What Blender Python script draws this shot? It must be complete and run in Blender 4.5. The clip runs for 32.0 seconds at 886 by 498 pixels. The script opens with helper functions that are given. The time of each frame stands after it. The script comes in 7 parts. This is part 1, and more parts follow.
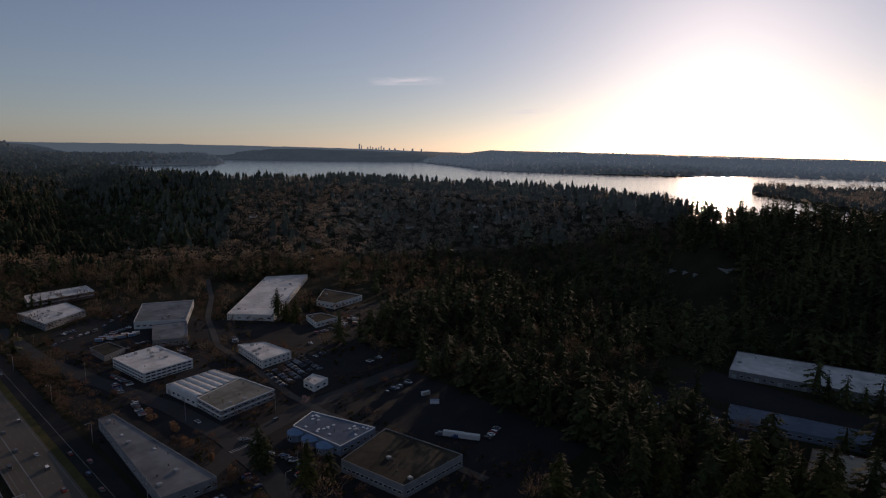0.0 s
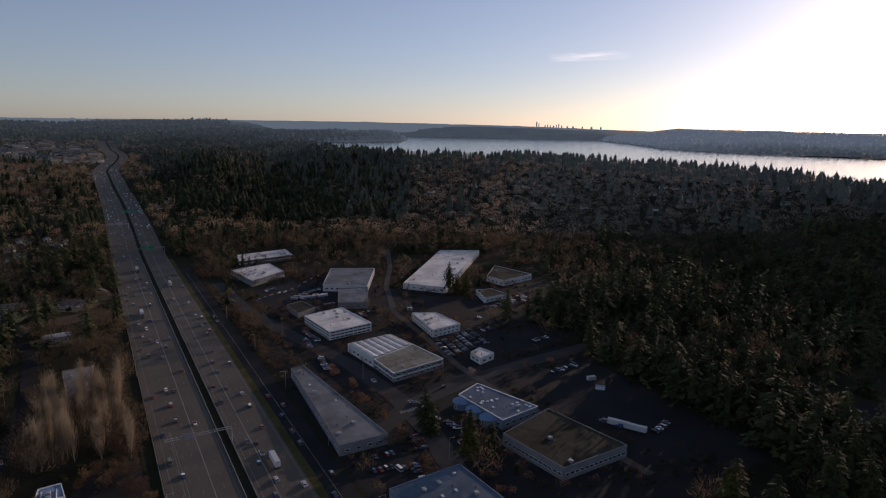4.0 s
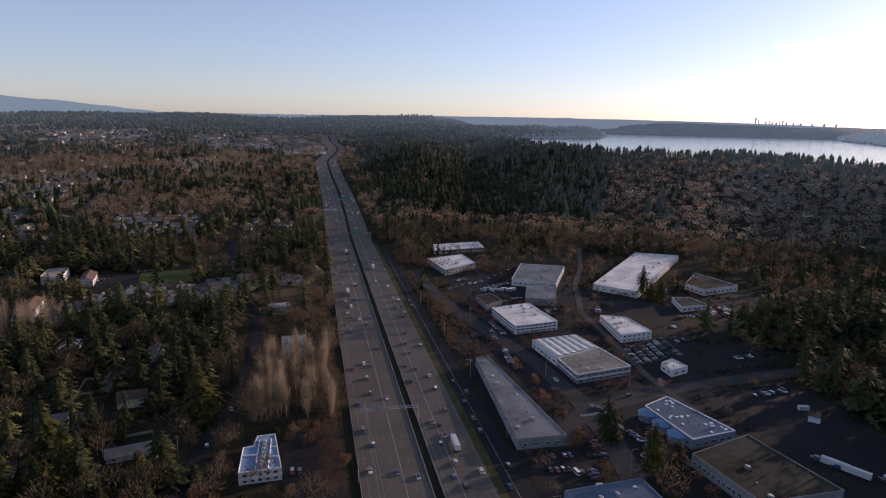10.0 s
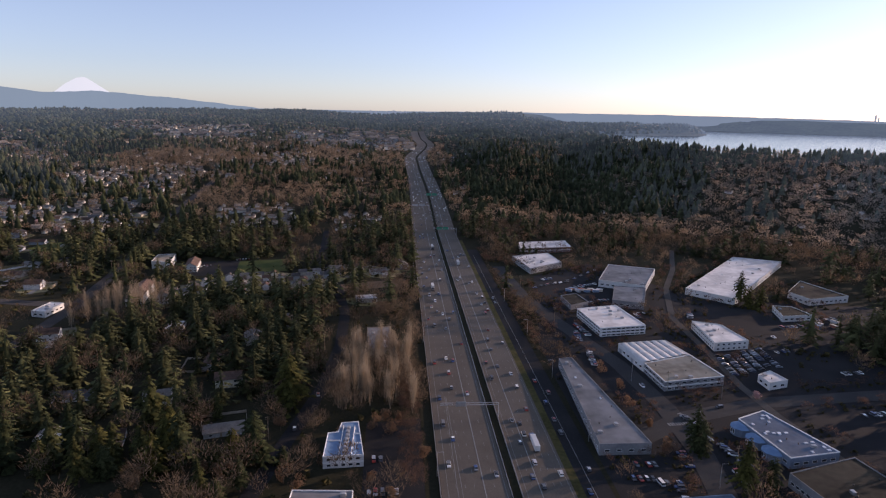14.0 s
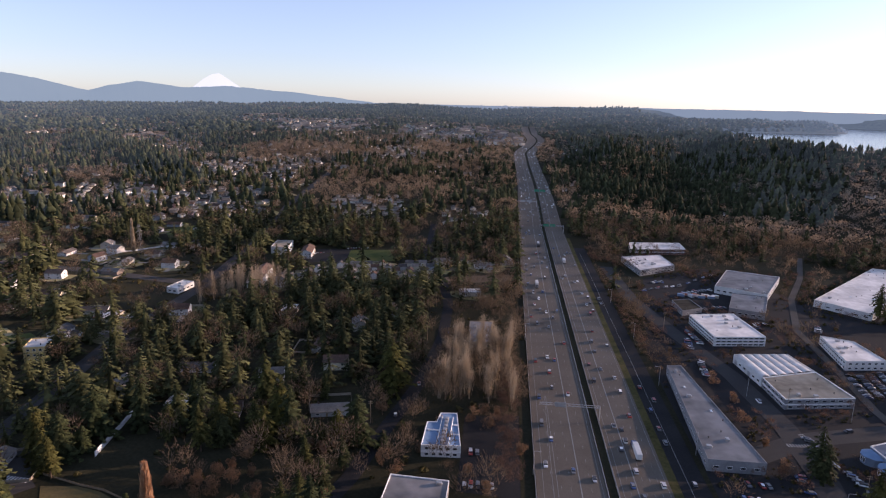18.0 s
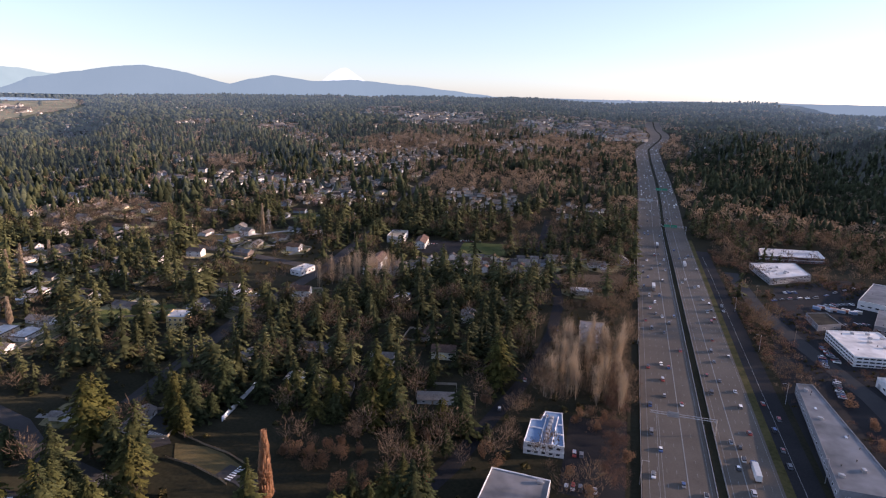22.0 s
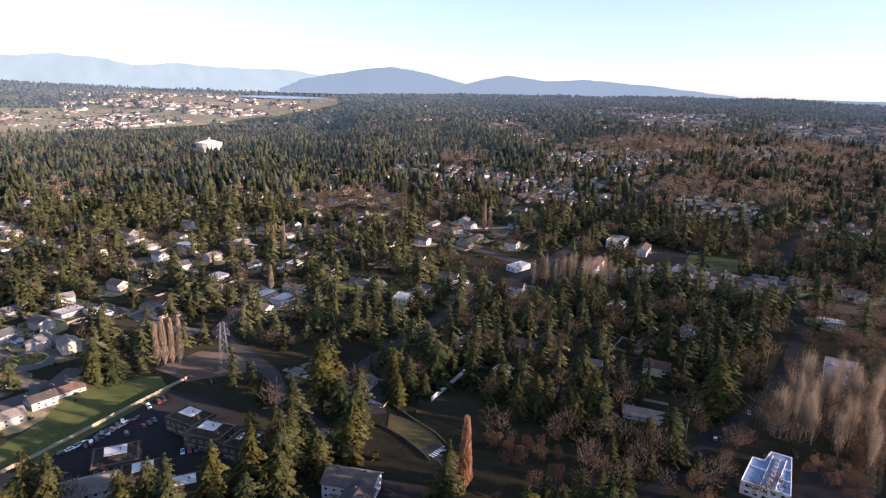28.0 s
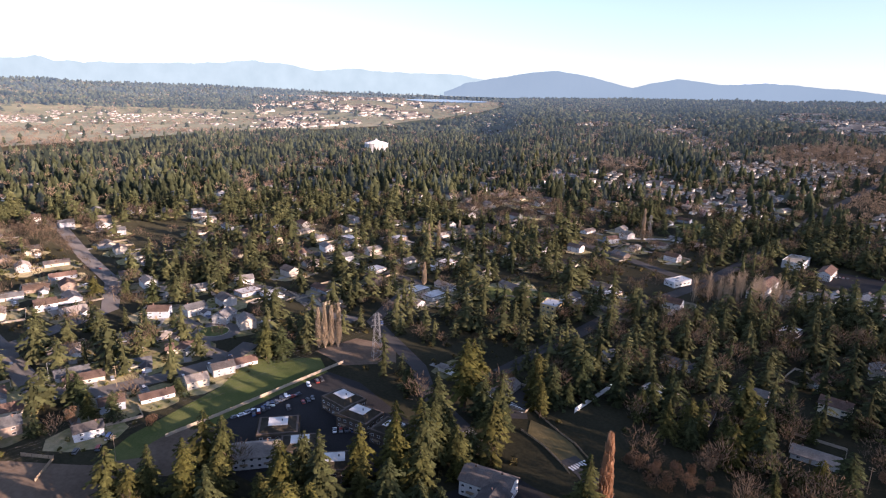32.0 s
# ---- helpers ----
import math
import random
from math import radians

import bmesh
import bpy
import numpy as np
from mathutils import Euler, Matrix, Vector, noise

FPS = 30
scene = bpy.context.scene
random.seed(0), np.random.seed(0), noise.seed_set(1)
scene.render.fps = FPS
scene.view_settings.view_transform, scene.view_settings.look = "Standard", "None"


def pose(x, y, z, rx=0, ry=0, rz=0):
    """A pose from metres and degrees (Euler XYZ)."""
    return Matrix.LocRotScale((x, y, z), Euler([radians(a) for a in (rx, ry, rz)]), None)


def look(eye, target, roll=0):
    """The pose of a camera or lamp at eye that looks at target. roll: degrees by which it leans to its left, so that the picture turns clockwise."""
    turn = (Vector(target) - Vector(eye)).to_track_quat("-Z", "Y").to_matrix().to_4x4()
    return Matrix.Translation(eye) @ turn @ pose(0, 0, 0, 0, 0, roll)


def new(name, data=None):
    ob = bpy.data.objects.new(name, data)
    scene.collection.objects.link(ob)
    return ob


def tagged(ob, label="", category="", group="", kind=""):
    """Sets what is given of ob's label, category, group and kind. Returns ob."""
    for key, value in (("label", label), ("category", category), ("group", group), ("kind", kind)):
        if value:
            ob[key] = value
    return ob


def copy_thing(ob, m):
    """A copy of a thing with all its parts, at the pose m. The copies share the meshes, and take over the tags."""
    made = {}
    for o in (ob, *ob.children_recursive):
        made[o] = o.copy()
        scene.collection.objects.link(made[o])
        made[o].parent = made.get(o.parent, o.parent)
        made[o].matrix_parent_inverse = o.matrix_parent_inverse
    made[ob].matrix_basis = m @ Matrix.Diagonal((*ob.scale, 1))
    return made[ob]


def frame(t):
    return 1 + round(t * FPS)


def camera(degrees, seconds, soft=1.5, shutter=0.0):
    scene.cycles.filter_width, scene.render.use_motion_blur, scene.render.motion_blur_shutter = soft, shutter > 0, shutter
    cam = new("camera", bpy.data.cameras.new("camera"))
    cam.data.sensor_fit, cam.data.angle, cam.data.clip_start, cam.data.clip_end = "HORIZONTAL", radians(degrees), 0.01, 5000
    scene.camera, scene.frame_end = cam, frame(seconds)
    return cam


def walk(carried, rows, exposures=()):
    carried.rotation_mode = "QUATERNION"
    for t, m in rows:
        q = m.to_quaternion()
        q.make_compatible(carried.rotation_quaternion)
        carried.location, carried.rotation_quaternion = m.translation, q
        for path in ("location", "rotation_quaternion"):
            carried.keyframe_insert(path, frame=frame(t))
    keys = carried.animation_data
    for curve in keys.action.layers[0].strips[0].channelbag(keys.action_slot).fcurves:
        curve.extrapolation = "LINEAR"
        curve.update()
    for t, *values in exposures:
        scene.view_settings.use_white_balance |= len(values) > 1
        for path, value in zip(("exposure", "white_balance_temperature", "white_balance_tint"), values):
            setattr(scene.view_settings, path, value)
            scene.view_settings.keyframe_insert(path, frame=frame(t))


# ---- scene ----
EYE = 165.0
K = 1.435          # metres to one unit of the site plan
cam = camera(71.0, 32.0, 1.2)
PATH = [
    (0, pose(0, 0, EYE, 80.93, -0.82, -45.77)),
    (0.5, pose(0, 0, EYE, 80.90, -0.84, -43.81)),
    (1, pose(0, 0, EYE, 80.87, -0.87, -41.91)),
    (1.5, pose(0, 0, EYE, 80.82, -0.82, -40.02)),
    (2, pose(0, 0, EYE, 80.37, -0.93, -38.00)),
    (2.5, pose(0, 0, EYE, 79.94, -0.99, -35.96)),
    (3, pose(0, 0, EYE, 79.52, -1.02, -33.88)),
    (3.5, pose(0, 0, EYE, 79.09, -0.97, -31.82)),
    (5.5, pose(0, 0, EYE, 77.96, -0.95, -23.83)),
    (6, pose(0, 0, EYE, 77.84, -0.96, -21.96)),
    (6.5, pose(0, 0, EYE, 77.83, -0.95, -20.44)),
    (7, pose(0, 0, EYE, 77.86, -1.00, -19.02)),
    (7.5, pose(0, 0, EYE, 77.89, -1.00, -17.62)),
    (8, pose(0, 0, EYE, 77.92, -1.03, -16.29)),
    (8.5, pose(0, 0, EYE, 77.93, -1.02, -15.10)),
    (9, pose(0, 0, EYE, 77.97, -1.03, -13.99)),
    (9.5, pose(0, 0, EYE, 78.00, -1.03, -12.97)),
    (10, pose(0, 0, EYE, 78.06, -1.05, -11.95)),
    (10.5, pose(0, 0, EYE, 78.08, -1.04, -10.87)),
    (11, pose(0, 0, EYE, 78.03, -1.08, -9.84)),
    (11.5, pose(0, 0, EYE, 77.97, -1.08, -8.90)),
    (12, pose(0, 0, EYE, 77.90, -1.12, -8.04)),
    (12.5, pose(0, 0, EYE, 77.82, -1.13, -7.24)),
    (13, pose(0, 0, EYE, 77.75, -1.12, -6.26)),
    (13.5, pose(0, 0, EYE, 77.69, -1.14, -5.09)),
    (14, pose(0, 0, EYE, 77.61, -1.12, -3.91)),
    (14.5, pose(0, 0, EYE, 77.53, -1.16, -2.64)),
    (16.5, pose(0, 0, EYE, 77.22, -1.28, 2.45)),
    (17, pose(0, 0, EYE, 77.13, -1.27, 3.60)),
    (17.5, pose(0, 0, EYE, 77.03, -1.30, 4.74)),
    (18, pose(0, 0, EYE, 76.95, -1.33, 6.07)),
    (18.5, pose(0, 0, EYE, 76.85, -1.40, 7.64)),
    (19, pose(0, 0, EYE, 76.74, -1.45, 9.32)),
    (19.5, pose(0, 0, EYE, 76.63, -1.46, 10.70)),
    (20, pose(0, 0, EYE, 76.54, -1.50, 11.76)),
    (20.5, pose(0, 0, EYE, 76.43, -1.50, 12.74)),
    (21, pose(0, 0, EYE, 76.34, -1.56, 13.76)),
    (21.5, pose(0, 0, EYE, 76.23, -1.54, 15.08)),
    (22, pose(0, 0, EYE, 76.14, -1.57, 16.71)),
    (22.5, pose(0, 0, EYE, 76.02, -1.61, 18.44)),
    (23, pose(0, 0, EYE, 75.91, -1.65, 20.25)),
    (23.5, pose(0, 0, EYE, 75.81, -1.66, 22.07)),
    (24, pose(0, 0, EYE, 75.69, -1.68, 23.89)),
    (24.5, pose(0, 0, EYE, 75.66, -1.61, 25.36)),
    (25, pose(0, 0, EYE, 75.66, -1.65, 26.68)),
    (25.5, pose(0, 0, EYE, 75.65, -1.65, 28.09)),
    (27.5, pose(0, 0, EYE, 75.59, -1.73, 35.42)),
    (28, pose(0, 0, EYE, 75.57, -1.70, 37.15)),
    (28.5, pose(0, 0, EYE, 75.57, -1.69, 38.84)),
    (29, pose(0, 0, EYE, 75.55, -1.69, 40.48)),
    (29.5, pose(0, 0, EYE, 75.53, -1.65, 42.22)),
    (30, pose(0, 0, EYE, 75.52, -1.67, 44.06)),
    (30.5, pose(0, 0, EYE, 75.51, -1.64, 45.91)),
    (31, pose(0, 0, EYE, 75.50, -1.70, 47.79)),
    (31.5, pose(0, 0, EYE, 75.50, -1.70, 49.71)),
    (32, pose(0, 0, EYE, 75.48, -1.75, 51.54)),
]
walk(cam, PATH, exposures=[(0, -0.8, 6350, 26), (1.5, -0.78, 6350, 26), (3.5, -0.35, 6300, 28), (6, 0.2, 6250, 31), (9, 0.45, 6200, 32), (13, 0.7, 6150, 33), (19, 1.08, 6080, 34), (25, 1.34, 5980, 34), (32, 1.45, 5920, 33)])

# ---- light ----
SUN_AZ, SUN_EL = -69.3, 10.8          # azimuth is degrees to the left of +y
world = bpy.data.worlds.new("sky")
world.use_nodes = True
scene.world = world
wn = world.node_tree
sky = wn.nodes.new("ShaderNodeTexSky")
sky.sky_type, sky.sun_disc = "NISHITA", False
sky.sun_elevation, sky.sun_rotation = radians(SUN_EL), radians(-SUN_AZ)
sky.altitude, sky.air_density, sky.dust_density, sky.ozone_density = 100, 0.85, 0.42, 2.2
veil = wn.nodes.new("ShaderNodeHueSaturation")          # thin high haze greys the whole sky
veil.inputs["Saturation"].default_value = 0.82
wn.links.new(sky.outputs[0], veil.inputs["Color"])
cool = wn.nodes.new("ShaderNodeMix")
cool.data_type = "RGBA"
cool.inputs[0].default_value, cool.inputs[7].default_value = 0.2, (2.0, 2.8, 3.0, 1)
wn.links.new(veil.outputs[0], cool.inputs[6])
wn.links.new(cool.outputs[2], wn.nodes["Background"].inputs[0])
wn.nodes["Background"].inputs[1].default_value = 0.119
lamp = bpy.data.lights.new("sun", "SUN")
lamp.energy, lamp.angle, lamp.color = 5.0, radians(0.6), (1.0, 0.77, 0.52)
a_sun, e_sun = radians(SUN_AZ), radians(SUN_EL)
sun_way = Vector((-math.sin(a_sun) * math.cos(e_sun), math.cos(a_sun) * math.cos(e_sun), math.sin(e_sun)))
sun = new("sun", lamp)
sun.matrix_world = look(sun_way * 300, (0, 0, 0))

# ---- materials ----
def node(nt, kind, **ins):
    n = nt.nodes.new("ShaderNode" + kind)
    for k, v in ins.items():
        n.inputs[k].default_value = v
    return n


def mixed(nt, a, b, fac, mode="MIX"):
    """Mix of two colours; a and b are colours or sockets."""
    m = nt.nodes.new("ShaderNodeMix")
    m.data_type, m.blend_type = "RGBA", mode
    for i, v in ((6, a), (7, b), (0, fac)):
        if isinstance(v, (tuple, list)):
            m.inputs[i].default_value = (*v, 1)
        elif isinstance(v, (int, float)):
            m.inputs[i].default_value = v
        else:
            nt.links.new(v, m.inputs[i])
    return m.outputs[2]


def ramp(nt, fac, stops, constant=False):
    r = nt.nodes.new("ShaderNodeValToRGB")
    if constant:
        r.color_ramp.interpolation = "CONSTANT"
    el = r.color_ramp.elements
    while len(el) < len(stops):
        el.new(0.5)
    for e, (p, c) in zip(el, stops):
        e.position, e.color = p, (*c, 1)
    nt.links.new(fac, r.inputs[0])
    return r.outputs[0]


def surface(name, a, b, fine=1.0, coarse=0.08, rough=0.85, bump=0.25, metal=0.0, palette=None, island=0.0, spec=0.3, leafy=0.0, air=None):
    """A two-scale noisy surface between the colours a and b, in metres. palette: colours picked one an object;
    island: how far single pieces of a joined mesh differ; leafy: the share of light that passes through thin leaves
    and twigs; air: distance haze painted on far surfaces as emission."""
    m = bpy.data.materials.new(name)
    m.use_nodes = True
    nt = m.node_tree
    bs = nt.nodes["Principled BSDF"]
    co = nt.nodes.new("ShaderNodeTexCoord")
    n1 = node(nt, "TexNoise", Scale=fine, Detail=4.0)
    n2 = node(nt, "TexNoise", Scale=coarse, Detail=3.0)
    nt.links.new(co.outputs["Object"], n1.inputs["Vector"])
    nt.links.new(co.outputs["Object"], n2.inputs["Vector"])
    s1 = ramp(nt, n1.outputs[0], [(0.3, (0, 0, 0)), (0.7, (1, 1, 1))])
    s2 = ramp(nt, n2.outputs[0], [(0.35, (0, 0, 0)), (0.65, (1, 1, 1))])
    fac = mixed(nt, s1, s2, 0.5)
    col = mixed(nt, a, b, fac)
    if palette:
        info = nt.nodes.new("ShaderNodeObjectInfo")
        k = len(palette)
        pick = ramp(nt, info.outputs["Random"], [(i / k, c) for i, c in enumerate(palette)], True)
        col = mixed(nt, col, pick, 1.0, "MULTIPLY")
    if island:
        geo = nt.nodes.new("ShaderNodeNewGeometry")
        tone = ramp(nt, geo.outputs["Random Per Island"], [(0, (1 - island,) * 3), (1, (1 + island, 1 + island, 1 + 0.8 * island))])
        col = mixed(nt, col, tone, 1.0, "MULTIPLY")
    nt.links.new(col, bs.inputs["Base Color"])
    bs.inputs["Roughness"].default_value = rough
    bs.inputs["Metallic"].default_value = metal
    bs.inputs["Diffuse Roughness"].default_value = 1.0 if rough > 0.65 else 0.2
    bs.inputs["Specular IOR Level"].default_value = spec
    if bump:
        bp = node(nt, "Bump", Strength=bump, Distance=0.05)
        nt.links.new(n1.outputs[0], bp.inputs["Height"])
        nt.links.new(bp.outputs[0], bs.inputs["Normal"])
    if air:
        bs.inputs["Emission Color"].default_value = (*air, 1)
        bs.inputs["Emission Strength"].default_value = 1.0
    if leafy:
        thin, both = nt.nodes.new("ShaderNodeBsdfTranslucent"), nt.nodes.new("ShaderNodeMixShader")
        nt.links.new(col, thin.inputs["Color"])
        both.inputs[0].default_value = leafy
        nt.links.new(bs.outputs[0], both.inputs[1])
        nt.links.new(thin.outputs[0], both.inputs[2])
        nt.links.new(both.outputs[0], nt.nodes["Material Output"].inputs["Surface"])
    return m


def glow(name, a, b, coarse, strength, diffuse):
    """Far distance with its haze painted as emission, noisy between a and b, over a plain diffuse colour."""
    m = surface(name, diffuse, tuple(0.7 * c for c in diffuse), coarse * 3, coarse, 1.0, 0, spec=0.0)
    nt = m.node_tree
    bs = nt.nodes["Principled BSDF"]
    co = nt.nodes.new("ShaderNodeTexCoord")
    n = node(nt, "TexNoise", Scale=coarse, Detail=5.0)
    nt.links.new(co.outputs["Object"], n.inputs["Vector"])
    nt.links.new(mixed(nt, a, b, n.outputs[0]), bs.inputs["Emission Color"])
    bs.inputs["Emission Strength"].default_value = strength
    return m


WHITE_MIX = [(0.95, 0.93, 0.9), (0.75, 0.68, 0.58), (0.9, 0.9, 0.9), (0.5, 0.55, 0.62), (0.85, 0.78, 0.62), (0.6, 0.6, 0.58), (0.97, 0.95, 0.93), (0.42, 0.34, 0.28)]
ROOF_MIX = [(0.55, 0.5, 0.48), (0.8, 0.8, 0.8), (0.35, 0.34, 0.35), (0.6, 0.42, 0.35), (0.45, 0.48, 0.52), (0.95, 0.9, 0.85), (0.4, 0.3, 0.26)]
CAR_MIX = [(0.8, 0.8, 0.8), (0.03, 0.03, 0.035), (0.12, 0.125, 0.13), (0.05, 0.05, 0.055), (0.1, 0.11, 0.13), (0.4, 0.41, 0.43), (0.04, 0.08, 0.2), (0.3, 0.04, 0.03), (0.16, 0.16, 0.16), (0.75, 0.74, 0.7)]
M = dict(
    soil=surface("soil", (0.018, 0.018, 0.011), (0.046, 0.043, 0.026), 0.6, 0.02, 0.95, 0.6, spec=0.04),
    grass=surface("grass", (0.050, 0.070, 0.020), (0.112, 0.120, 0.044), 1.2, 0.06, 0.95, 0.4, spec=0.06),
    drygrass=surface("dry_grass", (0.085, 0.072, 0.032), (0.14, 0.11, 0.055), 1.0, 0.08, 0.95, 0.4, spec=0.05),
    roughgrass=surface("rough_verge_grass", (0.045, 0.045, 0.016), (0.12, 0.10, 0.04), 0.5, 0.08, 0.95, 0.4, spec=0.05),
    dirt=surface("dirt", (0.085, 0.063, 0.046), (0.155, 0.118, 0.086), 0.5, 0.05, 0.95, 0.5, spec=0.06),
    street=surface("street_asphalt", (0.042, 0.040, 0.040), (0.068, 0.065, 0.062), 2.0, 0.05, 0.85, 0.15, spec=0.08),
    oldstreet=surface("bleached_asphalt", (0.085, 0.079, 0.074), (0.135, 0.125, 0.117), 2.0, 0.05, 0.85, 0.15, spec=0.1),
    yard=surface("yard_grass", (0.085, 0.105, 0.035), (0.32, 0.255, 0.165), 0.35, 0.03, 0.95, 0.3, island=0.4, spec=0.06),
    # valley fields: a constant emission stands in for the haze over them
    valley=surface("hazed_valley_fields", (0.070, 0.074, 0.042), (0.145, 0.135, 0.084), 0.02, 0.003, 0.95, 0.0, spec=0.05, air=(0.022, 0.029, 0.034)),
    asphalt=surface("asphalt", (0.019, 0.019, 0.021), (0.036, 0.035, 0.035), 1.2, 0.03, 0.85, 0.15, spec=0.06),
    freeway=surface("worn_concrete_road", (0.106, 0.088, 0.070), (0.165, 0.139, 0.113), 1.5, 0.035, 0.75, 0.12, spec=0.08),
    pave=surface("pavement_concrete", (0.192, 0.185, 0.170), (0.266, 0.252, 0.229), 1.2, 0.1, 0.85, 0.15, spec=0.06),
    concrete=surface("concrete", (0.222, 0.215, 0.200), (0.311, 0.296, 0.274), 1.0, 0.1, 0.85, 0.2, spec=0.06),
    paint=surface("road_paint", (0.20, 0.20, 0.19), (0.33, 0.325, 0.31), 2.0, 0.3, 0.7, 0.0),
    roofwhite=surface("white_membrane_roof", (0.34, 0.325, 0.31), (0.74, 0.72, 0.69), 0.16, 0.05, 0.5, 0.06),
    roofgrey=surface("grey_membrane_roof", (0.12, 0.12, 0.122), (0.29, 0.28, 0.278), 0.14, 0.04, 0.75, 0.1, spec=0.1),
    rooftan=surface("gravel_roof", (0.19, 0.158, 0.118), (0.43, 0.37, 0.29), 0.2, 0.06, 0.9, 0.2, spec=0.06),
    roofbrown=surface("mossy_gravel_roof", (0.022, 0.020, 0.017), (0.075, 0.064, 0.045), 0.25, 0.05, 0.9, 0.2, spec=0.06),
    roofblue=surface("blue_grey_roof", (0.075, 0.105, 0.15), (0.14, 0.18, 0.235), 0.3, 0.06, 0.7, 0.1, spec=0.1),
    bluesheet=surface("blue_sheet_roof", (0.12, 0.20, 0.32), (0.18, 0.28, 0.42), 0.3, 0.06, 0.6, 0.05, spec=0.2),
    ballast=surface("railway_ballast", (0.07, 0.062, 0.055), (0.13, 0.115, 0.1), 2.0, 0.05, 0.95, 0.4, spec=0.05),
    wallwhite=surface("white_painted_wall", (0.546, 0.537, 0.510), (0.669, 0.660, 0.634), 0.8, 0.1, 0.8, 0.1),
    wallgrey=surface("grey_panel_wall", (0.178, 0.178, 0.185), (0.266, 0.266, 0.266), 0.8, 0.1, 0.8, 0.1),
    walltan=surface("tan_wall", (0.317, 0.255, 0.185), (0.405, 0.334, 0.246), 0.8, 0.1, 0.8, 0.1),
    shinyroof=surface("polished_metal_roof", (0.6, 0.6, 0.6), (0.75, 0.75, 0.75), 0.3, 0.1, 0.24, 0.02, metal=0.9),
    wallbrown=surface("dark_brown_siding", (0.075, 0.056, 0.044), (0.13, 0.10, 0.08), 0.8, 0.1, 0.85, 0.1),
    wallred=surface("red_brown_wall", (0.16, 0.07, 0.05), (0.25, 0.12, 0.08), 0.8, 0.1, 0.8, 0.1),
    wallblue=surface("blue_grey_wall", (0.148, 0.192, 0.252), (0.222, 0.266, 0.326), 0.8, 0.1, 0.8, 0.1),
    wallyellow=surface("yellow_stucco", (0.62, 0.46, 0.20), (0.72, 0.55, 0.27), 0.8, 0.1, 0.85, 0.1),
    glass=surface("window_glass", (0.02, 0.025, 0.03), (0.05, 0.055, 0.06), 0.3, 0.1, 0.08, 0.0, spec=0.8),
    metal=surface("galvanised_metal", (0.35, 0.36, 0.37), (0.5, 0.5, 0.5), 1.0, 0.2, 0.5, 0.05, metal=0.7),
    oldsteel=surface("weathered_steel", (0.16, 0.165, 0.17), (0.26, 0.26, 0.26), 1.0, 0.2, 0.7, 0.05, metal=0.3),
    darkmetal=surface("dark_metal", (0.05, 0.05, 0.05), (0.1, 0.1, 0.1), 1.0, 0.2, 0.5, 0.05, metal=0.5),
    sign=surface("green_sign_face", (0.02, 0.22, 0.12), (0.03, 0.28, 0.16), 1.0, 0.2, 0.5, 0.0),
    skylight=surface("skylight_dome", (0.7, 0.72, 0.74), (0.85, 0.86, 0.87), 1.0, 0.2, 0.25, 0.0),
    siding=surface("house_siding", (0.55, 0.54, 0.52), (0.85, 0.84, 0.82), 1.5, 0.3, 0.8, 0.15, palette=WHITE_MIX, spec=0.06),
    shingle=surface("roof_shingle", (0.15, 0.142, 0.135), (0.34, 0.32, 0.30), 1.5, 0.2, 0.9, 0.3, palette=ROOF_MIX, spec=0.06),
    trim=surface("white_trim", (0.68, 0.67, 0.65), (0.8, 0.8, 0.78), 1.0, 0.3, 0.6, 0.0),
    brick=surface("chimney_brick", (0.14, 0.085, 0.065), (0.25, 0.16, 0.12), 4.0, 0.5, 0.9, 0.3),
    wood=surface("weathered_wood", (0.22, 0.16, 0.10), (0.36, 0.28, 0.19), 3.0, 0.4, 0.9, 0.3),
    fence=surface("pale_fence_boards", (0.30, 0.25, 0.18), (0.45, 0.38, 0.29), 3.0, 0.3, 0.9, 0.2),
    bark=surface("bark", (0.07, 0.05, 0.035), (0.15, 0.11, 0.08), 4.0, 0.5, 0.95, 0.4, spec=0.06),
    palebark=surface("pale_bark", (0.24, 0.19, 0.13), (0.38, 0.31, 0.22), 4.0, 0.5, 0.95, 0.3, spec=0.06),
    needle=surface("conifer_foliage", (0.014, 0.020, 0.010), (0.088, 0.092, 0.038), 0.5, 0.05, 0.9, 0.0, palette=[(1, 1, 1), (1.25, 1.1, 0.85), (0.8, 0.88, 0.9), (1.3, 1.15, 0.8), (0.85, 0.9, 0.95), (1.1, 1.05, 0.9)], island=0.5, spec=0.05, leafy=0.03),
    needles=surface("woods_foliage", (0.014, 0.020, 0.011), (0.102, 0.104, 0.046), 0.11, 0.012, 0.9, 0.0, island=0.5, spec=0.05, leafy=0.03),
    twig=surface("bare_twigs", (0.040, 0.027, 0.017), (0.118, 0.080, 0.050), 0.6, 0.08, 0.95, 0.0, palette=[(1, 1, 1), (1.15, 1.0, 0.85), (1.5, 1.0, 0.7), (0.8, 0.8, 0.8), (1.35, 1.25, 0.95)], spec=0.03, leafy=0.3),
    paletwig=surface("pale_twigs", (0.28, 0.22, 0.15), (0.45, 0.36, 0.255), 0.8, 0.08, 0.95, 0.0, spec=0.04, leafy=0.3),
    twigs=surface("bare_woods", (0.068, 0.051, 0.037), (0.185, 0.138, 0.097), 0.1, 0.012, 0.95, 0.0, island=0.35, spec=0.03, leafy=0.3),
    redtwigs=surface("reddish_twigs", (0.066, 0.044, 0.036), (0.145, 0.092, 0.072), 0.1, 0.02, 0.95, 0.0, island=0.45, spec=0.05, leafy=0.3),
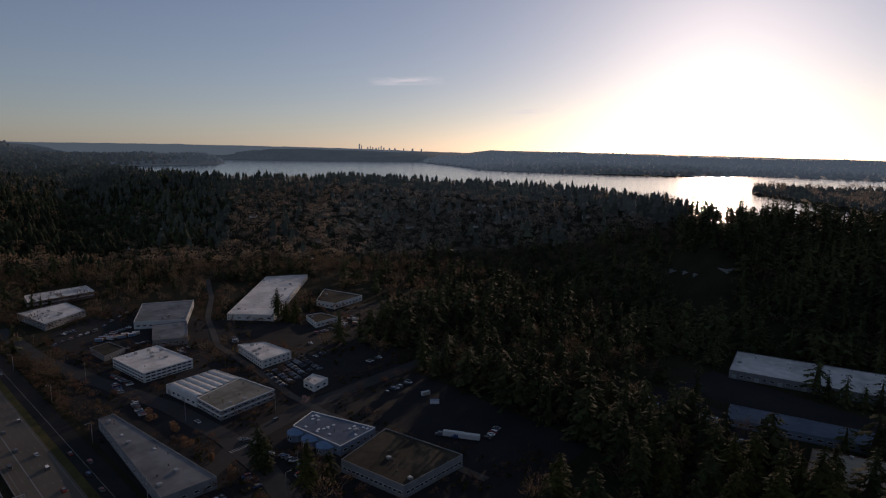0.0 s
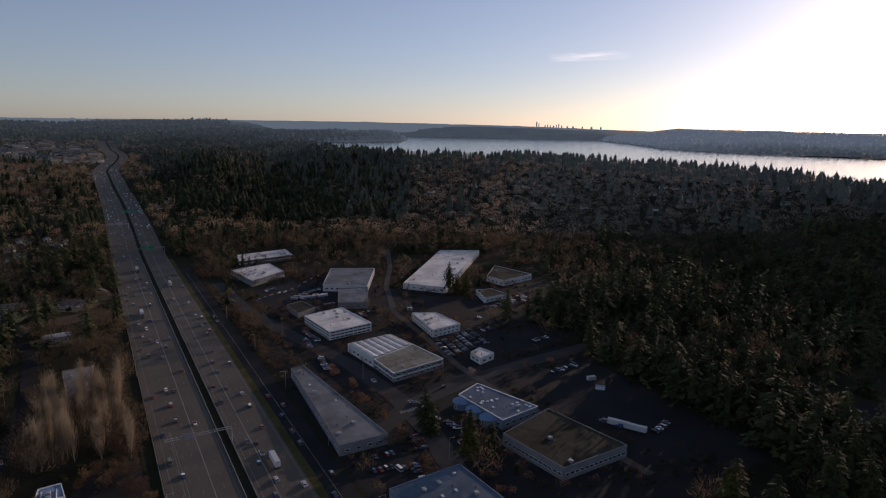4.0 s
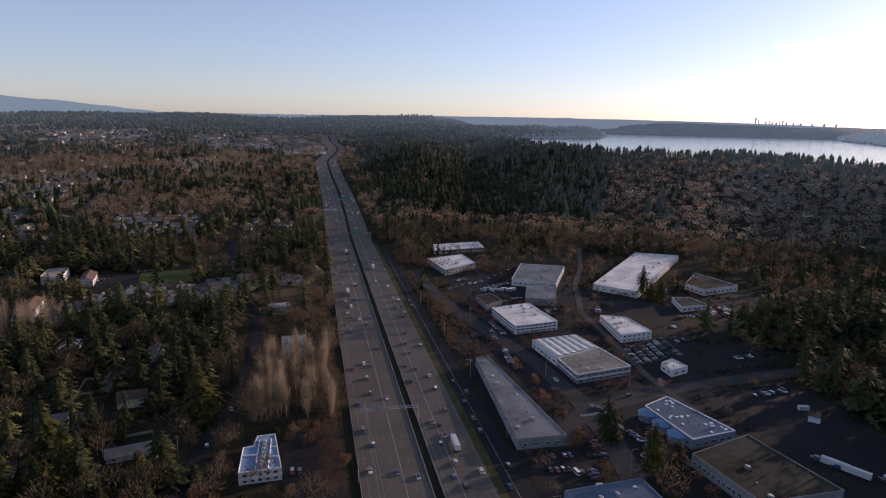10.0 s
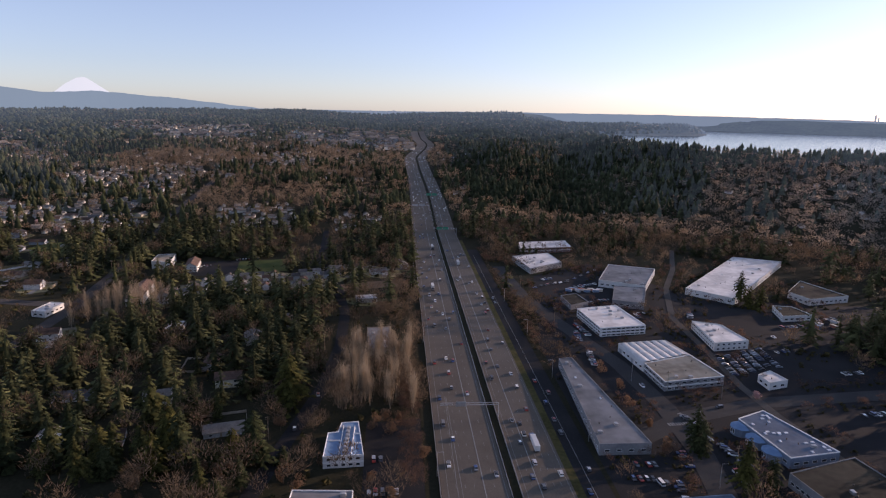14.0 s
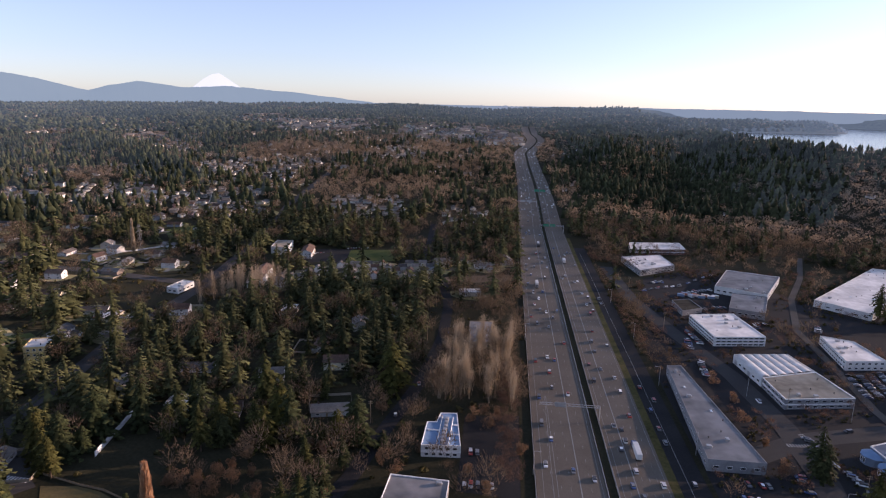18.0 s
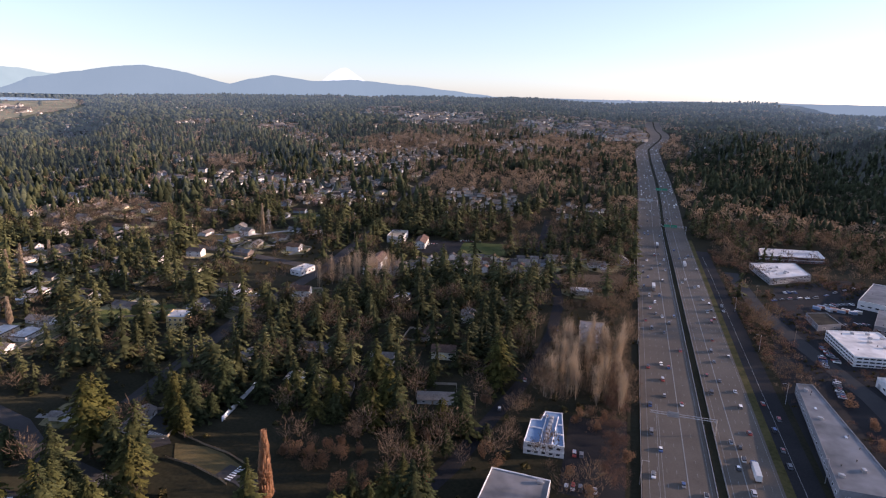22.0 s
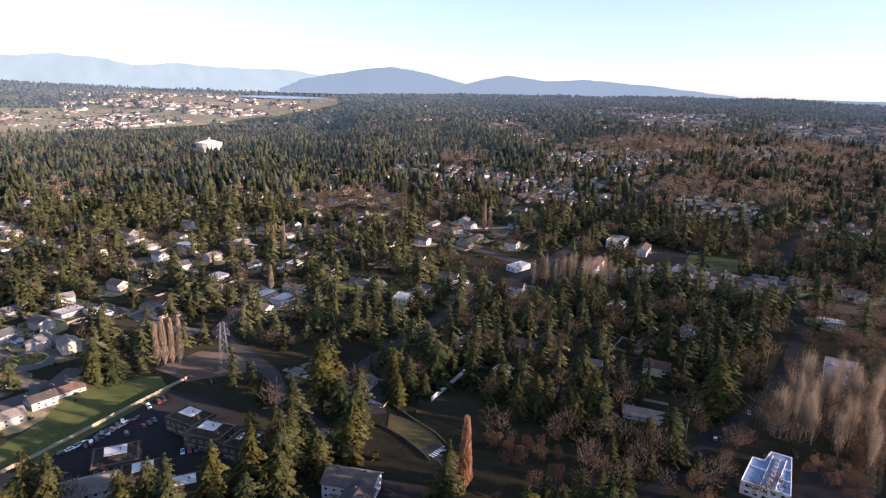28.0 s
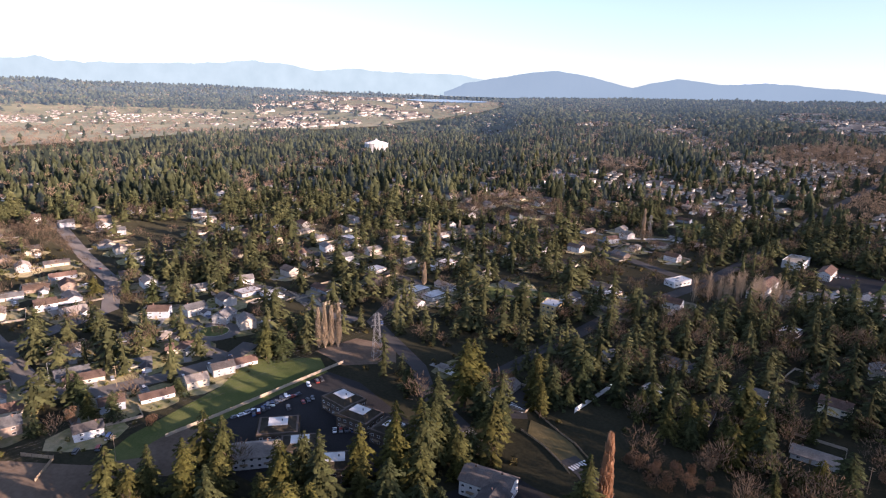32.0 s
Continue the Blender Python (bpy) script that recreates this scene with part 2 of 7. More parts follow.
    orange=surface("rusty_leaves", (0.15, 0.092, 0.055), (0.28, 0.178, 0.108), 0.6, 0.1, 0.95, 0.0, spec=0.06, leafy=0.3),
    rust=surface("rusty_poplar_twigs", (0.30, 0.165, 0.09), (0.50, 0.29, 0.165), 0.6, 0.1, 0.95, 0.0, spec=0.06, leafy=0.3),
    blossom=surface("pale_blossom", (0.42, 0.28, 0.26), (0.6, 0.44, 0.42), 0.8, 0.1, 0.95, 0.0, spec=0.06),
    shrub=surface("shrub_leaves", (0.037, 0.041, 0.015), (0.096, 0.074, 0.033), 0.2, 0.03, 0.95, 0.0, island=0.5, spec=0.06),
    garden=surface("garden_leaves", (0.035, 0.055, 0.016), (0.15, 0.13, 0.05), 0.2, 0.03, 0.95, 0.0, island=0.5, spec=0.05),
    silver=surface("silver_green_leaves", (0.12, 0.15, 0.11), (0.26, 0.30, 0.23), 0.8, 0.1, 0.95, 0.0, island=0.3, spec=0.05),
    carpaint=surface("car_paint", (0.95, 0.95, 0.95), (1.0, 1.0, 1.0), 1.0, 0.2, 0.3, 0.0, palette=CAR_MIX, spec=0.5),
    boxpaint=surface("container_paint", (0.8, 0.8, 0.8), (1.0, 1.0, 1.0), 0.8, 0.2, 0.6, 0.05, palette=[(0.6, 0.6, 0.58), (0.45, 0.42, 0.36), (0.2, 0.28, 0.4), (0.7, 0.7, 0.7), (0.3, 0.12, 0.08)]),
    tyre=surface("tyre_rubber", (0.015, 0.015, 0.015), (0.025, 0.025, 0.025), 5.0, 1.0, 0.9, 0.1),
    # backdrop materials: distance haze and brightness are put in as emission
    farhill=glow("hazed_far_hills", (0.105, 0.142, 0.168), (0.12, 0.16, 0.185), 0.004, 1.0, (0.03, 0.035, 0.03)),
    mount=glow("haze_blue_mountains", (0.117, 0.163, 0.188), (0.140, 0.190, 0.212), 0.002, 1.0, (0.02, 0.025, 0.02)),
    palemount=glow("haze_pale_mountains", (0.178, 0.244, 0.236), (0.262, 0.332, 0.312), 0.008, 1.0, (0.02, 0.02, 0.02)),
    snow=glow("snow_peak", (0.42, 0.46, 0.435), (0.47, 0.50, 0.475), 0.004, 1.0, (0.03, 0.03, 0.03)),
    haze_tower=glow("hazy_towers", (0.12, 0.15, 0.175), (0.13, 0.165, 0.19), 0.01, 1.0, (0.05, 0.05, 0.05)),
)
water = bpy.data.materials.new("lake_water")
water.use_nodes = True
wt = water.node_tree
wb = wt.nodes["Principled BSDF"]
wb.inputs["Base Color"].default_value = (0.02, 0.035, 0.05, 1)
wb.inputs["Roughness"].default_value = 0.16
wco = wt.nodes.new("ShaderNodeTexCoord")
w1, w2 = node(wt, "TexNoise", Scale=0.15, Detail=4.0), node(wt, "TexNoise", Scale=0.02, Detail=3.0)
for w in (w1, w2):
    wt.links.new(wco.outputs["Object"], w.inputs["Vector"])
wbp, wbq = node(wt, "Bump", Strength=0.22, Distance=0.6), node(wt, "Bump", Strength=0.1, Distance=1.0)
wt.links.new(w1.outputs[0], wbp.inputs["Height"])
wt.links.new(w2.outputs[0], wbq.inputs["Height"])
wt.links.new(wbq.outputs[0], wbp.inputs["Normal"])
wt.links.new(wbp.outputs[0], wb.inputs["Normal"])
M["water"] = water
# far lake water, lightened by emission in place of haze
M["farwater"] = surface("hazed_far_water", (0.10, 0.14, 0.18), (0.14, 0.18, 0.22), 0.01, 0.003, 0.25, 0.0, spec=0.5, air=(0.05, 0.07, 0.085))

# far woods in steps of distance haze, painted in as emission
HAZE_STEPS = 11
for k in range(HAZE_STEPS):
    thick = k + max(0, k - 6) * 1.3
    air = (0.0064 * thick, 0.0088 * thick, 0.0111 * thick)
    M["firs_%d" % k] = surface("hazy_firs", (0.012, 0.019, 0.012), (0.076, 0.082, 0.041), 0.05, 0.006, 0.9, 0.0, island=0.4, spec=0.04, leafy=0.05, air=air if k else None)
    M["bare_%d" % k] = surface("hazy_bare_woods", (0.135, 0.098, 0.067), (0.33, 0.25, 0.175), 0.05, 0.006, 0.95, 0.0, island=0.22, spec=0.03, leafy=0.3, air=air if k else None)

# paint of many parked cars in one mesh, a colour for each
lot_paint = surface("parked_car_paint", (0.95, 0.95, 0.95), (1.0, 1.0, 1.0), 1.0, 0.2, 0.35, 0.0, spec=0.5)
lt = lot_paint.node_tree
lgeo = lt.nodes.new("ShaderNodeNewGeometry")
lt.links.new(ramp(lt, lgeo.outputs["Random Per Island"], [(i / 7, c) for i, c in enumerate([(0.22, 0.24, 0.28), (0.03, 0.03, 0.035), (0.09, 0.10, 0.13), (0.45, 0.47, 0.5), (0.04, 0.06, 0.12), (0.02, 0.02, 0.02), (0.3, 0.31, 0.33)])], True), lt.nodes["Principled BSDF"].inputs["Base Color"])
M["lotpaint"] = lot_paint

# ---- helpers for meshes ----
def mesh_of(name, verts, faces, material, smooth=False):
    me = bpy.data.meshes.new(name)
    me.from_pydata([tuple(v) for v in verts], [], [tuple(f) for f in faces])
    me.materials.append(material)
    if smooth:
        me.shade_smooth()
    return me


def mesh_np(name, verts, faces, material):
    """A mesh from arrays: verts (n, 3), faces (m, 3 or 4)."""
    me = bpy.data.meshes.new(name)
    n, k = faces.shape
    me.vertices.add(len(verts))
    me.vertices.foreach_set("co", np.ascontiguousarray(verts, dtype=np.float32).ravel())
    me.loops.add(n * k)
    me.loops.foreach_set("vertex_index", np.ascontiguousarray(faces, dtype=np.int32).ravel())
    me.polygons.add(n)
    me.polygons.foreach_set("loop_start", np.arange(0, n * k, k, dtype=np.int32))
    me.update(calc_edges=True)
    me.materials.append(material)
    return me


def crown_facing(v, f):
    """Turns a crown's faces outwards and gives each vertex a normal between that of its face and that of the whole crown,
    so that boughs shade as one rounded mass."""
    a, b, c = v[f[:, 0]], v[f[:, 1]], v[f[:, 2]]
    n = np.cross(b - a, c - a)
    n /= np.maximum(np.linalg.norm(n, axis=1, keepdims=True), 1e-9)
    mid = (a + b + c) / 3
    out = np.stack([mid[:, 0], mid[:, 1], np.zeros(len(mid))], -1)
    out /= np.maximum(np.linalg.norm(out, axis=1, keepdims=True), 1e-9)
    out[:, 2] = 0.3
    flip = (n * out).sum(1) < 0
    f = f.copy()
    f[flip] = f[flip][:, ::-1]
    n[flip] *= -1
    vn = np.zeros_like(v, dtype=float)
    for q in range(3):
        np.add.at(vn, f[:, q], n + 0.3 * out)
    vn /= np.maximum(np.linalg.norm(vn, axis=1, keepdims=True), 1e-9)
    return f, vn


def set_normals(me, vn):
    me.shade_smooth()
    me.attributes.new("custom_normal", "FLOAT_VECTOR", "POINT").data.foreach_set("vector", np.ascontiguousarray(vn, dtype=np.float32).ravel())


def bm_mesh(name, bm, material):
    me = bpy.data.meshes.new(name)
    bm.normal_update()
    bm.to_mesh(me)
    bm.free()
    me.materials.append(material)
    return me


def part(name, data, parent, label="", m=None):
    ob = new(name, data)
    ob.parent = parent
    if m is not None:
        ob.matrix_basis = m
    if label:
        tagged(ob, label)
    return ob


def thing(name, label, category, m=None, group="", kind=""):
    ob = new(name)
    ob.empty_display_size = 0.5
    if m is not None:
        ob.matrix_basis = m
    return tagged(ob, label, category, group, kind)


def add_box(bm, x0, y0, z0, x1, y1, z1, bevel=0.0):
    r = bmesh.ops.create_cube(bm, size=1.0)
    vs = r["verts"]
    bmesh.ops.scale(bm, vec=(x1 - x0, y1 - y0, z1 - z0), verts=vs)
    bmesh.ops.translate(bm, vec=((x0 + x1) / 2, (y0 + y1) / 2, (z0 + z1) / 2), verts=vs)
    if bevel:
        es = list({e for v in vs for e in v.link_edges})
        bmesh.ops.bevel(bm, geom=es, offset=bevel, segments=1, affect="EDGES")
    return vs


def box_mesh(name, x0, y0, z0, x1, y1, z1, material, bevel=0.0):
    bm = bmesh.new()
    add_box(bm, x0, y0, z0, x1, y1, z1, bevel)
    return bm_mesh(name, bm, material)


def add_prism(bm, poly, z0, z1):
    """An upright prism over a counter-clockwise polygon."""
    lo = [bm.verts.new((x, y, z0)) for x, y in poly]
    hi = [bm.verts.new((x, y, z1)) for x, y in poly]
    n = len(poly)
    bm.faces.new(hi)
    bm.faces.new(lo[::-1])
    for i in range(n):
        bm.faces.new((lo[i], lo[(i + 1) % n], hi[(i + 1) % n], hi[i]))


# ---- the lie of the land ----
LAKE_Z = 78.0
SHORE = [(-95, 800), (-75, 860), (-69.3, 815), (-66, 1040), (-62, 1160), (-57, 1290), (-46, 1440), (-38, 1640), (-32, 1530), (-27.5, 1560), (-22.5, 1800), (-19.5, 2120), (-17.5, 2700), (-16, 3000)]
FARSHORE = [(-95, 2700), (-72, 2790), (-66, 2500), (-57, 2590), (-49, 2910), (-43, 4500), (-32, 4600), (-27, 4720), (-16, 4720)]
SKYLINE = [(-95, -0.5), (-82, -0.4), (-70, -0.25), (-57, -0.08), (-49.5, -0.05), (-48, -0.28), (-44, -0.2), (-36, 0.0), (-22, 0.12), (-8, 0.05), (2, -0.35), (8, -0.1), (18, -0.15), (32, -0.4), (45, -0.7), (56, -0.7), (70, -0.45), (90, -0.2)]


def table(rows, v):
    return np.interp(v, [p[0] for p in rows], [p[1] for p in rows])


def ss(a, b, v):
    t = np.clip((v - a) / (b - a), 0, 1)
    return t * t * (3 - 2 * t)


def azimuth(x, y):
    return np.degrees(np.arctan2(-x, y))


def lake_depth(a, r):
    """1 out on the lake, 0 on land."""
    s, f = table(SHORE, a), table(FARSHORE, a)
    w = np.minimum(ss(s + 10, s + 70, r), 1 - ss(f - 90, f - 10, r)) * (1 - ss(-16.6, -15.6, a))
    spit = ss(-28, -25.5, a) * ss(2800 - 45 * (a + 16), 2920 - 45 * (a + 16), r) * (1 - ss(4100, 4200, r))
    isle = (1 - ss(-72.8, -71.4, a)) * ss(1120 + 53 * (a + 79), 1180 + 53 * (a + 79), r) * (1 - ss(1740, 1830, r))
    return np.clip(w - np.maximum(spit, isle), 0, 1)


def lie(x, y):
    x, y = np.asarray(x, float), np.asarray(y, float)
    r, a = np.hypot(x, y), azimuth(x, y)
    top = EYE + 4900 * np.tan(np.radians(table(SKYLINE, a)))
    s, f = table(SHORE, a), table(FARSHORE, a)
    start = np.interp(a, (-69, -40), (560, 850))
    zl = 82 * ss(start, s, r) + (top - 82) * np.clip((r - f) / (4900 - f), 0, 1) ** 0.8
    spit = ss(-28, -24, a) * np.exp(-((r - 3550) / 450) ** 2) * 34 * (1 - lake_depth(a, r)) ** 6
    isle = (1 - ss(-75, -71.5, a)) * np.exp(-((r - 1680) / 250) ** 2) * 2
    zl = zl + spit + isle - 12 * lake_depth(a, r)
    zp = top * np.clip((r - 860) / 4040, 0, 1.02) ** 0.9 + 26 * np.exp(-((r - 1700) / 330) ** 2) * ss(-22, -17, a) * (1 - ss(-10, -6.5, a))
    zv = top * np.clip((r - 3000) / 1900, 0, 1.02) ** 1.2 + 8 * np.exp(-((r - 1700) / 500) ** 2)
    zb = 150 * np.clip((r - 860) / 4040, 0, 1)
    wl, wv = 1 - ss(-16, -10, a), ss(42, 54, a)
    z = zl * wl + zv * wv + zp * (1 - wl - wv)
    shelf = ss(44, 47, a) * (1 - ss(60, 67, a)) * ss(1700, 2200, r)
    z = z * (1 - shelf) + (80 * np.clip((r - 2400) / 1250, 0, 1) + (top - 80) * ss(4690, 4900, r)) * shelf
    wb = ss(96, 120, np.abs(a))
    z = z * (1 - wb) + zb * wb
    roll = 2.5 * np.sin(x * 0.011 + 1) * np.sin(y * 0.009) * ss(720, 1300, r)
    return z + roll * (1 - lake_depth(a, r))


def bend(y):
    """Sideways shift of the freeway's line at y."""
    return 2.0 * ss(800, 1150, y) - 7.0 * ss(1200, 1560, y) + 46 * ss(1740, 2200, y) - 10 * ss(2200, 2450, y)


def ground_z(x, y):
    """Height of the ground; level from side to side under the freeway."""
    x, y = np.asarray(x, float), np.asarray(y, float)
    w = (1 - ss(44, 75, np.abs(x - 49 - bend(y)))) * ss(300, 500, y) * (1 - ss(2900, 3100, y))
    return lie(x, y) * (1 - w) + (lie(np.full(np.shape(x), 40.0), y) - 0.15) * w


def gz(x, y):
    return float(ground_z(x, y))


def build_ground():
    rs = np.concatenate([np.arange(0, 900, 25), np.geomspace(900, 4940, 90)])
    az = np.radians(np.concatenate([np.arange(-100, -8, 0.8), np.arange(-8, 4, 0.25), np.arange(4, 100, 0.8), np.arange(100, 260, 8)]))
    rr, aa = np.meshgrid(rs, az, indexing="ij")
    x, y = -np.sin(aa) * rr, np.cos(aa) * rr
    v = np.stack([x, y, ground_z(x, y)], -1).reshape(-1, 3)
    n = len(az)
    i, j = np.meshgrid(np.arange(len(rs) - 1), np.arange(n), indexing="ij")
    f = np.stack([i * n + j, (i + 1) * n + j, (i + 1) * n + (j + 1) % n, i * n + (j + 1) % n], -1).reshape(-1, 4)
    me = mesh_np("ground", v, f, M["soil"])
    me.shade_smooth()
    # far faces borrow the fir material, with haze painted in as emission
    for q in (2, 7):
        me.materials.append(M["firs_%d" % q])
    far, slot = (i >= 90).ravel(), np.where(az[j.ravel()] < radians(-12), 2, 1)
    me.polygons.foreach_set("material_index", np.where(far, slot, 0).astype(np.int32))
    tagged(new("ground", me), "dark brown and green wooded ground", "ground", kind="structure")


build_ground()
# the lake lies level over its bed, from shore to shore
lake_az = [-108 + 1.5 * i for i in range(62)]
rim, inner = [], []
for a in lake_az:
    ca, sa = math.cos(radians(a)), -math.sin(radians(a))
    near, far = float(table(SHORE, a)) + 12, min(4880.0, float(table(FARSHORE, a)) + 60)
    inner.append((near * sa, near * ca, LAKE_Z))
    rim.append((far * sa, far * ca, LAKE_Z))
k = len(rim)
tagged(new("water", mesh_of("water", rim + inner, [(i, i + 1, k + i + 1, k + i) for i in range(k - 1)], M["water"])), "calm silver lake water reflecting the low sun", "lake", kind="structure")

# ---- far distance: mountains, hills, city ----
def ridge(name, rows, r, depth, foot, material, label, rough, seed):
    """A mountain range over a table of (azimuth, elevation) with a broken crest and folded flanks."""
    az = np.arange(rows[0][0], rows[-1][0] + 0.01, 0.12)
    rng = np.random.default_rng(seed)
    wob = np.convolve(rng.normal(0, 1, len(az) + 20), np.ones(9) / 9, "same")[10:-10] * rough
    el = table(rows, az) + wob * 0.12
    crest = EYE + r * np.tan(np.radians(el))
    verts, cols = [], 7
    for k in range(cols):
        f = k / (cols - 1)
        fold = np.convolve(rng.normal(0, 1, len(az) + 20), np.ones(7) / 7, "same")[10:-10] * 5 * math.sin(math.pi * f)
        rad = r - depth * (1 - f) + fold
        z = foot + (crest - foot) * f ** 0.8
        verts.append(np.stack([-np.sin(np.radians(az)) * rad, np.cos(np.radians(az)) * rad, z], -1))
    n = len(az)
    v = np.concatenate(verts)
    i, j = np.meshgrid(np.arange(cols - 1), np.arange(n - 1), indexing="ij")
    f = np.stack([i * n + j, i * n + j + 1, (i + 1) * n + j + 1, (i + 1) * n + j], -1).reshape(-1, 4)
    me = mesh_np(name, v, f, material)
    me.shade_smooth()
    return tagged(new(name, me), label, "mountains", kind="structure")


# blue and pale tones of these ranges are haze painted as emission
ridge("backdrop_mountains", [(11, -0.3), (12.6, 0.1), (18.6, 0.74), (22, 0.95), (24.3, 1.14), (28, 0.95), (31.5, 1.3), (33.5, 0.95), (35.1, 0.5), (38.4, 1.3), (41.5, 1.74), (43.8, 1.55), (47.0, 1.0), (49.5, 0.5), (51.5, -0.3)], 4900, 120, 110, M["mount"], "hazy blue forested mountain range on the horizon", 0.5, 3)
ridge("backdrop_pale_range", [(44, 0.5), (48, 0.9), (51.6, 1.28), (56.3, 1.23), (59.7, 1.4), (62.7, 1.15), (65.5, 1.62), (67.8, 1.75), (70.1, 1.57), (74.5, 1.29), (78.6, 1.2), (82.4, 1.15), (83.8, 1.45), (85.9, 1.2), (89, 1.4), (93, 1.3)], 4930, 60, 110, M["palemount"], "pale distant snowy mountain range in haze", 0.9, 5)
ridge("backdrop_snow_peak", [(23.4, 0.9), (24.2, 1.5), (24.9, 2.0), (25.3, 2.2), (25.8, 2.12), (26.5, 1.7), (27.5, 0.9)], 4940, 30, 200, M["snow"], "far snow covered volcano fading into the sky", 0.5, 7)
ridge("backdrop_west_hills", [(-95, -0.35), (-82, -0.38), (-70, -0.2), (-57, -0.05), (-50.2, 0.02), (-48, -0.25), (-44, -0.15), (-36.4, 0.03), (-22, 0.17), (-8, 0.12), (0, 0.05), (8, 0.02), (14, 0.05)], 4880, 130, 100, M["farhill"], "low wooded hills across the lake, blue with painted haze", 0.25, 9)


def cloud_streak(name, az0, el0, wide, tall, label):
    """A thin veil of high cloud, far beyond the hills; ragged and mostly clear, its brightness painted as emission."""
    m = bpy.data.materials.new("thin_cloud")
    m.use_nodes = True
    nt = m.node_tree
    co, mp = nt.nodes.new("ShaderNodeTexCoord"), nt.nodes.new("ShaderNodeMapping")
    mp.inputs["Scale"].default_value = (0.006, 0.006, 0.05)
    nz = node(nt, "TexNoise", Scale=1.0, Detail=5.0)
    nt.links.new(co.outputs["Object"], mp.inputs["Vector"])
    nt.links.new(mp.outputs[0], nz.inputs["Vector"])
    dens = nt.nodes.new("ShaderNodeAttribute")
    dens.attribute_name = "cloudiness"
    mul = nt.nodes.new("ShaderNodeMath")
    mul.operation = "MULTIPLY"
    nt.links.new(ramp(nt, nz.outputs[0], [(0.3, (0, 0, 0)), (0.66, (0.6, 0.6, 0.6))]), mul.inputs[0])
    nt.links.new(dens.outputs["Fac"], mul.inputs[1])
    # emission stands in for sunlight on the cloud
    em, tr, mix = node(nt, "Emission", Color=(1.0, 0.97, 0.92, 1), Strength=1.25), nt.nodes.new("ShaderNodeBsdfTransparent"), nt.nodes.new("ShaderNodeMixShader")
    nt.links.new(mul.outputs[0], mix.inputs[0])
    nt.links.new(tr.outputs[0], mix.inputs[1])
    nt.links.new(em.outputs[0], mix.inputs[2])
    nt.links.new(mix.outputs[0], nt.nodes["Material Output"].inputs["Surface"])
    nu, nv = 24, 8
    v, den = [], []
    for i in range(nu + 1):
        for j in range(nv + 1):
            p, q = 2 * i / nu - 1, 2 * j / nv - 1
            a, e = radians(az0 + wide * p), radians(el0 + tall * q - 0.12 * p)
            v.append((-4945 * math.sin(a), 4945 * math.cos(a), EYE + 4945 * math.tan(e)))
            den.append(max(0.0, 1 - p * p) * max(0.0, 1 - q * q))
    f = [(i * (nv + 1) + j, (i + 1) * (nv + 1) + j, (i + 1) * (nv + 1) + j + 1, i * (nv + 1) + j + 1) for i in range(nu) for j in range(nv)]
    me = mesh_of(name, v, f, m, True)
    me.attributes.new("cloudiness", "FLOAT", "POINT").data.foreach_set("value", den)
    tagged(new(name, me), label, "cloud", kind="structure")


cloud_streak("backdrop_cloud", -42.4, 6.0, 3.6, 0.42, "thin white streak of high cloud")
cloud_streak("backdrop_cloud", -53.5, 3.5, 2.4, 0.25, "faint white wisp of high cloud")


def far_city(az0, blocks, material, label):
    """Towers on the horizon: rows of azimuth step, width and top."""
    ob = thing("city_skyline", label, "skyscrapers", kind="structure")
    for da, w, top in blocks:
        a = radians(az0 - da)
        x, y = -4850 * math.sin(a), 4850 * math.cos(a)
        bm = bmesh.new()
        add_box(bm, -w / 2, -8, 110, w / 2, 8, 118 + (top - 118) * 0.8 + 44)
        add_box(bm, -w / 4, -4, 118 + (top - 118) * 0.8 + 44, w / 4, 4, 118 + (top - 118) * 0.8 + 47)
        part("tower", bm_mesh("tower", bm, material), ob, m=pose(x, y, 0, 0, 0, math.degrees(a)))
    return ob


# towers glow in a flat grey that stands in for haze
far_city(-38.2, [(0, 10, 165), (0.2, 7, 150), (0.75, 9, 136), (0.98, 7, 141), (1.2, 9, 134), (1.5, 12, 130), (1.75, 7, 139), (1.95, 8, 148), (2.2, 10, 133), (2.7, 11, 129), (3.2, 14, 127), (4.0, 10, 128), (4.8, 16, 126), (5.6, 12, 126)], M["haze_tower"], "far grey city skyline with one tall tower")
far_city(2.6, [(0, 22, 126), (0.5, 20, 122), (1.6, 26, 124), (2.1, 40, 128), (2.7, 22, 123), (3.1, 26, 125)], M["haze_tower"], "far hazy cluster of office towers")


# the open valley floor beyond the wooded edge
def valley_edge(a):
    """Where the woods end above the valley, by azimuth."""
    return np.interp(a, (45, 48, 51.5, 57, 63, 71, 79, 88), (3600, 3100, 2750, 2400, 2250, 1980, 1680, 1500))


def valley_floor():
    az = np.arange(46.5, 100, 1.0)
    edge = valley_edge(az) + 150
    t = np.linspace(0, 1, 24)
    rr = edge[None, :] + (4690 - edge[None, :]) * t[:, None]
    x, y = -np.sin(np.radians(az))[None, :] * rr, np.cos(np.radians(az))[None, :] * rr
    v = np.stack([x, y, ground_z(x, y) + 1.5], -1).reshape(-1, 3)
    n = len(az)
    i, j = np.meshgrid(np.arange(23), np.arange(n - 1), indexing="ij")
    f = np.stack([i * n + j, (i + 1) * n + j, (i + 1) * n + j + 1, i * n + j + 1], -1).reshape(-1, 4)
    tagged(new("valley_floor", mesh_np("valley_floor", v, f, M["valley"])), "brown fields of the far valley floor, paled by painted haze", "fields", kind="structure")


valley_floor()
pts = []
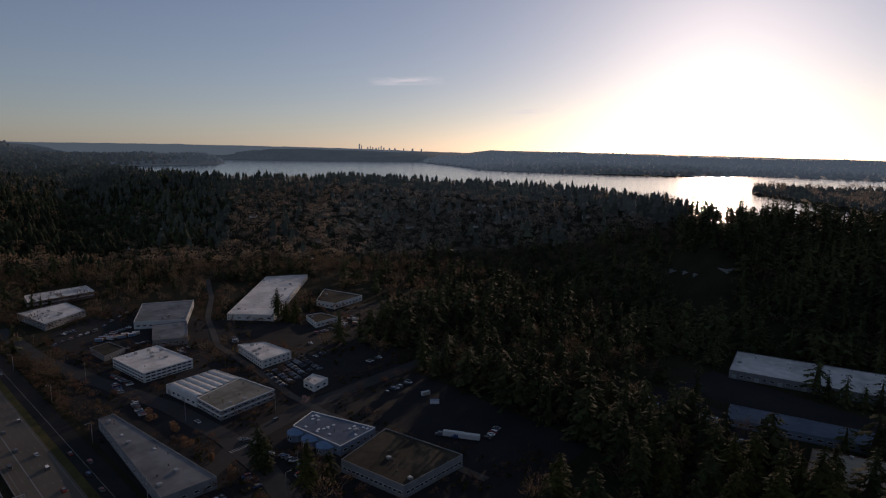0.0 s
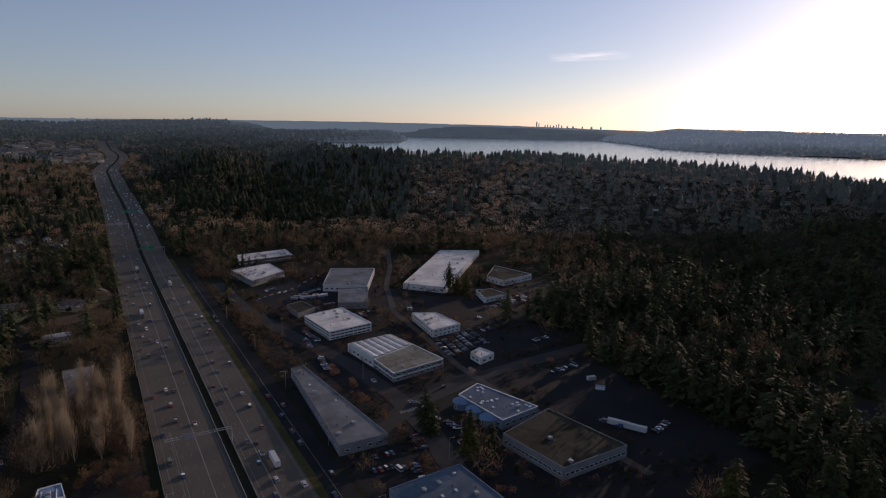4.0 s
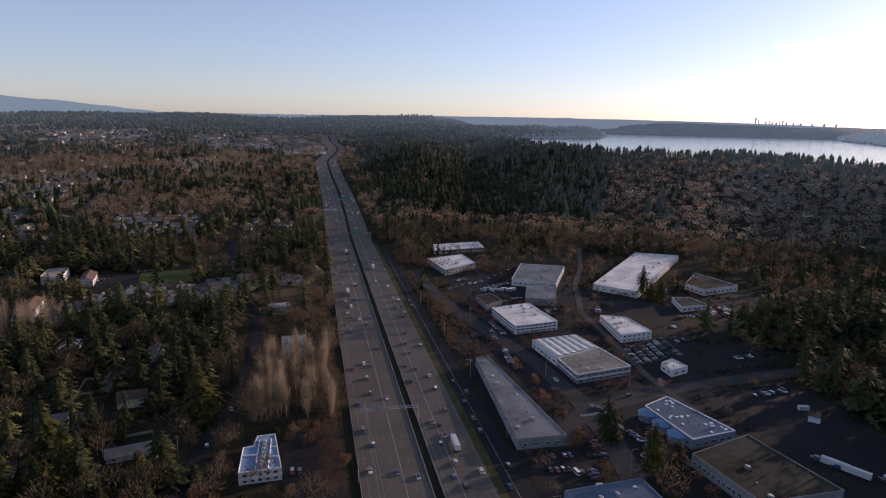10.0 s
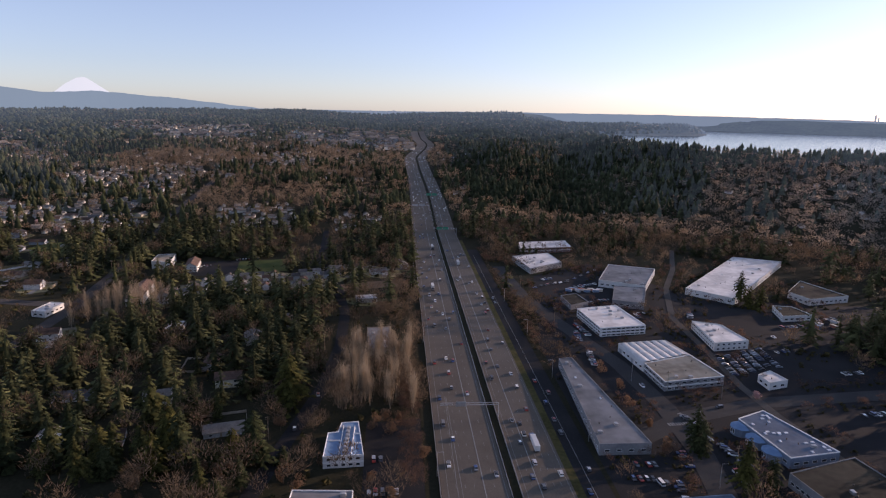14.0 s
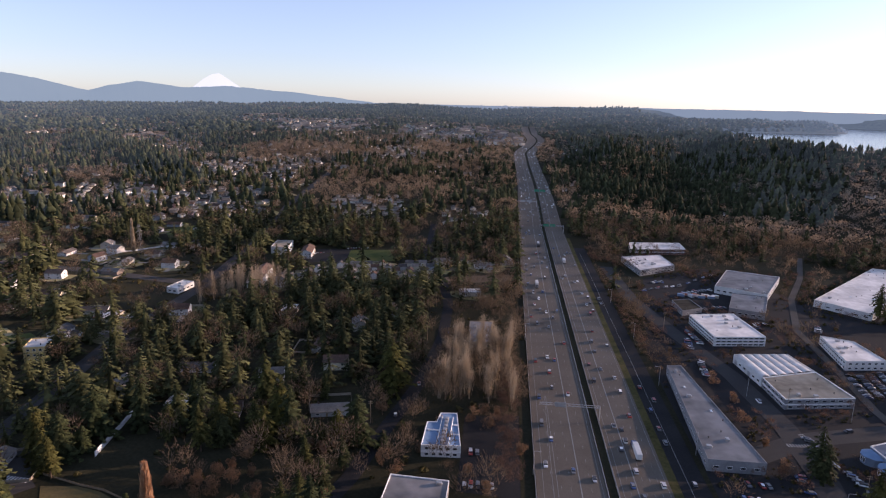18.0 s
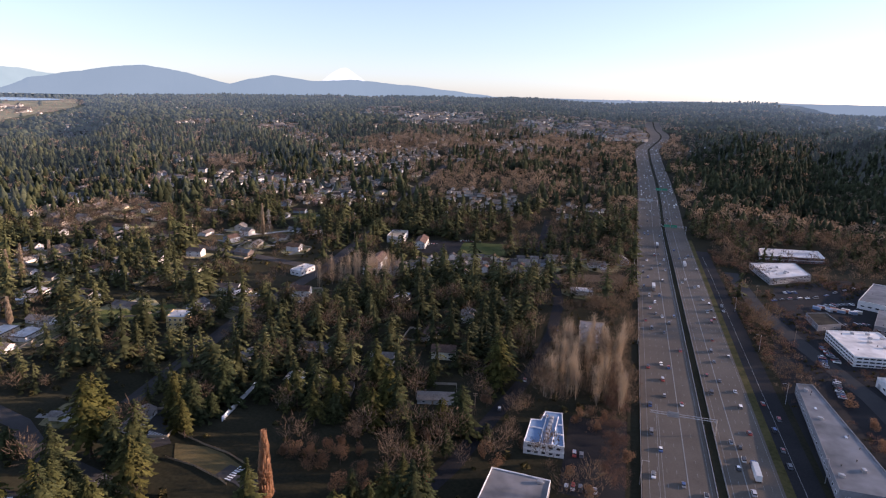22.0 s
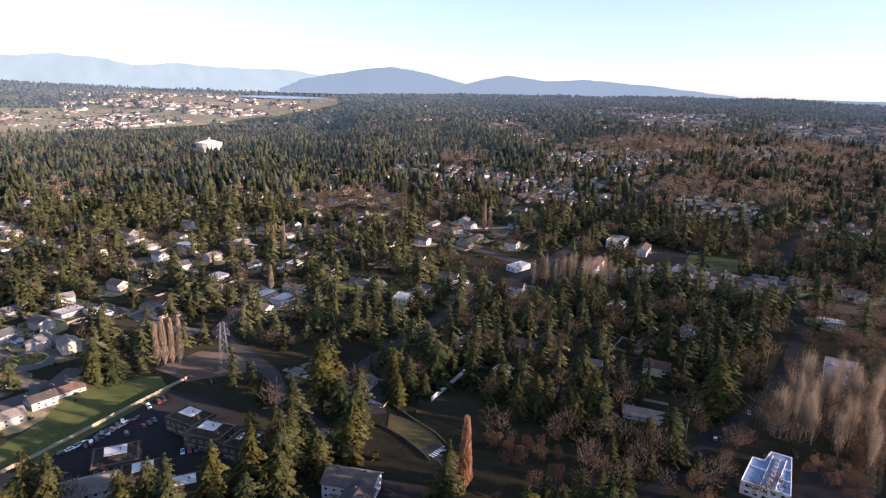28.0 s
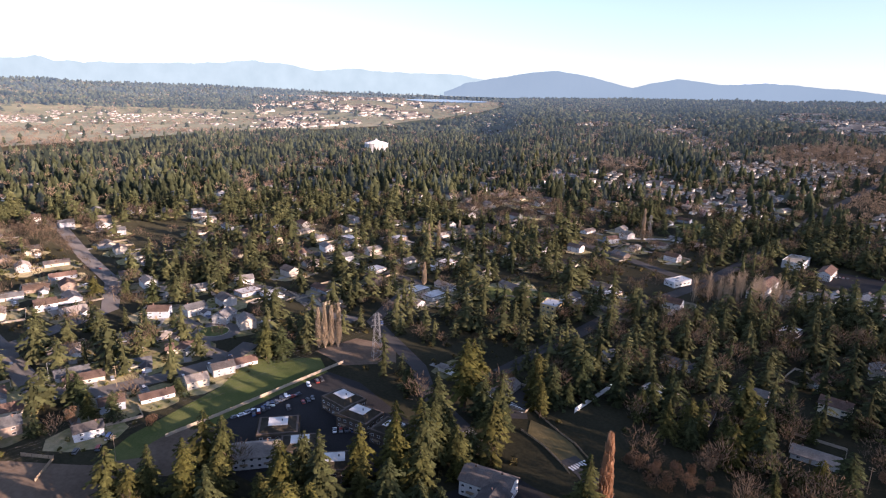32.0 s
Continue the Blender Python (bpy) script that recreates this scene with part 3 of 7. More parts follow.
for q in range(28):
    t = 2 * math.pi * q / 28
    a, r = radians(51.2 + 3.4 * math.cos(t) + 0.5 * math.cos(3 * t)), 4180 + 470 * math.sin(t)
    pts.append((-r * math.sin(a), r * math.cos(a)))
level = 86.5
tagged(new("water", mesh_of("water", [(x, y, level) for x, y in pts], [tuple(range(28))], M["farwater"])), "far lake in the valley, pale blue with painted haze", "lake", kind="structure")

# ---- freeway and streets ----
AREAS = []          # circles kept free of trees
HARD = []           # circles of roads and buildings, free of shrubs too


def strip(name, pts, half, dz, material, label, category, kind="structure", keep=3.0, step=15.0):
    """A ribbon along a polyline, laid dz over the ground; points and half width in plan units."""
    pts, half, keep = [(x * K, y * K) for x, y in pts], half * K, keep * K
    p = []
    for (x0, y0), (x1, y1) in zip(pts, pts[1:]):
        n = max(1, int(math.hypot(x1 - x0, y1 - y0) / step))
        p += [(x0 + (x1 - x0) * i / n, y0 + (y1 - y0) * i / n) for i in range(n)]
    p.append(pts[-1])
    verts, faces = [], []
    for i, (x, y) in enumerate(p):
        a, b = p[max(0, i - 1)], p[min(len(p) - 1, i + 1)]
        d = Vector((b[0] - a[0], b[1] - a[1])).normalized()
        for s in (-1, 1):
            px, py = x + d.y * half * s, y - d.x * half * s
            verts.append((px, py, gz(px, py) + dz))
        if i:
            faces.append((2 * i - 2, 2 * i - 1, 2 * i + 1, 2 * i))
        for q in range(3):
            AREAS.append((x + d.x * 5 * q, y + d.y * 5 * q, half + keep))
            if name != "lot":
                HARD.append((x + d.x * 5 * q, y + d.y * 5 * q, half + 2.0))
    ob = new(name, mesh_of(name, verts, faces, material))
    return tagged(ob, label, category, kind=kind)


def lane_strip(name, x0, x1, y0, y1, dz, material, label, category, keep=2.0, step=20.0):
    x0, x1, y0, y1, keep = x0 * K, x1 * K, y0 * K, y1 * K, keep * K
    n = max(1, int((y1 - y0) / step))
    verts, faces = [], []
    for i in range(n + 1):
        y = y0 + (y1 - y0) * i / n
        b = float(bend(y))
        z = gz(40, y) + dz
        verts += [(x0 + b, y, z), (x1 + b, y, z)]
        if i:
            faces.append((2 * i - 2, 2 * i - 1, 2 * i + 1, 2 * i))
        for q in range(0, 20, 3):
            AREAS.append(((x0 + x1) / 2 + b, y + q, (x1 - x0) / 2 + keep))
            HARD.append(((x0 + x1) / 2 + b, y + q, (x1 - x0) / 2 + 1.0))
    return tagged(new(name, mesh_of(name, verts, faces, material)), label, category, kind="structure")


FAR = 2000
lane_strip("road", 13.5, 35.0, -120, FAR, 0.30, M["freeway"], "wide worn concrete freeway carriageway with several lanes", "road")
lane_strip("road", 38.6, 55.2, -120, FAR, 0.34, M["freeway"], "wide grey freeway carriageway beside a sunken median", "road")
lane_strip("road", 58.2, 67.0, -120, 520, 0.26, M["asphalt"], "dark asphalt slip road beside the freeway", "road")
lane_strip("median", 35.0, 38.6, -120, FAR, 0.08, M["soil"], "dark planted median between the carriageways", "median")
lane_strip("verge", 55.2, 58.2, -120, 560, 0.22, M["roughgrass"], "yellowed grass verge strip", "verge")
lane_strip("verge", 8.5, 13.5, -120, 900, 0.16, M["soil"], "rough brown earth bank along the freeway", "verge", keep=-1.5)


def markings():
    """Solid and dashed lines of the freeway, thin plates on the lanes."""
    v, f = [], []

    def plate(x0, x1, y0, y1, dz):
        k = len(v)
        for y in (y0, y1):
            b, z = float(bend(y)), gz(40, y) + dz
            v.extend([(x0 + b, y, z), (x1 + b, y, z)])
        f.append((k, k + 1, k + 3, k + 2))
    for y in np.arange(140, 2100, 20.0):
        for x, w in ((22.4, 0.16), (39.0, 0.45), (48.4, 0.16), (57.4, 0.16), (64.0, 0.45), (77.8, 0.16)):
            plate(x - w / 2, x + w / 2, y, y + 20, 0.345 if x < 52 else 0.385)
        if y < 720:
            plate(88.0, 88.2, y, y + 20, 0.30)
        if y < 340:
            d = (340 - y) / 200
            plate(27.4 - 1.6 * d, 27.6 - 1.6 * d, y, y + 20, 0.345)
            plate(27.9 + 1.4 * d, 28.1 + 1.4 * d, y, y + 20, 0.345)
    for y in np.arange(140, 1800, 12.0):
        for x in (26.2, 30.4, 34.6, 43.6, 60.7, 67.5, 71.0, 74.4):
            plate(x - 0.07, x + 0.07, y, y + 3.2, 0.345 if x < 52 else 0.385)
    return tagged(new("lane_markings", mesh_of("lane_markings", v, f, M["paint"])), "white solid and dashed lane lines on the freeway", "road markings", kind="structure")


markings()


def wall_run(name, x, y0, y1, h, w, material, label, step=23.0, dz=0.25):
    """A long low wall of separate panels along the freeway."""
    ob = thing(name, label, "barrier", kind="structure")
    bm = bmesh.new()
    add_box(bm, -w / 2, 0.03, 0, w / 2, step - 0.03, h)
    for fc in [q for q in bm.faces if q.normal.z > 0.9]:
        bmesh.ops.scale(bm, vec=(0.55, 1, 1), verts=fc.verts)
    me = bm_mesh("panel", bm, material)
    x, y0, y1 = x * K, y0 * K, y1 * K
    for y in np.arange(y0, y1, step):
        part("panel", me, ob, m=pose(x + bend(y), y, gz(40, y) + dz, 0, 0, math.degrees(-math.atan2(bend(y + step) - bend(y), step))))
    return ob


wall_run("barrier", 13.2, 100, 900, 0.9, 0.5, M["concrete"], "low concrete edge barrier of the freeway")
wall_run("barrier", 38.4, 100, 800, 0.85, 0.5, M["concrete"], "concrete median barrier of the freeway")
wall_run("barrier", 35.2, 100, 700, 0.7, 0.3, M["metal"], "steel guard rail beside the dark median")

strip("road", [(-78, 60), (-62, 110), (-45, 170), (-40, 201), (-35, 229), (-32, 248), (-29, 297), (-31, 348), (-40, 400), (-60, 470), (-70, 600)], 2.9, 0.18, M["asphalt"], "dark two-lane asphalt street between trees", "street", keep=0.6)
strip("road", [(78, 120), (98, 150), (106, 190), (108, 225), (104, 270), (92, 320), (80, 380), (76, 460)], 4.5, 0.2, M["street"], "grey street through the industrial park", "street")
strip("road", [(80, 196), (111, 216), (151, 228), (202, 233), (280, 240)], 4.5, 0.17, M["street"], "cross street with a level crossing", "street")
strip("rail_bed", [(158, 130), (154, 178), (150, 216), (150, 244), (155, 283), (160, 337), (182, 397), (210, 450), (240, 520)], 1.9, 0.25, M["ballast"], "gravel railway bed through the industrial park", "railway")
strip("lot", [(90, 150), (92, 180)], 13, 0.10, M["asphalt"], "asphalt car park beside warehouses", "car park")
strip("lot", [(135, 225), (140, 195), (125, 120)], 20, 0.09, M["asphalt"], "asphalt yard round a blue building", "car park")
strip("lot", [(168, 255), (172, 282)], 17, 0.11, M["asphalt"], "car park packed with rows of cars", "car park")
strip("lot", [(176, 120), (182, 180), (186, 225)], 24, 0.08, M["asphalt"], "large dark asphalt yard", "car park")
strip("lot", [(96, 230), (98, 300), (112, 340), (122, 400)], 26, 0.07, M["asphalt"], "asphalt yards between office buildings", "car park")
strip("lot", [(205, 330), (235, 320), (265, 340)], 22, 0.06, M["asphalt"], "storage yard behind warehouses", "car park")
strip("lot", [(296, 20), (312, 120)], 18, 0.06, M["asphalt"], "yard beside long sheds", "car park")
strip("lot", [(262, 70), (272, 130)], 14, 0.075, M["asphalt"], "yard with parked trailers", "car park")


def crosswalk(x, y, turn, bars, label):
    """White bars across a street."""
    v, f = [], []
    c, s = math.cos(radians(turn)), math.sin(radians(turn))
    for i in range(bars):
        u0, k = (i - bars / 2) * 1.5, len(v)
        for u, w in ((u0, -1.6), (u0 + 0.75, -1.6), (u0 + 0.75, 1.6), (u0, 1.6)):
            px, py = x * K + u * c - w * s, y * K + u * s + w * c
            v.append((px, py, gz(px, py) + 0.215))
        f.append((k, k + 1, k + 2, k + 3))
    tagged(new("crosswalk", mesh_of("crosswalk", v, f, M["paint"])), label, "road markings", kind="structure")


crosswalk(107.3, 211.5, 5, 8, "white barred crossing on a grey street")
crosswalk(112.5, 216.5, 110, 8, "white barred crossing at a street corner")
crosswalk(-143, 128, 80, 7, "white barred crossing on a shaded street")

# ---- lawns, yards and suburban streets ----
def within(poly, x, y):
    """Whether a point lies in a polygon of any shape."""
    odd = False
    for a, b in zip(poly, poly[1:] + poly[:1]):
        if (a[1] > y) != (b[1] > y) and x < (b[0] - a[0]) * (y - a[1]) / (b[1] - a[1]) + a[0]:
            odd = not odd
    return odd


def patch(name, poly, dz, material, label, category, keep=True):
    """A level piece of ground over a polygon, as a fan from its middle."""
    poly = [Vector(p) * K for p in poly]
    c = sum(poly, Vector((0, 0))) / len(poly)
    verts = [(c.x, c.y, gz(c.x, c.y) + dz)]
    n = len(poly)
    for i in range(n):
        for k in range(4):
            p = poly[i].lerp(poly[(i + 1) % n], k / 4)
            verts.append((p.x, p.y, gz(p.x, p.y) + dz))
    if keep:
        for x in np.arange(min(p.x for p in poly), max(p.x for p in poly), 5.0):
            for y in np.arange(min(p.y for p in poly), max(p.y for p in poly), 5.0):
                if within(poly, x, y):
                    AREAS.append((x, y, 6.5))
    m = len(verts) - 1
    faces = [(0, 1 + i, 1 + (i + 1) % m) for i in range(m)]
    return tagged(new(name, mesh_of(name, verts, faces, material)), label, category, kind="structure")


patch("lot", [(68.5, 150), (140, 112), (208, 118), (214, 238), (262, 300), (305, 330), (298, 356), (196, 372), (150, 470), (98, 432), (80, 345), (70, 262)], 0.03, M["asphalt"], "dark paved grounds of the industrial park", "paving", keep=False)
patch("lawn", [(-226, 116), (-243, 92), (-224, 72), (-207, 36), (-186, 12), (-174, 20), (-198, 62), (-212, 112)], 0.12, M["grass"], "green grass corridor under power lines", "lawn")
patch("bare_ground", [(-190, 40), (-174, 14), (-160, -10), (-205, -20), (-215, 0), (-196, 22)], 0.16, M["dirt"], "rough reddish bare ground", "ground")
patch("bare_ground", [(-197, 38), (-203, 51), (-196, 60), (-183, 58), (-173, 45), (-179, 36)], 0.17, M["dirt"], "trodden brown earth beside a lawn", "ground")
patch("verge", [(-136, 153), (-130, 145), (-121, 144.6), (-108, 140), (-108, 149), (-117, 153), (-125, 154.5)], 0.16, M["drygrass"], "planted brown strip between two low rails", "ground")
patch("bare_ground", [(-218, 150), (-236, 140), (-234, 118), (-214, 120), (-203, 140)], 0.15, M["dirt"], "brown bare earth round the pylon", "ground")
patch("lot", [(-202, 64), (-213, 112), (-196, 118), (-150, 116), (-134, 84), (-150, 62), (-176, 52)], 0.10, M["asphalt"], "dark asphalt car park of an apartment court", "car park")
strip("road", [(-157, 182), (-153, 166), (-145, 155), (-139, 150)], 3.2, 0.19, M["street"], "short dark street with a crossing", "street", keep=1.5)
strip("road", [(-112, 145), (-103, 143.5), (-92, 138)], 3.4, 0.19, M["street"], "short dark drive with a crossing", "street", keep=1.5)
AREAS += [(x * K, y * K, r * K) for x, y, r in ((-190, 22, 15), (-180, 36, 10), (-128, 138, 7), (-118, 136, 7), (-108, 134, 8), (-98, 130, 7), (-127, 170, 6), (-128, 180, 6), (-92, 150, 9), (-82, 154, 9), (-76, 160, 8))]
AREAS += [(x * K * k, y * K * k, 6 * K) for x, y in ((-129, 170), (-132, 185), (-134, 200)) for k in (0.97, 0.92, 0.87, 0.82)]
patch("lot", [(-122, 98), (-118, 124), (-98, 126), (-88, 108), (-100, 92)], 0.1, M["asphalt"], "dark asphalt court beside apartments", "car park")
patch("playing_field", [(-122, 474), (-88, 483), (-80, 446), (-116, 434)], 0.14, M["grass"], "level green playing field", "lawn")
patch("lot", [(-160, 470), (-122, 478), (-116, 437), (-150, 428)], 0.1, M["asphalt"], "car park beside a hall", "car park")
patch("building_site", [(-42, 408), (4, 424), (8, 408), (-36, 392)], 0.15, M["dirt"], "cleared tan earth of a building site", "ground")
patch("lot", [(-12, 216), (11, 219), (11, 166), (-11, 168)], 0.11, M["asphalt"], "dark car park behind small offices", "car park")
patch("lawn", [(-278, 480), (-258, 495), (-286, 540), (-304, 520)], 0.13, M["grass"], "sunlit lawn between houses", "lawn")
patch("lawn", [(-262, 244), (-232, 268), (-216, 258), (-244, 232)], 0.13, M["grass"], "garden lawn crossed by a fence", "lawn")
patch("bare_ground", [(-330, 408), (-300, 400), (-262, 452), (-280, 462)], 0.13, M["drygrass"], "pale dry yard beside a wall", "ground")


def ring(name, cx, cy, r0, r1, z0, z1, material, label, category):
    """A flat ring or disc of some height round a point (radii in plan units)."""
    bm = bmesh.new()
    n, rows = 28, []
    for r, z in ((r0, z0), (r0, z1), (r1, z1), (r1, z0)) if r0 else ((r1, z1), (r1, z0)):
        rows.append([bm.verts.new((cx * K + r * K * math.cos(6.2832 * i / n), cy * K + r * K * math.sin(6.2832 * i / n), z)) for i in range(n)])
    for a, b in zip(rows, rows[1:]):
        for i in range(n):
            bm.faces.new((a[i], b[i], b[(i + 1) % n], a[(i + 1) % n]))
    if not r0:
        bm.faces.new(rows[0])
    bmesh.ops.recalc_face_normals(bm, faces=bm.faces)
    return tagged(new(name, bm_mesh(name, bm, material)), label, category, kind="structure")


ring("road", -281, 89, 7.0, 12.0, 0.0, 0.21, M["oldstreet"], "round turning circle of a cul-de-sac", "street")
ring("kerb", -281, 89, 6.6, 7.0, 0.0, 0.34, M["pave"], "pale concrete kerb round a planted island", "kerb")
ring("lawn", -281, 89, 0, 6.6, 0.0, 0.30, M["grass"], "dark planted island of a cul-de-sac", "lawn")
AREAS.append((-281 * K, 89 * K, 13.5 * K))
for pts, w, lb in (
        ([(-760, 30), (-595, 54), (-552, 64), (-455, 64), (-387, 67), (-340, 56), (-311, 8)], 4.4, "wide pale residential street"),
        ([(-420, -10), (-311, 8), (-262, 15), (-246, 30), (-245, 60), (-247, 84), (-258, 98)], 4.2, "residential street lined with houses"),
        ([(-247, 84), (-264, 78), (-290, 84), (-305, 80)], 4.0, "curved cul-de-sac between houses"),
        ([(-340, 130), (-305, 145), (-275, 142), (-256, 152)], 4.0, "short residential street"),
        ([(-420, 190), (-344, 200), (-314, 211), (-290, 216), (-266, 179), (-250, 158), (-227, 153), (-195, 146), (-172, 134), (-140, 128)], 3.4, "residential street beside the pylon"),
        ([(-170, 170), (-185, 260), (-189, 362), (-197, 420), (-212, 534), (-235, 640), (-260, 900)], 4.0, "straight grey main street between trees"),
        ([(-189, 362), (-280, 380), (-400, 395), (-560, 400)], 4.5, "side street through the suburb")):
    strip("road", pts, w, 0.2, M["street" if "main" in lb or "suburb" in lb or "pylon" in lb else "oldstreet"], lb, "street", keep=2.0)

# ---- flat-roofed buildings ----
def inset(poly, d):
    """The polygon (counter-clockwise) moved inwards by d."""
    out, n = [], len(poly)
    for i in range(n):
        p, q, s = Vector(poly[i - 1]), Vector(poly[i]), Vector(poly[(i + 1) % n])
        a, b = (q - p).normalized(), (s - q).normalized()
        na, nb = Vector((-a.y, a.x)), Vector((-b.y, b.x))
        k = na + nb
        k = k / max(0.2, k.length_squared) * 2
        out.append((q.x + k.x * d, q.y + k.y * d))
    return out


def ccw(poly):
    s = sum(a[0] * b[1] - b[0] * a[1] for a, b in zip(poly, poly[1:] + poly[:1]))
    return poly if s > 0 else poly[::-1]


def inside(poly, x, y):
    return all((b[0] - a[0]) * (y - a[1]) - (b[1] - a[1]) * (x - a[0]) > 0 for a, b in zip(poly, poly[1:] + poly[:1]))


UNITS = {}


def unit_mesh(kind):
    """Rooftop air handler, vent or skylight dome, built once each."""
    if kind in UNITS:
        return UNITS[kind]
    bm = bmesh.new()
    if kind == "air_handler":
        add_box(bm, -1.2, -0.9, 0.15, 1.2, 0.9, 1.35, 0.05)
        add_box(bm, -1.1, -0.8, 0, 1.1, 0.8, 0.15)
        add_box(bm, 1.2, -0.5, 0.2, 1.7, 0.5, 0.8, 0.04)
        bmesh.ops.create_cone(bm, cap_ends=True, segments=10, radius1=0.5, radius2=0.5, depth=0.15, matrix=pose(-0.4, 0, 1.42))
        mt = M["metal"]
    elif kind == "vent":
        bmesh.ops.create_cone(bm, cap_ends=True, segments=8, radius1=0.25, radius2=0.25, depth=0.8, matrix=pose(0, 0, 0.4))
        bmesh.ops.create_cone(bm, cap_ends=True, segments=8, radius1=0.45, radius2=0.15, depth=0.25, matrix=pose(0, 0, 0.92))
        mt = M["darkmetal"]
    else:
        add_box(bm, -0.9, -0.6, 0, 0.9, 0.6, 0.3, 0.04)
        add_box(bm, -0.8, -0.5, 0.3, 0.8, 0.5, 0.5, 0.15)
        mt = M["skylight"]
    UNITS[kind] = bm_mesh(kind, bm, mt)
    return UNITS[kind]


WINS = {}


def window_mesh(w, h):
    """A framed pane, proud of the wall, looking along -y; its base centre at the origin."""
    key = (round(w, 1), round(h, 1))
    if key not in WINS:
        w, h = key
        bm = bmesh.new()
        for x0, x1, z0, z1 in ((-w / 2, -w / 2 + 0.12, 0, h), (w / 2 - 0.12, w / 2, 0, h), (-w / 2 + 0.12, w / 2 - 0.12, 0, 0.12), (-w / 2 + 0.12, w / 2 - 0.12, h - 0.12, h)):
            add_box(bm, x0, -0.1, z0, x1, 0.02, z1)
        n = len(bm.faces)
        add_box(bm, -w / 2 + 0.12, -0.05, 0.12, w / 2 - 0.12, 0.01, h - 0.12)
        bm.faces.ensure_lookup_table()
        for q in range(n, len(bm.faces)):
            bm.faces[q].material_index = 1
        me = bm_mesh("window", bm, M["trim"])
        me.materials.append(M["glass"])
        WINS[key] = me
    return WINS[key]


def add_window(parent, w, h, m):
    return part("window", window_mesh(w, h), parent, m=m)


def flat_building(poly, h, wall, roof, label, category="warehouse", storeys=1, band=None, units=(3, 2, 0), win=(3.0, 1.5, 5.0), seed=1, docks=False, name="warehouse", windowed=(0, 1, 2, 3)):
    """A flat-roofed building over a polygon: walls, parapet, roof, windows by side, rooftop units (air handlers, vents, skylights)."""
    rng = random.Random(seed)
    poly, h = ccw([(x * K, y * K) for x, y in poly]), h * K
    cx, cy = sum(p[0] for p in poly) / len(poly), sum(p[1] for p in poly) / len(poly)
    z = min(gz(*p) for p in poly) - 0.2
    loc = [(x - cx, y - cy) for x, y in poly]
    ob = thing(name, label, category, pose(cx, cy, z))
    bm = bmesh.new()
    add_prism(bm, loc, 0, h)
    part("body", bm_mesh("body", bm, M[wall]), ob)
    bm = bmesh.new()
    add_prism(bm, inset(loc, 0.35), h, h + 0.06)
    part("roof", bm_mesh("roof", bm, M[roof]), ob)
    n = len(loc)
    ins = inset(loc, 0.35)
    for i in range(n):
        bm = bmesh.new()
        add_prism(bm, [loc[i], loc[(i + 1) % n], ins[(i + 1) % n], ins[i]], h, h + 0.55)
        part("parapet", bm_mesh("parapet", bm, M[band or wall]), ob)
    for kind, count in zip(("air_handler", "vent", "skylight"), units):
        k = 0
        core = inset(loc, 2.5)
        xs, ys = [p[0] for p in core], [p[1] for p in core]
        for _ in range(400):
            if k >= count:
                break
            x, y = rng.uniform(min(xs), max(xs)), rng.uniform(min(ys), max(ys))
            if inside(core, x, y):
                part(kind, unit_mesh(kind), ob, m=pose(x, y, h + 0.06, 0, 0, rng.choice((0, 90))))
                k += 1
    for i in range(n):
        if i not in windowed:
            continue
        a, b = Vector(loc[i]), Vector(loc[(i + 1) % n])
        d = (b - a).normalized()
        ln, turn = (b - a).length, math.degrees(math.atan2(d.y, d.x))
        ww, wh, gap = win
        k = int((ln - 2) / (gap if (poly[i][0] + cx) * d.y - (poly[i][1] + cy) * d.x < 0 else gap * 2.5))
        for s in range(storeys):
            zb = (h / storeys) * s + (h / storeys) * 0.35
            for j in range(k):
                p = a + d * (1 + (j + 0.5) * (ln - 2) / k)
                if docks and j % 3 == 0 and s == 0:
                    part("dock_door", DOCK, ob, "rolled steel loading door", pose(p.x, p.y, 0.25, 0, 0, turn))
                else:
                    add_window(ob, ww, min(wh, h / storeys * 0.55), pose(p.x, p.y, zb, 0, 0, turn))
        if band:
            for s in range(1, storeys):
                bm = bmesh.new()
                add_box(bm, 0.1, -0.12, 0, ln - 0.1, 0.02, 0.7)
                part("band", bm_mesh("band", bm, M[band]), ob, m=pose(a.x, a.y, h / storeys * s - 0.2, 0, 0, turn))
    fill = inset(poly, -3.0)
    for x in np.arange(min(p[0] for p in fill), max(p[0] for p in fill), 6.0):
        for y in np.arange(min(p[1] for p in fill), max(p[1] for p in fill), 6.0):
            if inside(fill, x, y):
                AREAS.append((x, y, 7.0))
                HARD.append((x, y, 6.0))
    return ob


bmd = bmesh.new()
add_box(bmd, -1.6, -0.08, 0, 1.6, 0.02, 3.2)
for zz in (0.8, 1.6, 2.4):
    add_box(bmd, -1.55, -0.11, zz - 0.04, 1.55, -0.08, zz + 0.04)
DOCK = bm_mesh("dock_door", bmd, M["metal"])

flat_building([(69.4, 190.6), (88.0, 190.6), (80.8, 268.2), (74.5, 267.1)], 4.2, "wallgrey", "roofgrey", "long wedge-shaped grey warehouse with a pale flat roof", units=(5, 6, 2), win=(2.6, 1.4, 6), seed=2)
c1 = flat_building([(109.5, 286.0), (112.5, 260.4), (139.0, 270.5), (135.3, 290.1)], 4.1, "wallwhite", "roofwhite", "white warehouse with a ribbed barrel roof", units=(0, 3, 0), seed=3, docks=True)
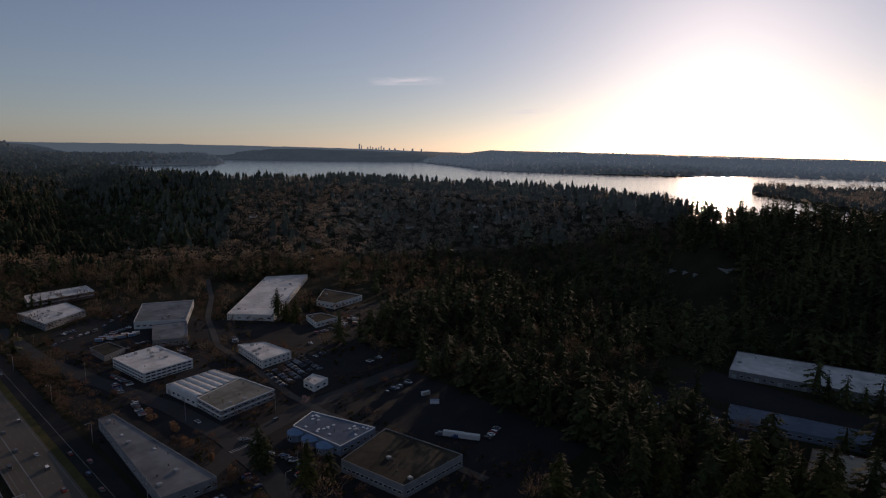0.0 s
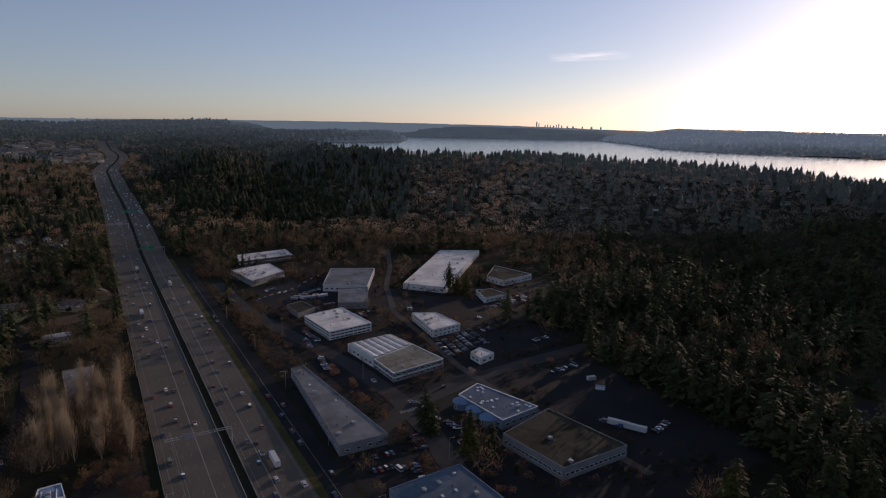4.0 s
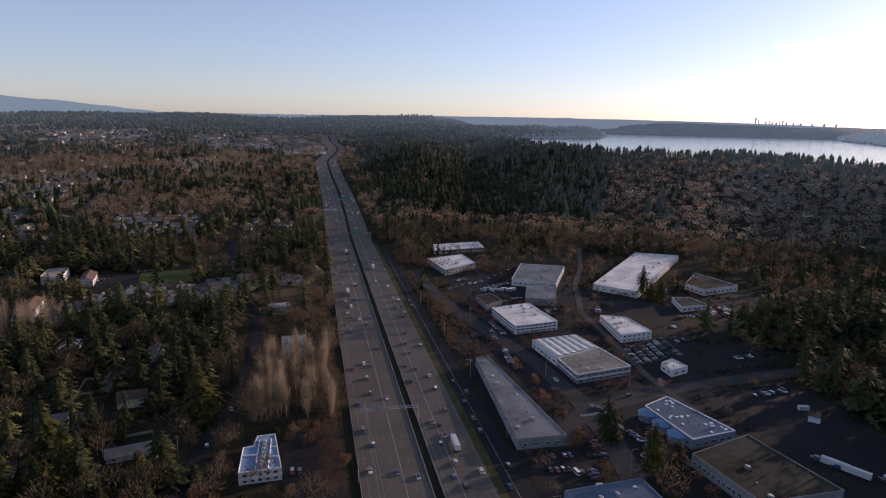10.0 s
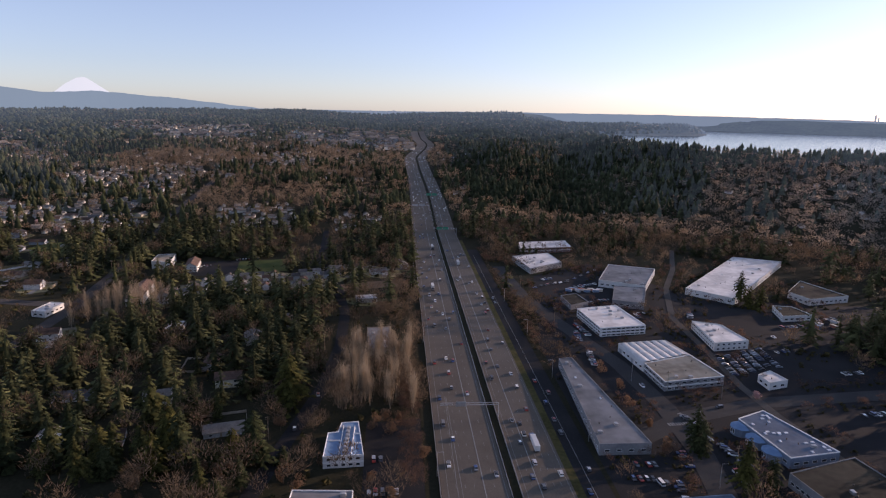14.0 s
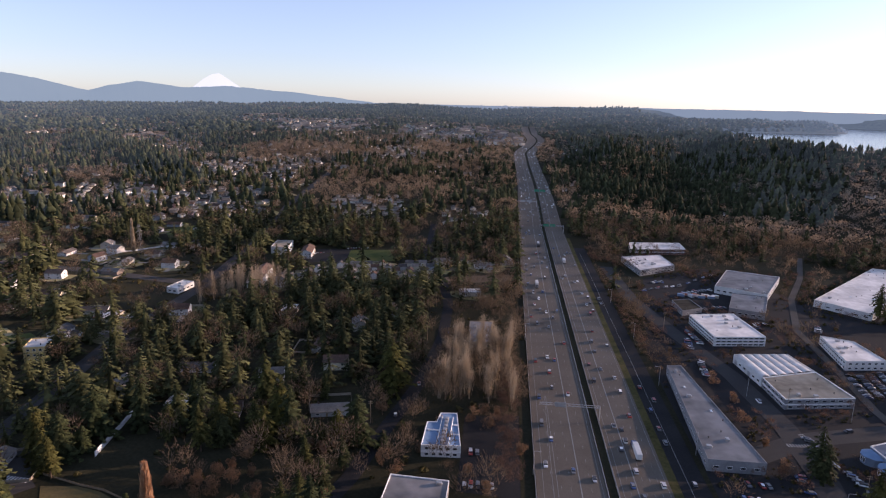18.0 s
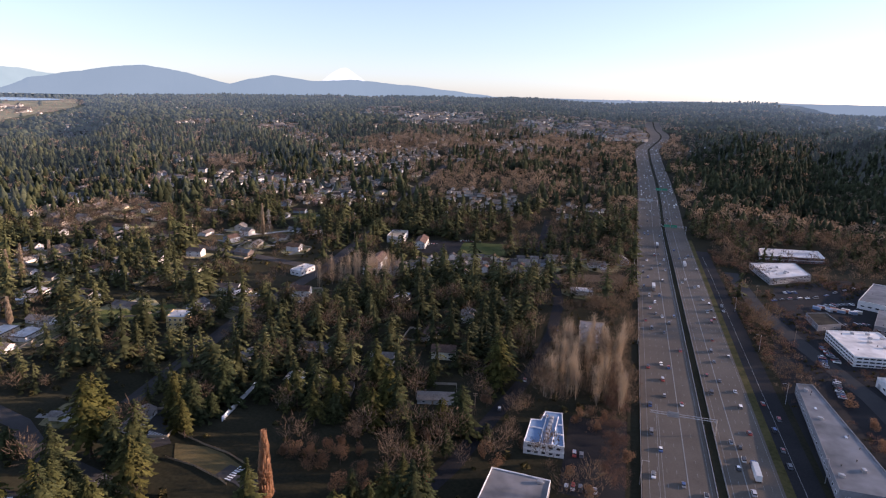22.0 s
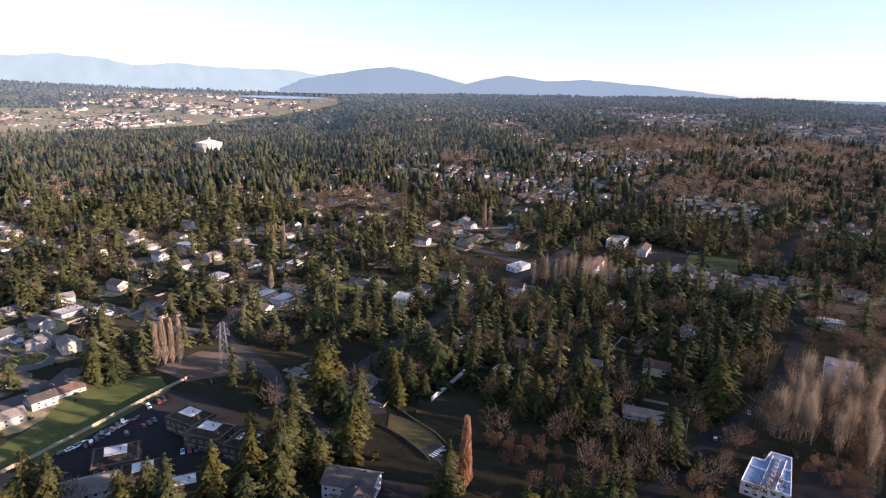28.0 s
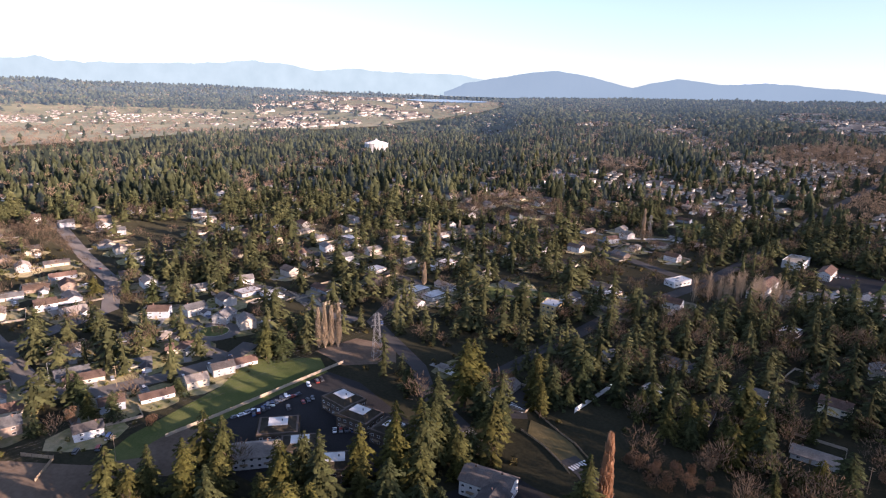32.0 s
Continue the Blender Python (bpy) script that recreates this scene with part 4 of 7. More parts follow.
flat_building([(112.7, 260.0), (113.7, 239.8), (142.6, 245.0), (138.7, 269.8)], 4.4, "wallgrey", "rooftan", "warehouse with a sunlit tan gravel roof", units=(2, 6, 0), band="trim", storeys=2, seed=4)
flat_building([(103.8, 339.8), (107.0, 306.2), (133.2, 310.3), (129.0, 346.0)], 4.9, "wallwhite", "roofwhite", "white three-storey office block with dark window bands", "office", 3, "trim", (6, 3, 0), (3.4, 1.5, 3.9), 5, name="office_building")
flat_building([(131.3, 359.1), (148.8, 351.9), (163.1, 385.8), (143.6, 390.9)], 4.2, "wallgrey", "roofgrey", "grey warehouse with a dull flat roof", units=(1, 4, 0), seed=6)
flat_building([(137.1, 404.1), (163.9, 388.6), (189.7, 435.1), (158.8, 448.5)], 4.7, "wallwhite", "roofgrey", "pale warehouse with a stained grey roof", units=(3, 5, 0), seed=7)
flat_building([(190.0, 385.2), (211.0, 360.9), (303.9, 461.1), (272.3, 476.9)], 4.2, "wallwhite", "roofwhite", "very large white flat-roofed warehouse", units=(5, 14, 3), seed=8, docks=True, win=(3.2, 1.2, 7))
flat_building([(102.0, 504.1), (147.4, 512.3), (148.5, 537.1), (105.2, 529.8)], 4.7, "wallred", "roofwhite", "red-brown office building with a white roof", "office", 2, "trim", (5, 3, 0), (3.0, 1.4, 4.5), 9, name="office_building")
flat_building([(96.4, 437.1), (125.2, 457.6), (122.1, 490.4), (90.3, 478.1)], 4.2, "wallgrey", "roofwhite", "office building with a cluttered white roof", "office", 2, None, (10, 6, 4), (3.0, 1.4, 4.5), 10, name="office_building")
flat_building([(158.7, 284.7), (178.2, 287.8), (176.2, 312.4), (162.8, 318.5)], 4.4, "wallwhite", "roofwhite", "small white two-storey office with a white roof", "office", 2, None, (4, 4, 0), (2.2, 1.4, 3.8), 11, name="office_building")
flat_building([(255.7, 376.9), (258.9, 359.3), (290.0, 366.5), (281.6, 403.8)], 4.2, "wallwhite", "roofbrown", "white-walled workshop with a brown roof", "workshop", units=(1, 3, 0), seed=12)
flat_building([(222.2, 328.7), (241.5, 330.8), (239.4, 347.0), (228.2, 349.0)], 3.4, "wallwhite", "roofbrown", "low workshop with a brown roof beside a yard", "workshop", units=(1, 2, 0), seed=13)
flat_building([(160.3, 239.4), (170.4, 242.5), (168.4, 252.7), (160.3, 248.5)], 3.4, "wallwhite", "roofwhite", "small white shed beside the railway", "shed", units=(1, 1, 0), seed=14, name="shed")
flat_building([(128.2, 207.2), (131.3, 179.5), (150.8, 182.6), (141.6, 213.4)], 4.2, "wallblue", "roofblue", "blue-grey warehouse with rows of skylight domes", units=(1, 4, 18), band="trim", seed=15)
flat_building([(124.7, 170.1), (128.8, 141.2), (158.8, 142.2), (152.6, 178.3)], 4.7, "wallgrey", "roofbrown", "large workshop with a mossy brown roof", units=(2, 8, 0), storeys=1, win=(2.4, 1.5, 3.0), seed=16)
flat_building([(73.5, 158.4), (75.5, 130.4), (102.5, 132.6), (100.4, 160.5)], 4.2, "wallblue", "roofblue", "warehouse with a blue-grey roof and white plant", units=(4, 5, 6), seed=17)
flat_building([(326.2, 107.7), (352.0, -10.4), (389.3, -4.1), (361.4, 115.9)], 4.2, "wallgrey", "roofwhite", "long pale shed striped by tree shadows", units=(2, 8, 0), seed=18, docks=True)
flat_building([(233.0, 48.7), (244.4, 0.0), (275.5, 4.1), (258.9, 52.8)], 4.2, "wallred", "rooftan", "warehouse with a sunlit pale roof", units=(2, 10, 0), seed=19)
flat_building([(265.8, 87.3), (281.0, 30.5), (295.2, 34.5), (282.0, 91.3)], 3.4, "wallblue", "roofblue", "low bluish shed beside a yard", "shed", units=(1, 5, 0), seed=20)
flat_building([(-16.4, 313.3), (-14.4, 283.6), (-3.1, 284.6), (-4.1, 314.3)], 3.4, "walltan", "roofgrey", "small clinic with a grey flat roof", "office", 1, None, (6, 3, 0), (2.2, 1.4, 3.6), 21, name="office_building")
blue_office = flat_building([(-24.6, 185.7), (-11.3, 186.7), (-14.4, 209.3), (-20.5, 208.7), (-21.2, 202.1), (-24.6, 201.5)], 4.2, "wallwhite", "bluesheet", "small white office with a stepped blue roof", "office", 2, "trim", (0, 3, 0), (2.0, 1.4, 3.4), 22, name="office_building", windowed=(0, 1, 5))
flat_building([(-32.6, 140.8), (-13.3, 142.8), (-13.3, 167.4), (-31.6, 168.4)], 3.8, "walltan", "roofgrey", "tan building with a plain grey flat roof", "office", 1, "trim", (1, 2, 0), (2.2, 1.4, 3.6), 23, name="office_building")
flat_building([(-207.4, 234.2), (-198.9, 236.8), (-202.3, 248.2), (-211.6, 244.6)], 7.2, "wallyellow", "roofwhite", "sunlit yellow three-storey apartment block with balconies", "apartments", 3, "wallyellow", (0, 3, 0), (1.8, 1.5, 2.8), 24, name="apartment_block")
flat_building([(-179.1, 451.3), (-164.8, 448.2), (-169.9, 475.8), (-182.2, 472.8)], 5.5, "wallwhite", "rooftan", "white hall with a plain pale roof", "hall", units=(1, 3, 0), seed=25, name="hall")
flat_building([(-202.9, 342.9), (-194.7, 340.9), (-192.7, 357.1), (-200.9, 359.1)], 3.4, "wallwhite", "roofwhite", "low white building beside the main street", "shop", units=(2, 1, 0), seed=26, name="shop")
flat_building([(102.5, 372.5), (103.5, 352), (116.5, 359.5), (113.8, 377.2)], 3.0, "wallgrey", "roofbrown", "low dark shed in a storage yard", "shed", units=(0, 3, 0), seed=27, name="shed", win=(2.4, 1.2, 7))

for q, (x, y) in enumerate(((486, 207), (474, 191), (462, 178), (465, 163))):
    flat_building([(x - 6, y - 4), (x + 6, y - 6), (x + 8, y + 3), (x - 4, y + 5)], 3.0, "wallgrey", "shinyroof", "low shed with a gleaming metal roof on a hillside", "shed", units=(0, 0, 0), seed=40 + q, name="shed", windowed=(0,))
    AREAS += [(x * K * k, y * K * k, 13.0) for k in (0.97, 0.94, 0.91, 0.88)]

# open ground before the yellow block and the white apartment rows
AREAS += [(x * K, y * K, 9.0) for x, y in ((-200, 228), (-196, 222), (-192, 217), (-150, 362), (-146, 352), (-142, 343), (-160, 362), (-156, 352), (-176, 440), (-170, 430))]

# vaults of the ribbed roof
C1 = [Vector(p) * K for p in ((109.3, 285.5), (112.3, 260.0), (138.8, 270.2), (135.1, 289.7))]
for i in range(6):
    u = (i + 0.5) / 6
    a, b = C1[0].lerp(C1[3], u * 0.94 + 0.02), C1[1].lerp(C1[2], u * 0.94 + 0.02)
    d = b - a
    a, d = a + d * 0.03, d * 0.94
    bm = bmesh.new()
    seg = 6
    for j in range(seg):
        t0, t1 = math.pi * j / seg, math.pi * (j + 1) / seg
        q = [bm.verts.new((-2.8 * math.cos(t), e, 1.3 * math.sin(t))) for t, e in ((t0, 0), (t1, 0), (t1, d.length), (t0, d.length))]
        bm.faces.new(q)
    bmesh.ops.remove_doubles(bm, verts=bm.verts, dist=0.001)
    loc = c1.matrix_basis.inverted() @ Vector((a.x, a.y, 0))
    part("roof_vault", bm_mesh("roof_vault", bm, M["roofwhite"]), c1, m=pose(loc.x, loc.y, 4.1 * K + 0.07, 0, 0, math.degrees(math.atan2(-d.x, d.y))))

# three many-sided entrance bays of the blue warehouse
for q in range(3):
    y = 203.5 - 8.6 * q
    ob = thing("entrance_bay", "pale blue many-sided entrance bay of a warehouse", "porch", pose((126.6 + 0.95 * q) * K, y * K, 0.1, 0, 0, 6), group="entrance bays")
    plan = [(2.4, -5.2), (2.4, 5.2), (-1.0, 4.6), (-3.6, 1.6), (-3.6, -1.6), (-1.0, -4.6)]
    bm = bmesh.new()
    add_prism(bm, ccw(plan), 0, 4.3)
    part("body", bm_mesh("body", bm, M["wallblue"]), ob)
    bm = bmesh.new()
    low = [bm.verts.new((x * 1.14 - 0.1, yy * 1.1, 4.3)) for x, yy in ccw(plan)]
    top = [bm.verts.new((x * 0.4 + 1.3, yy * 0.45, 5.5)) for x, yy in ccw(plan)]
    for j in range(6):
        bm.faces.new((low[j], low[(j + 1) % 6], top[(j + 1) % 6], top[j]))
    bm.faces.new(top)
    bm.faces.new(low[::-1])
    part("roof", bm_mesh("roof", bm, M["bluesheet"]), ob)
    for yy in (-1.0, 1.0):
        add_window(ob, 1.4, 2.4, pose(-3.6, yy, 1.0, 0, 0, -90))

# a row of plant and low white screens on the blue office roof
bx0, by0 = blue_office.matrix_basis.translation.x, blue_office.matrix_basis.translation.y
roof_z = 4.2 * K + 0.06
for q in range(7):
    part("air_handler", unit_mesh("air_handler"), blue_office, m=pose(-17.6 * K - bx0, (188.5 + 2.6 * q) * K - by0, roof_z, 0, 0, 90))
for x0, y0, x1, y1 in ((-19.6, 187, -19.4, 206), (-15.6, 187, -15.4, 206), (-24, 195.9, -19.7, 196.1), (-15.3, 193.9, -12.4, 194.1), (-15.3, 200.4, -13.2, 200.6)):
    part("roof_screen", box_mesh("roof_screen", x0 * K - bx0, y0 * K - by0, roof_z, x1 * K - bx0, y1 * K - by0, roof_z + 0.7, M["trim"]), blue_office, "low white roof screen")

# leafless brown groves and house clusters of the wider suburb: middle and half width in metres
GROVES = [(-594, 629, 42), (-1439, 1847, 56), (-770, 1077, 38), (-604, 1614, 95), (-450, 1580, 75), (-288, 1034, 40), (-446, 783, 18), (-560, 1545, 60), (-414, 1590, 28), (-357, 1603, 28), (-198, 1756, 70), (-180, 1091, 48), (-278, 1095, 30), (-318, 1076, 22), (-129, 759, 16), (-92, 1398, 28), (-620, 590, 44), (-579, 1563, 100), (-721, 39, 36), (-584, 1432, 44), (-720, 90, 30)]
TOWNS = [(-452, 932, 62), (-599, 1280, 62), (-487, 1416, 58), (-551, 916, 32), (-666, 962, 48), (-745, 875, 30), (-1094, 2848, 130), (-1105, 1820, 56), (-880, 1592, 66), (-470, 1259, 38), (-311, 1687, 80), (-204, 2341, 190), (-103, 2207, 130), (-760, 2531, 180), (-218, 950, 56), (-56, 916, 34)]

# ---- houses ----
def gable_roof(name, w, d, z, rise, over, material, t=0.18):
    """A gable roof with thick slopes; the ridge runs along x."""
    bm = bmesh.new()
    x, y = w / 2 + over, d / 2 + over
    drop = rise * over / (d / 2)
    pr = [(-y, z - drop), (0, z + rise), (y, z - drop), (y, z - drop + t), (0, z + rise + t), (-y, z - drop + t)]
    a = [bm.verts.new((-x, p, q)) for p, q in pr]
    b = [bm.verts.new((x, p, q)) for p, q in pr]
    for q in ((0, 1, 4, 5), (1, 2, 3, 4)):
        bm.faces.new([a[i] for i in q][::-1])
        bm.faces.new([b[i] for i in q])
    for i in range(6):
        j = (i + 1) % 6
        bm.faces.new((a[i], a[j], b[j], b[i]))
    bmesh.ops.recalc_face_normals(bm, faces=bm.faces)
    return bm_mesh(name, bm, material)


def gable_body(name, w, d, h, rise, material):
    bm = bmesh.new()
    pr = [(-d / 2, -0.3), (d / 2, -0.3), (d / 2, h), (0, h + rise), (-d / 2, h)]
    a = [bm.verts.new((-w / 2, p, q)) for p, q in pr]
    b = [bm.verts.new((w / 2, p, q)) for p, q in pr]
    bm.faces.new(a[::-1])
    bm.faces.new(b)
    for i in range(5):
        j = (i + 1) % 5
        bm.faces.new((a[i], a[j], b[j], b[i]))
    bmesh.ops.recalc_face_normals(bm, faces=bm.faces)
    return bm_mesh(name, bm, material)


bmg = bmesh.new()
add_box(bmg, -2.4, -0.08, 0, 2.4, 0.02, 2.2)
for zz in (0.55, 1.1, 1.65):
    add_box(bmg, -2.35, -0.1, zz - 0.02, 2.35, -0.08, zz + 0.02)
GARAGE = bm_mesh("garage_door", bmg, M["trim"])
bmg = bmesh.new()
add_box(bmg, -0.5, -0.08, 0, 0.5, 0.02, 2.1)
add_box(bmg, 0.3, -0.14, 0.95, 0.38, -0.08, 1.05)
DOOR = bm_mesh("door", bmg, M["wood"])
bmg = bmesh.new()
add_box(bmg, -0.35, -0.28, 0, 0.35, 0.28, 1.8, 0.03)
add_box(bmg, -0.42, -0.35, 1.8, 0.42, 0.35, 1.92)
add_box(bmg, -0.15, -0.12, 1.92, 0.15, 0.12, 2.1)
CHIMNEY = bm_mesh("chimney", bmg, M["brick"])


def house(w, d, h, rise, wing=0, label="", detail=True, flat=False):
    """A detached house: body, roof, windows, doors, chimney, and a garage wing of that width."""
    ob = thing("house", label, "house", group="houses")
    if flat:
        part("body", box_mesh("body", -w / 2, -d / 2, -0.3, w / 2, d / 2, h, M["siding"]), ob)
        bm = bmesh.new()
        add_box(bm, -w / 2 - 0.7, -d / 2 - 0.7, h, w / 2 + 0.7, d / 2 + 0.7, h + 0.3, 0.06)
        part("roof", bm_mesh("roof", bm, M["shingle"]), ob)
        bm = bmesh.new()
        add_box(bm, -w / 2 + 0.5, -d / 2 + 0.5, h + 0.3, w / 2 - 0.5, d / 2 - 0.5, h + 0.36)
        part("roof_membrane", bm_mesh("roof_membrane", bm, M["roofwhite"]), ob)
    else:
        part("body", gable_body("body", w, d, h, rise, M["siding"]), ob)
        part("roof", gable_roof("roof", w, d, h, rise, 0.6, M["shingle"]), ob)
    if wing:
        part("wing_body", gable_body("wing_body", 5.5, wing, 2.7, 1.3, M["siding"]), ob, m=pose(w / 2 - 3, -d / 2 - wing / 2 + 1.2, 0, 0, 0, 90) @ Matrix.Diagonal((wing / 5.5, 5.5 / wing, 1, 1)))
        part("wing_roof", gable_roof("wing_roof", wing, 5.5, 2.7, 1.3, 0.5, M["shingle"]), ob, m=pose(w / 2 - 3, -d / 2 - wing / 2 + 1.2, 0, 0, 0, 90))
        part("garage_door", GARAGE, ob, m=pose(w / 2 - 3, -d / 2 - wing + 1.18, 0.02))
    if detail:
        part("door", DOOR, ob, m=pose(-w * 0.08, -d / 2, 0.02))
    if not flat and detail:
        part("chimney", CHIMNEY, ob, m=pose(-w * 0.3, 0.8, h + rise - 1.1))
    floors = 2 if h > 4 and detail else 1
    for s in range(floors):
        z = 0.9 + 2.7 * s
        xs = [-0.33, 0.12] if detail else []
        for k in xs:
            add_window(ob, 1.8, 1.2, pose(w * k, -d / 2, z))
        for k in ([-0.28, 0.25] if detail else []):
            add_window(ob, 1.8, 1.2, pose(w * k, d / 2, z, 0, 0, 180))
        if detail:
            add_window(ob, 1.4, 1.1, pose(-w / 2, 0, z, 0, 0, -90))
            add_window(ob, 1.4, 1.1, pose(w / 2, 0.5, z, 0, 0, 90))
    return ob


def drop_thing(ob):
    for o in (*ob.children_recursive, ob):
        bpy.data.objects.remove(o)


KINDS = [
    (17, 10.5, 3.1, 2.4, 7.0, "single-storey house with a shingle roof and garage", False),
    (15, 10.5, 5.7, 2.6, 6.5, "two-storey house with a gable roof and garage", False),
    (20, 9.5, 3.0, 2.1, 0, "long low rambler house with a shingle roof", False),
    (14, 11, 5.5, 2.8, 0, "compact two-storey house with pale siding", False),
    (18, 12, 3.4, 0, 0, "low house with a broad flat white roof", True),
]
near_kinds = [house(*k[:5], label=k[5], flat=k[6]) for k in KINDS]
far_kinds = [house(*k[:4], 0, k[5], False, k[6]) for k in KINDS[:4]]
HOUSES, YARDS = [], []


def place(kinds, k, x, y, turn, label="", size=1.0):
    x, y = x * K, y * K
    ob = copy_thing(kinds[k], pose(x, y, gz(x, y), 0, 0, turn) @ Matrix.Diagonal((size, size, size, 1)))
    if label:
        tagged(ob, label)
    HOUSES.append((x, y))
    YARDS.append((x, y, turn))
    AREAS.append((x, y, 11.5))
    return ob


ROW = [(-215, 25, 1), (-230, 35, 3), (-229, 50, 2), (-231, 65, 3), (-236, 77, 1), (-239, 87, 0)]
for x, y, k in ROW:
    place(near_kinds, k, x, y, -92, size=0.84)
for x, y, k, t in [(-261, 50, 0, 80), (-268, 70, 0, 75), (-266, 28, 0, 88), (-259, 31, 2, 85), (-292, 29, 0, 85), (-293, 56, 2, 80), (-285, 67, 0, 95), (-316, 74, 3, 60), (-310, 89, 1, 100), (-292, 98, 1, 130), (-279, 104, 3, 170), (-247, 4, 0, -95), (-232, 3, 1, -92), (-263, 0, 0, 90), (-384, 16, 2, 90), (-392, 30, 0, 80), (-343, 40, 0, 100), (-357, 30, 3, 90)]:
    place(near_kinds, k, x, y, t)
for i, (x, y) in enumerate([(-628, 83), (-562, 95), (-767, 68), (-454, 85), (-478, 82), (-426, 88), (-411, 45), (-386, 44), (-366, 43), (-480, 36), (-442, 46), (-439, 28), (-469, 20), (-556, 169), (-553, 185), (-640, 218), (-660, 256), (-658, 278)]):
    place(near_kinds if x > -500 else far_kinds, i % 4, x, y, (5, 92, -88, 180)[i % 4])
for i, (x, y) in enumerate([(-405, 235), (-445, 217), (-417, 215), (-465, 203), (-423, 182), (-515, 206), (-325, 123), (-313, 132), (-307, 160), (-289, 152), (-323, 205), (-303, 192), (-261, 190), (-275, 204), (-262, 206), (-272, 223), (-370, 259), (-386, 267), (-348, 304), (-355, 284), (-311, 240), (-312, 256)]):
    place(near_kinds, (4, 2, 0, 4, 1, 2, 4)[i % 7], x, y, (10, 100, -80, 4)[i % 4])
for i, (x, y) in enumerate([(-355, 433), (-324, 419), (-309, 445), (-288, 360), (-221, 302), (-207, 294), (-189, 275), (-265, 325), (-175, 308), (-213, 265), (-157, 160), (-119, 208), (-102, 206), (-85, 273), (-73, 302), (-72, 252), (-63, 211), (-118, 321), (-181, 158), (-130, 240), (-95, 235), (-150, 215), (-60, 330), (-20, 372), (-15, 440), (-30, 455), (2, 455), (-45, 440)]):
    place(near_kinds, (0, 2, 3, 1, 2, 4)[i % 6], x, y, (15, 95, -75, 190)[i % 4])

# terraced cluster in rows beside the playing field
rng = random.Random(11)
for row in range(5):
    for i in range(9):
        x, y = -137 + i * 9.5 + row * 3, 374 + row * 11 + i * 2.5
        if rng.random() < 0.85 and not (-95 < x < -70 and y > 430):
            ob = place(far_kinds, 3, x, y, 10 + rng.choice((0, 90)), "small pale townhouse in a dense cluster")
            ob.scale = (0.58, 0.66, 0.8)

# the wider suburb: short streets of houses on a bent grid
count = 0
grid_r = random.Random(5)
STUFF_HOUSES = []
for gx in range(-92, 3):
    for gy in range(-4, 100):
        x = gx * 27 + 7 * math.sin(gy * 0.5) + grid_r.uniform(-4, 4)
        y = gy * 25 + 7 * math.sin(gx * 0.4) + grid_r.uniform(-4, 4)
        r, a = math.hypot(x, y), math.degrees(math.atan2(-x, y))
        turn = grid_r.choice((0, 90, 180, 270)) + grid_r.uniform(-12, 12)
        roll = grid_r.random()
        if a < 2 or a > 92 or r < 330 or r > 2300 or x > -30:
            continue
        dens = (0.55 - 0.3 * float(ss(600, 1000, r))) + 0.45 * noise.noise((x * 0.004, y * 0.004, 3.1))
        dens *= 1.0 - 0.85 * float(ss(46, 54, a)) * float(ss(620, 800, r))
        if roll > dens or any(abs(x * K - p) < 21 and abs(y * K - q) < 21 for p, q in HOUSES):
            continue
        if -200 < x < -20 and 170 < y < 350:
            continue
        if r < 900 and count < 205 and not any((x * K - p) ** 2 + (y * K - q) ** 2 < (w + 9) ** 2 for p, q, w in AREAS[:2500]):
            place(far_kinds, grid_r.randrange(4), x, y, turn)
            count += 1
        elif r >= 900:
            STUFF_HOUSES.append((x * K, y * K, turn, grid_r.uniform(1.1, 1.5)))
for k in near_kinds + far_kinds:
    drop_thing(k)


def far_houses():
    """Many small gabled houses far off, joined."""
    base = np.array([(-6.5, -4.2, -1), (6.5, -4.2, -1), (6.5, 4.2, -1), (-6.5, 4.2, -1), (-6.5, -4.2, 3.4), (6.5, -4.2, 3.4), (6.5, 4.2, 3.4), (-6.5, 4.2, 3.4), (-6.5, 0, 5.6), (6.5, 0, 5.6)])
    wall = np.array([(0, 1, 5), (0, 5, 4), (1, 2, 6), (1, 6, 5), (2, 3, 7), (2, 7, 6), (3, 0, 4), (3, 4, 7), (4, 7, 8), (5, 9, 6)])
    top = np.array([(-7, -5, 3.1), (7, -5, 3.1), (7, 0, 5.8), (-7, 0, 5.8), (7, 5, 3.1), (-7, 5, 3.1)])
    tops = np.array([(0, 1, 2), (0, 2, 3), (3, 2, 4), (3, 4, 5)])
    for nm, vb, fb, mt, lb in (("far_house_walls", base, wall, FARWALL, "pale walls of many far suburban houses"), ("far_house_roofs", top, tops, FARROOF, "roofs of many far suburban houses")):
        vs, fs = [], []
        for i, (x, y, t, s) in enumerate(STUFF_HOUSES):
            c, sn = math.cos(radians(t)) * s, math.sin(radians(t)) * s
            v = vb * (1, 1, s)
            vs.append(np.stack([v[:, 0] * c - v[:, 1] * sn + x, v[:, 0] * sn + v[:, 1] * c + y, v[:, 2] + gz(x, y)], -1))
            fs.append(fb + i * len(vb))
        tagged(new(nm, mesh_np(nm, np.concatenate(vs), np.concatenate(fs), mt)), lb, "houses", kind="stuff")


FARWALL = surface("far_siding", (0.36, 0.34, 0.31), (0.8, 0.77, 0.73), 0.05, 0.01, 0.8, 0.0, island=0.3)
FARROOF = surface("far_shingle", (0.06, 0.054, 0.05), (0.22, 0.20, 0.185), 0.04, 0.01, 0.9, 0.0, island=0.4)
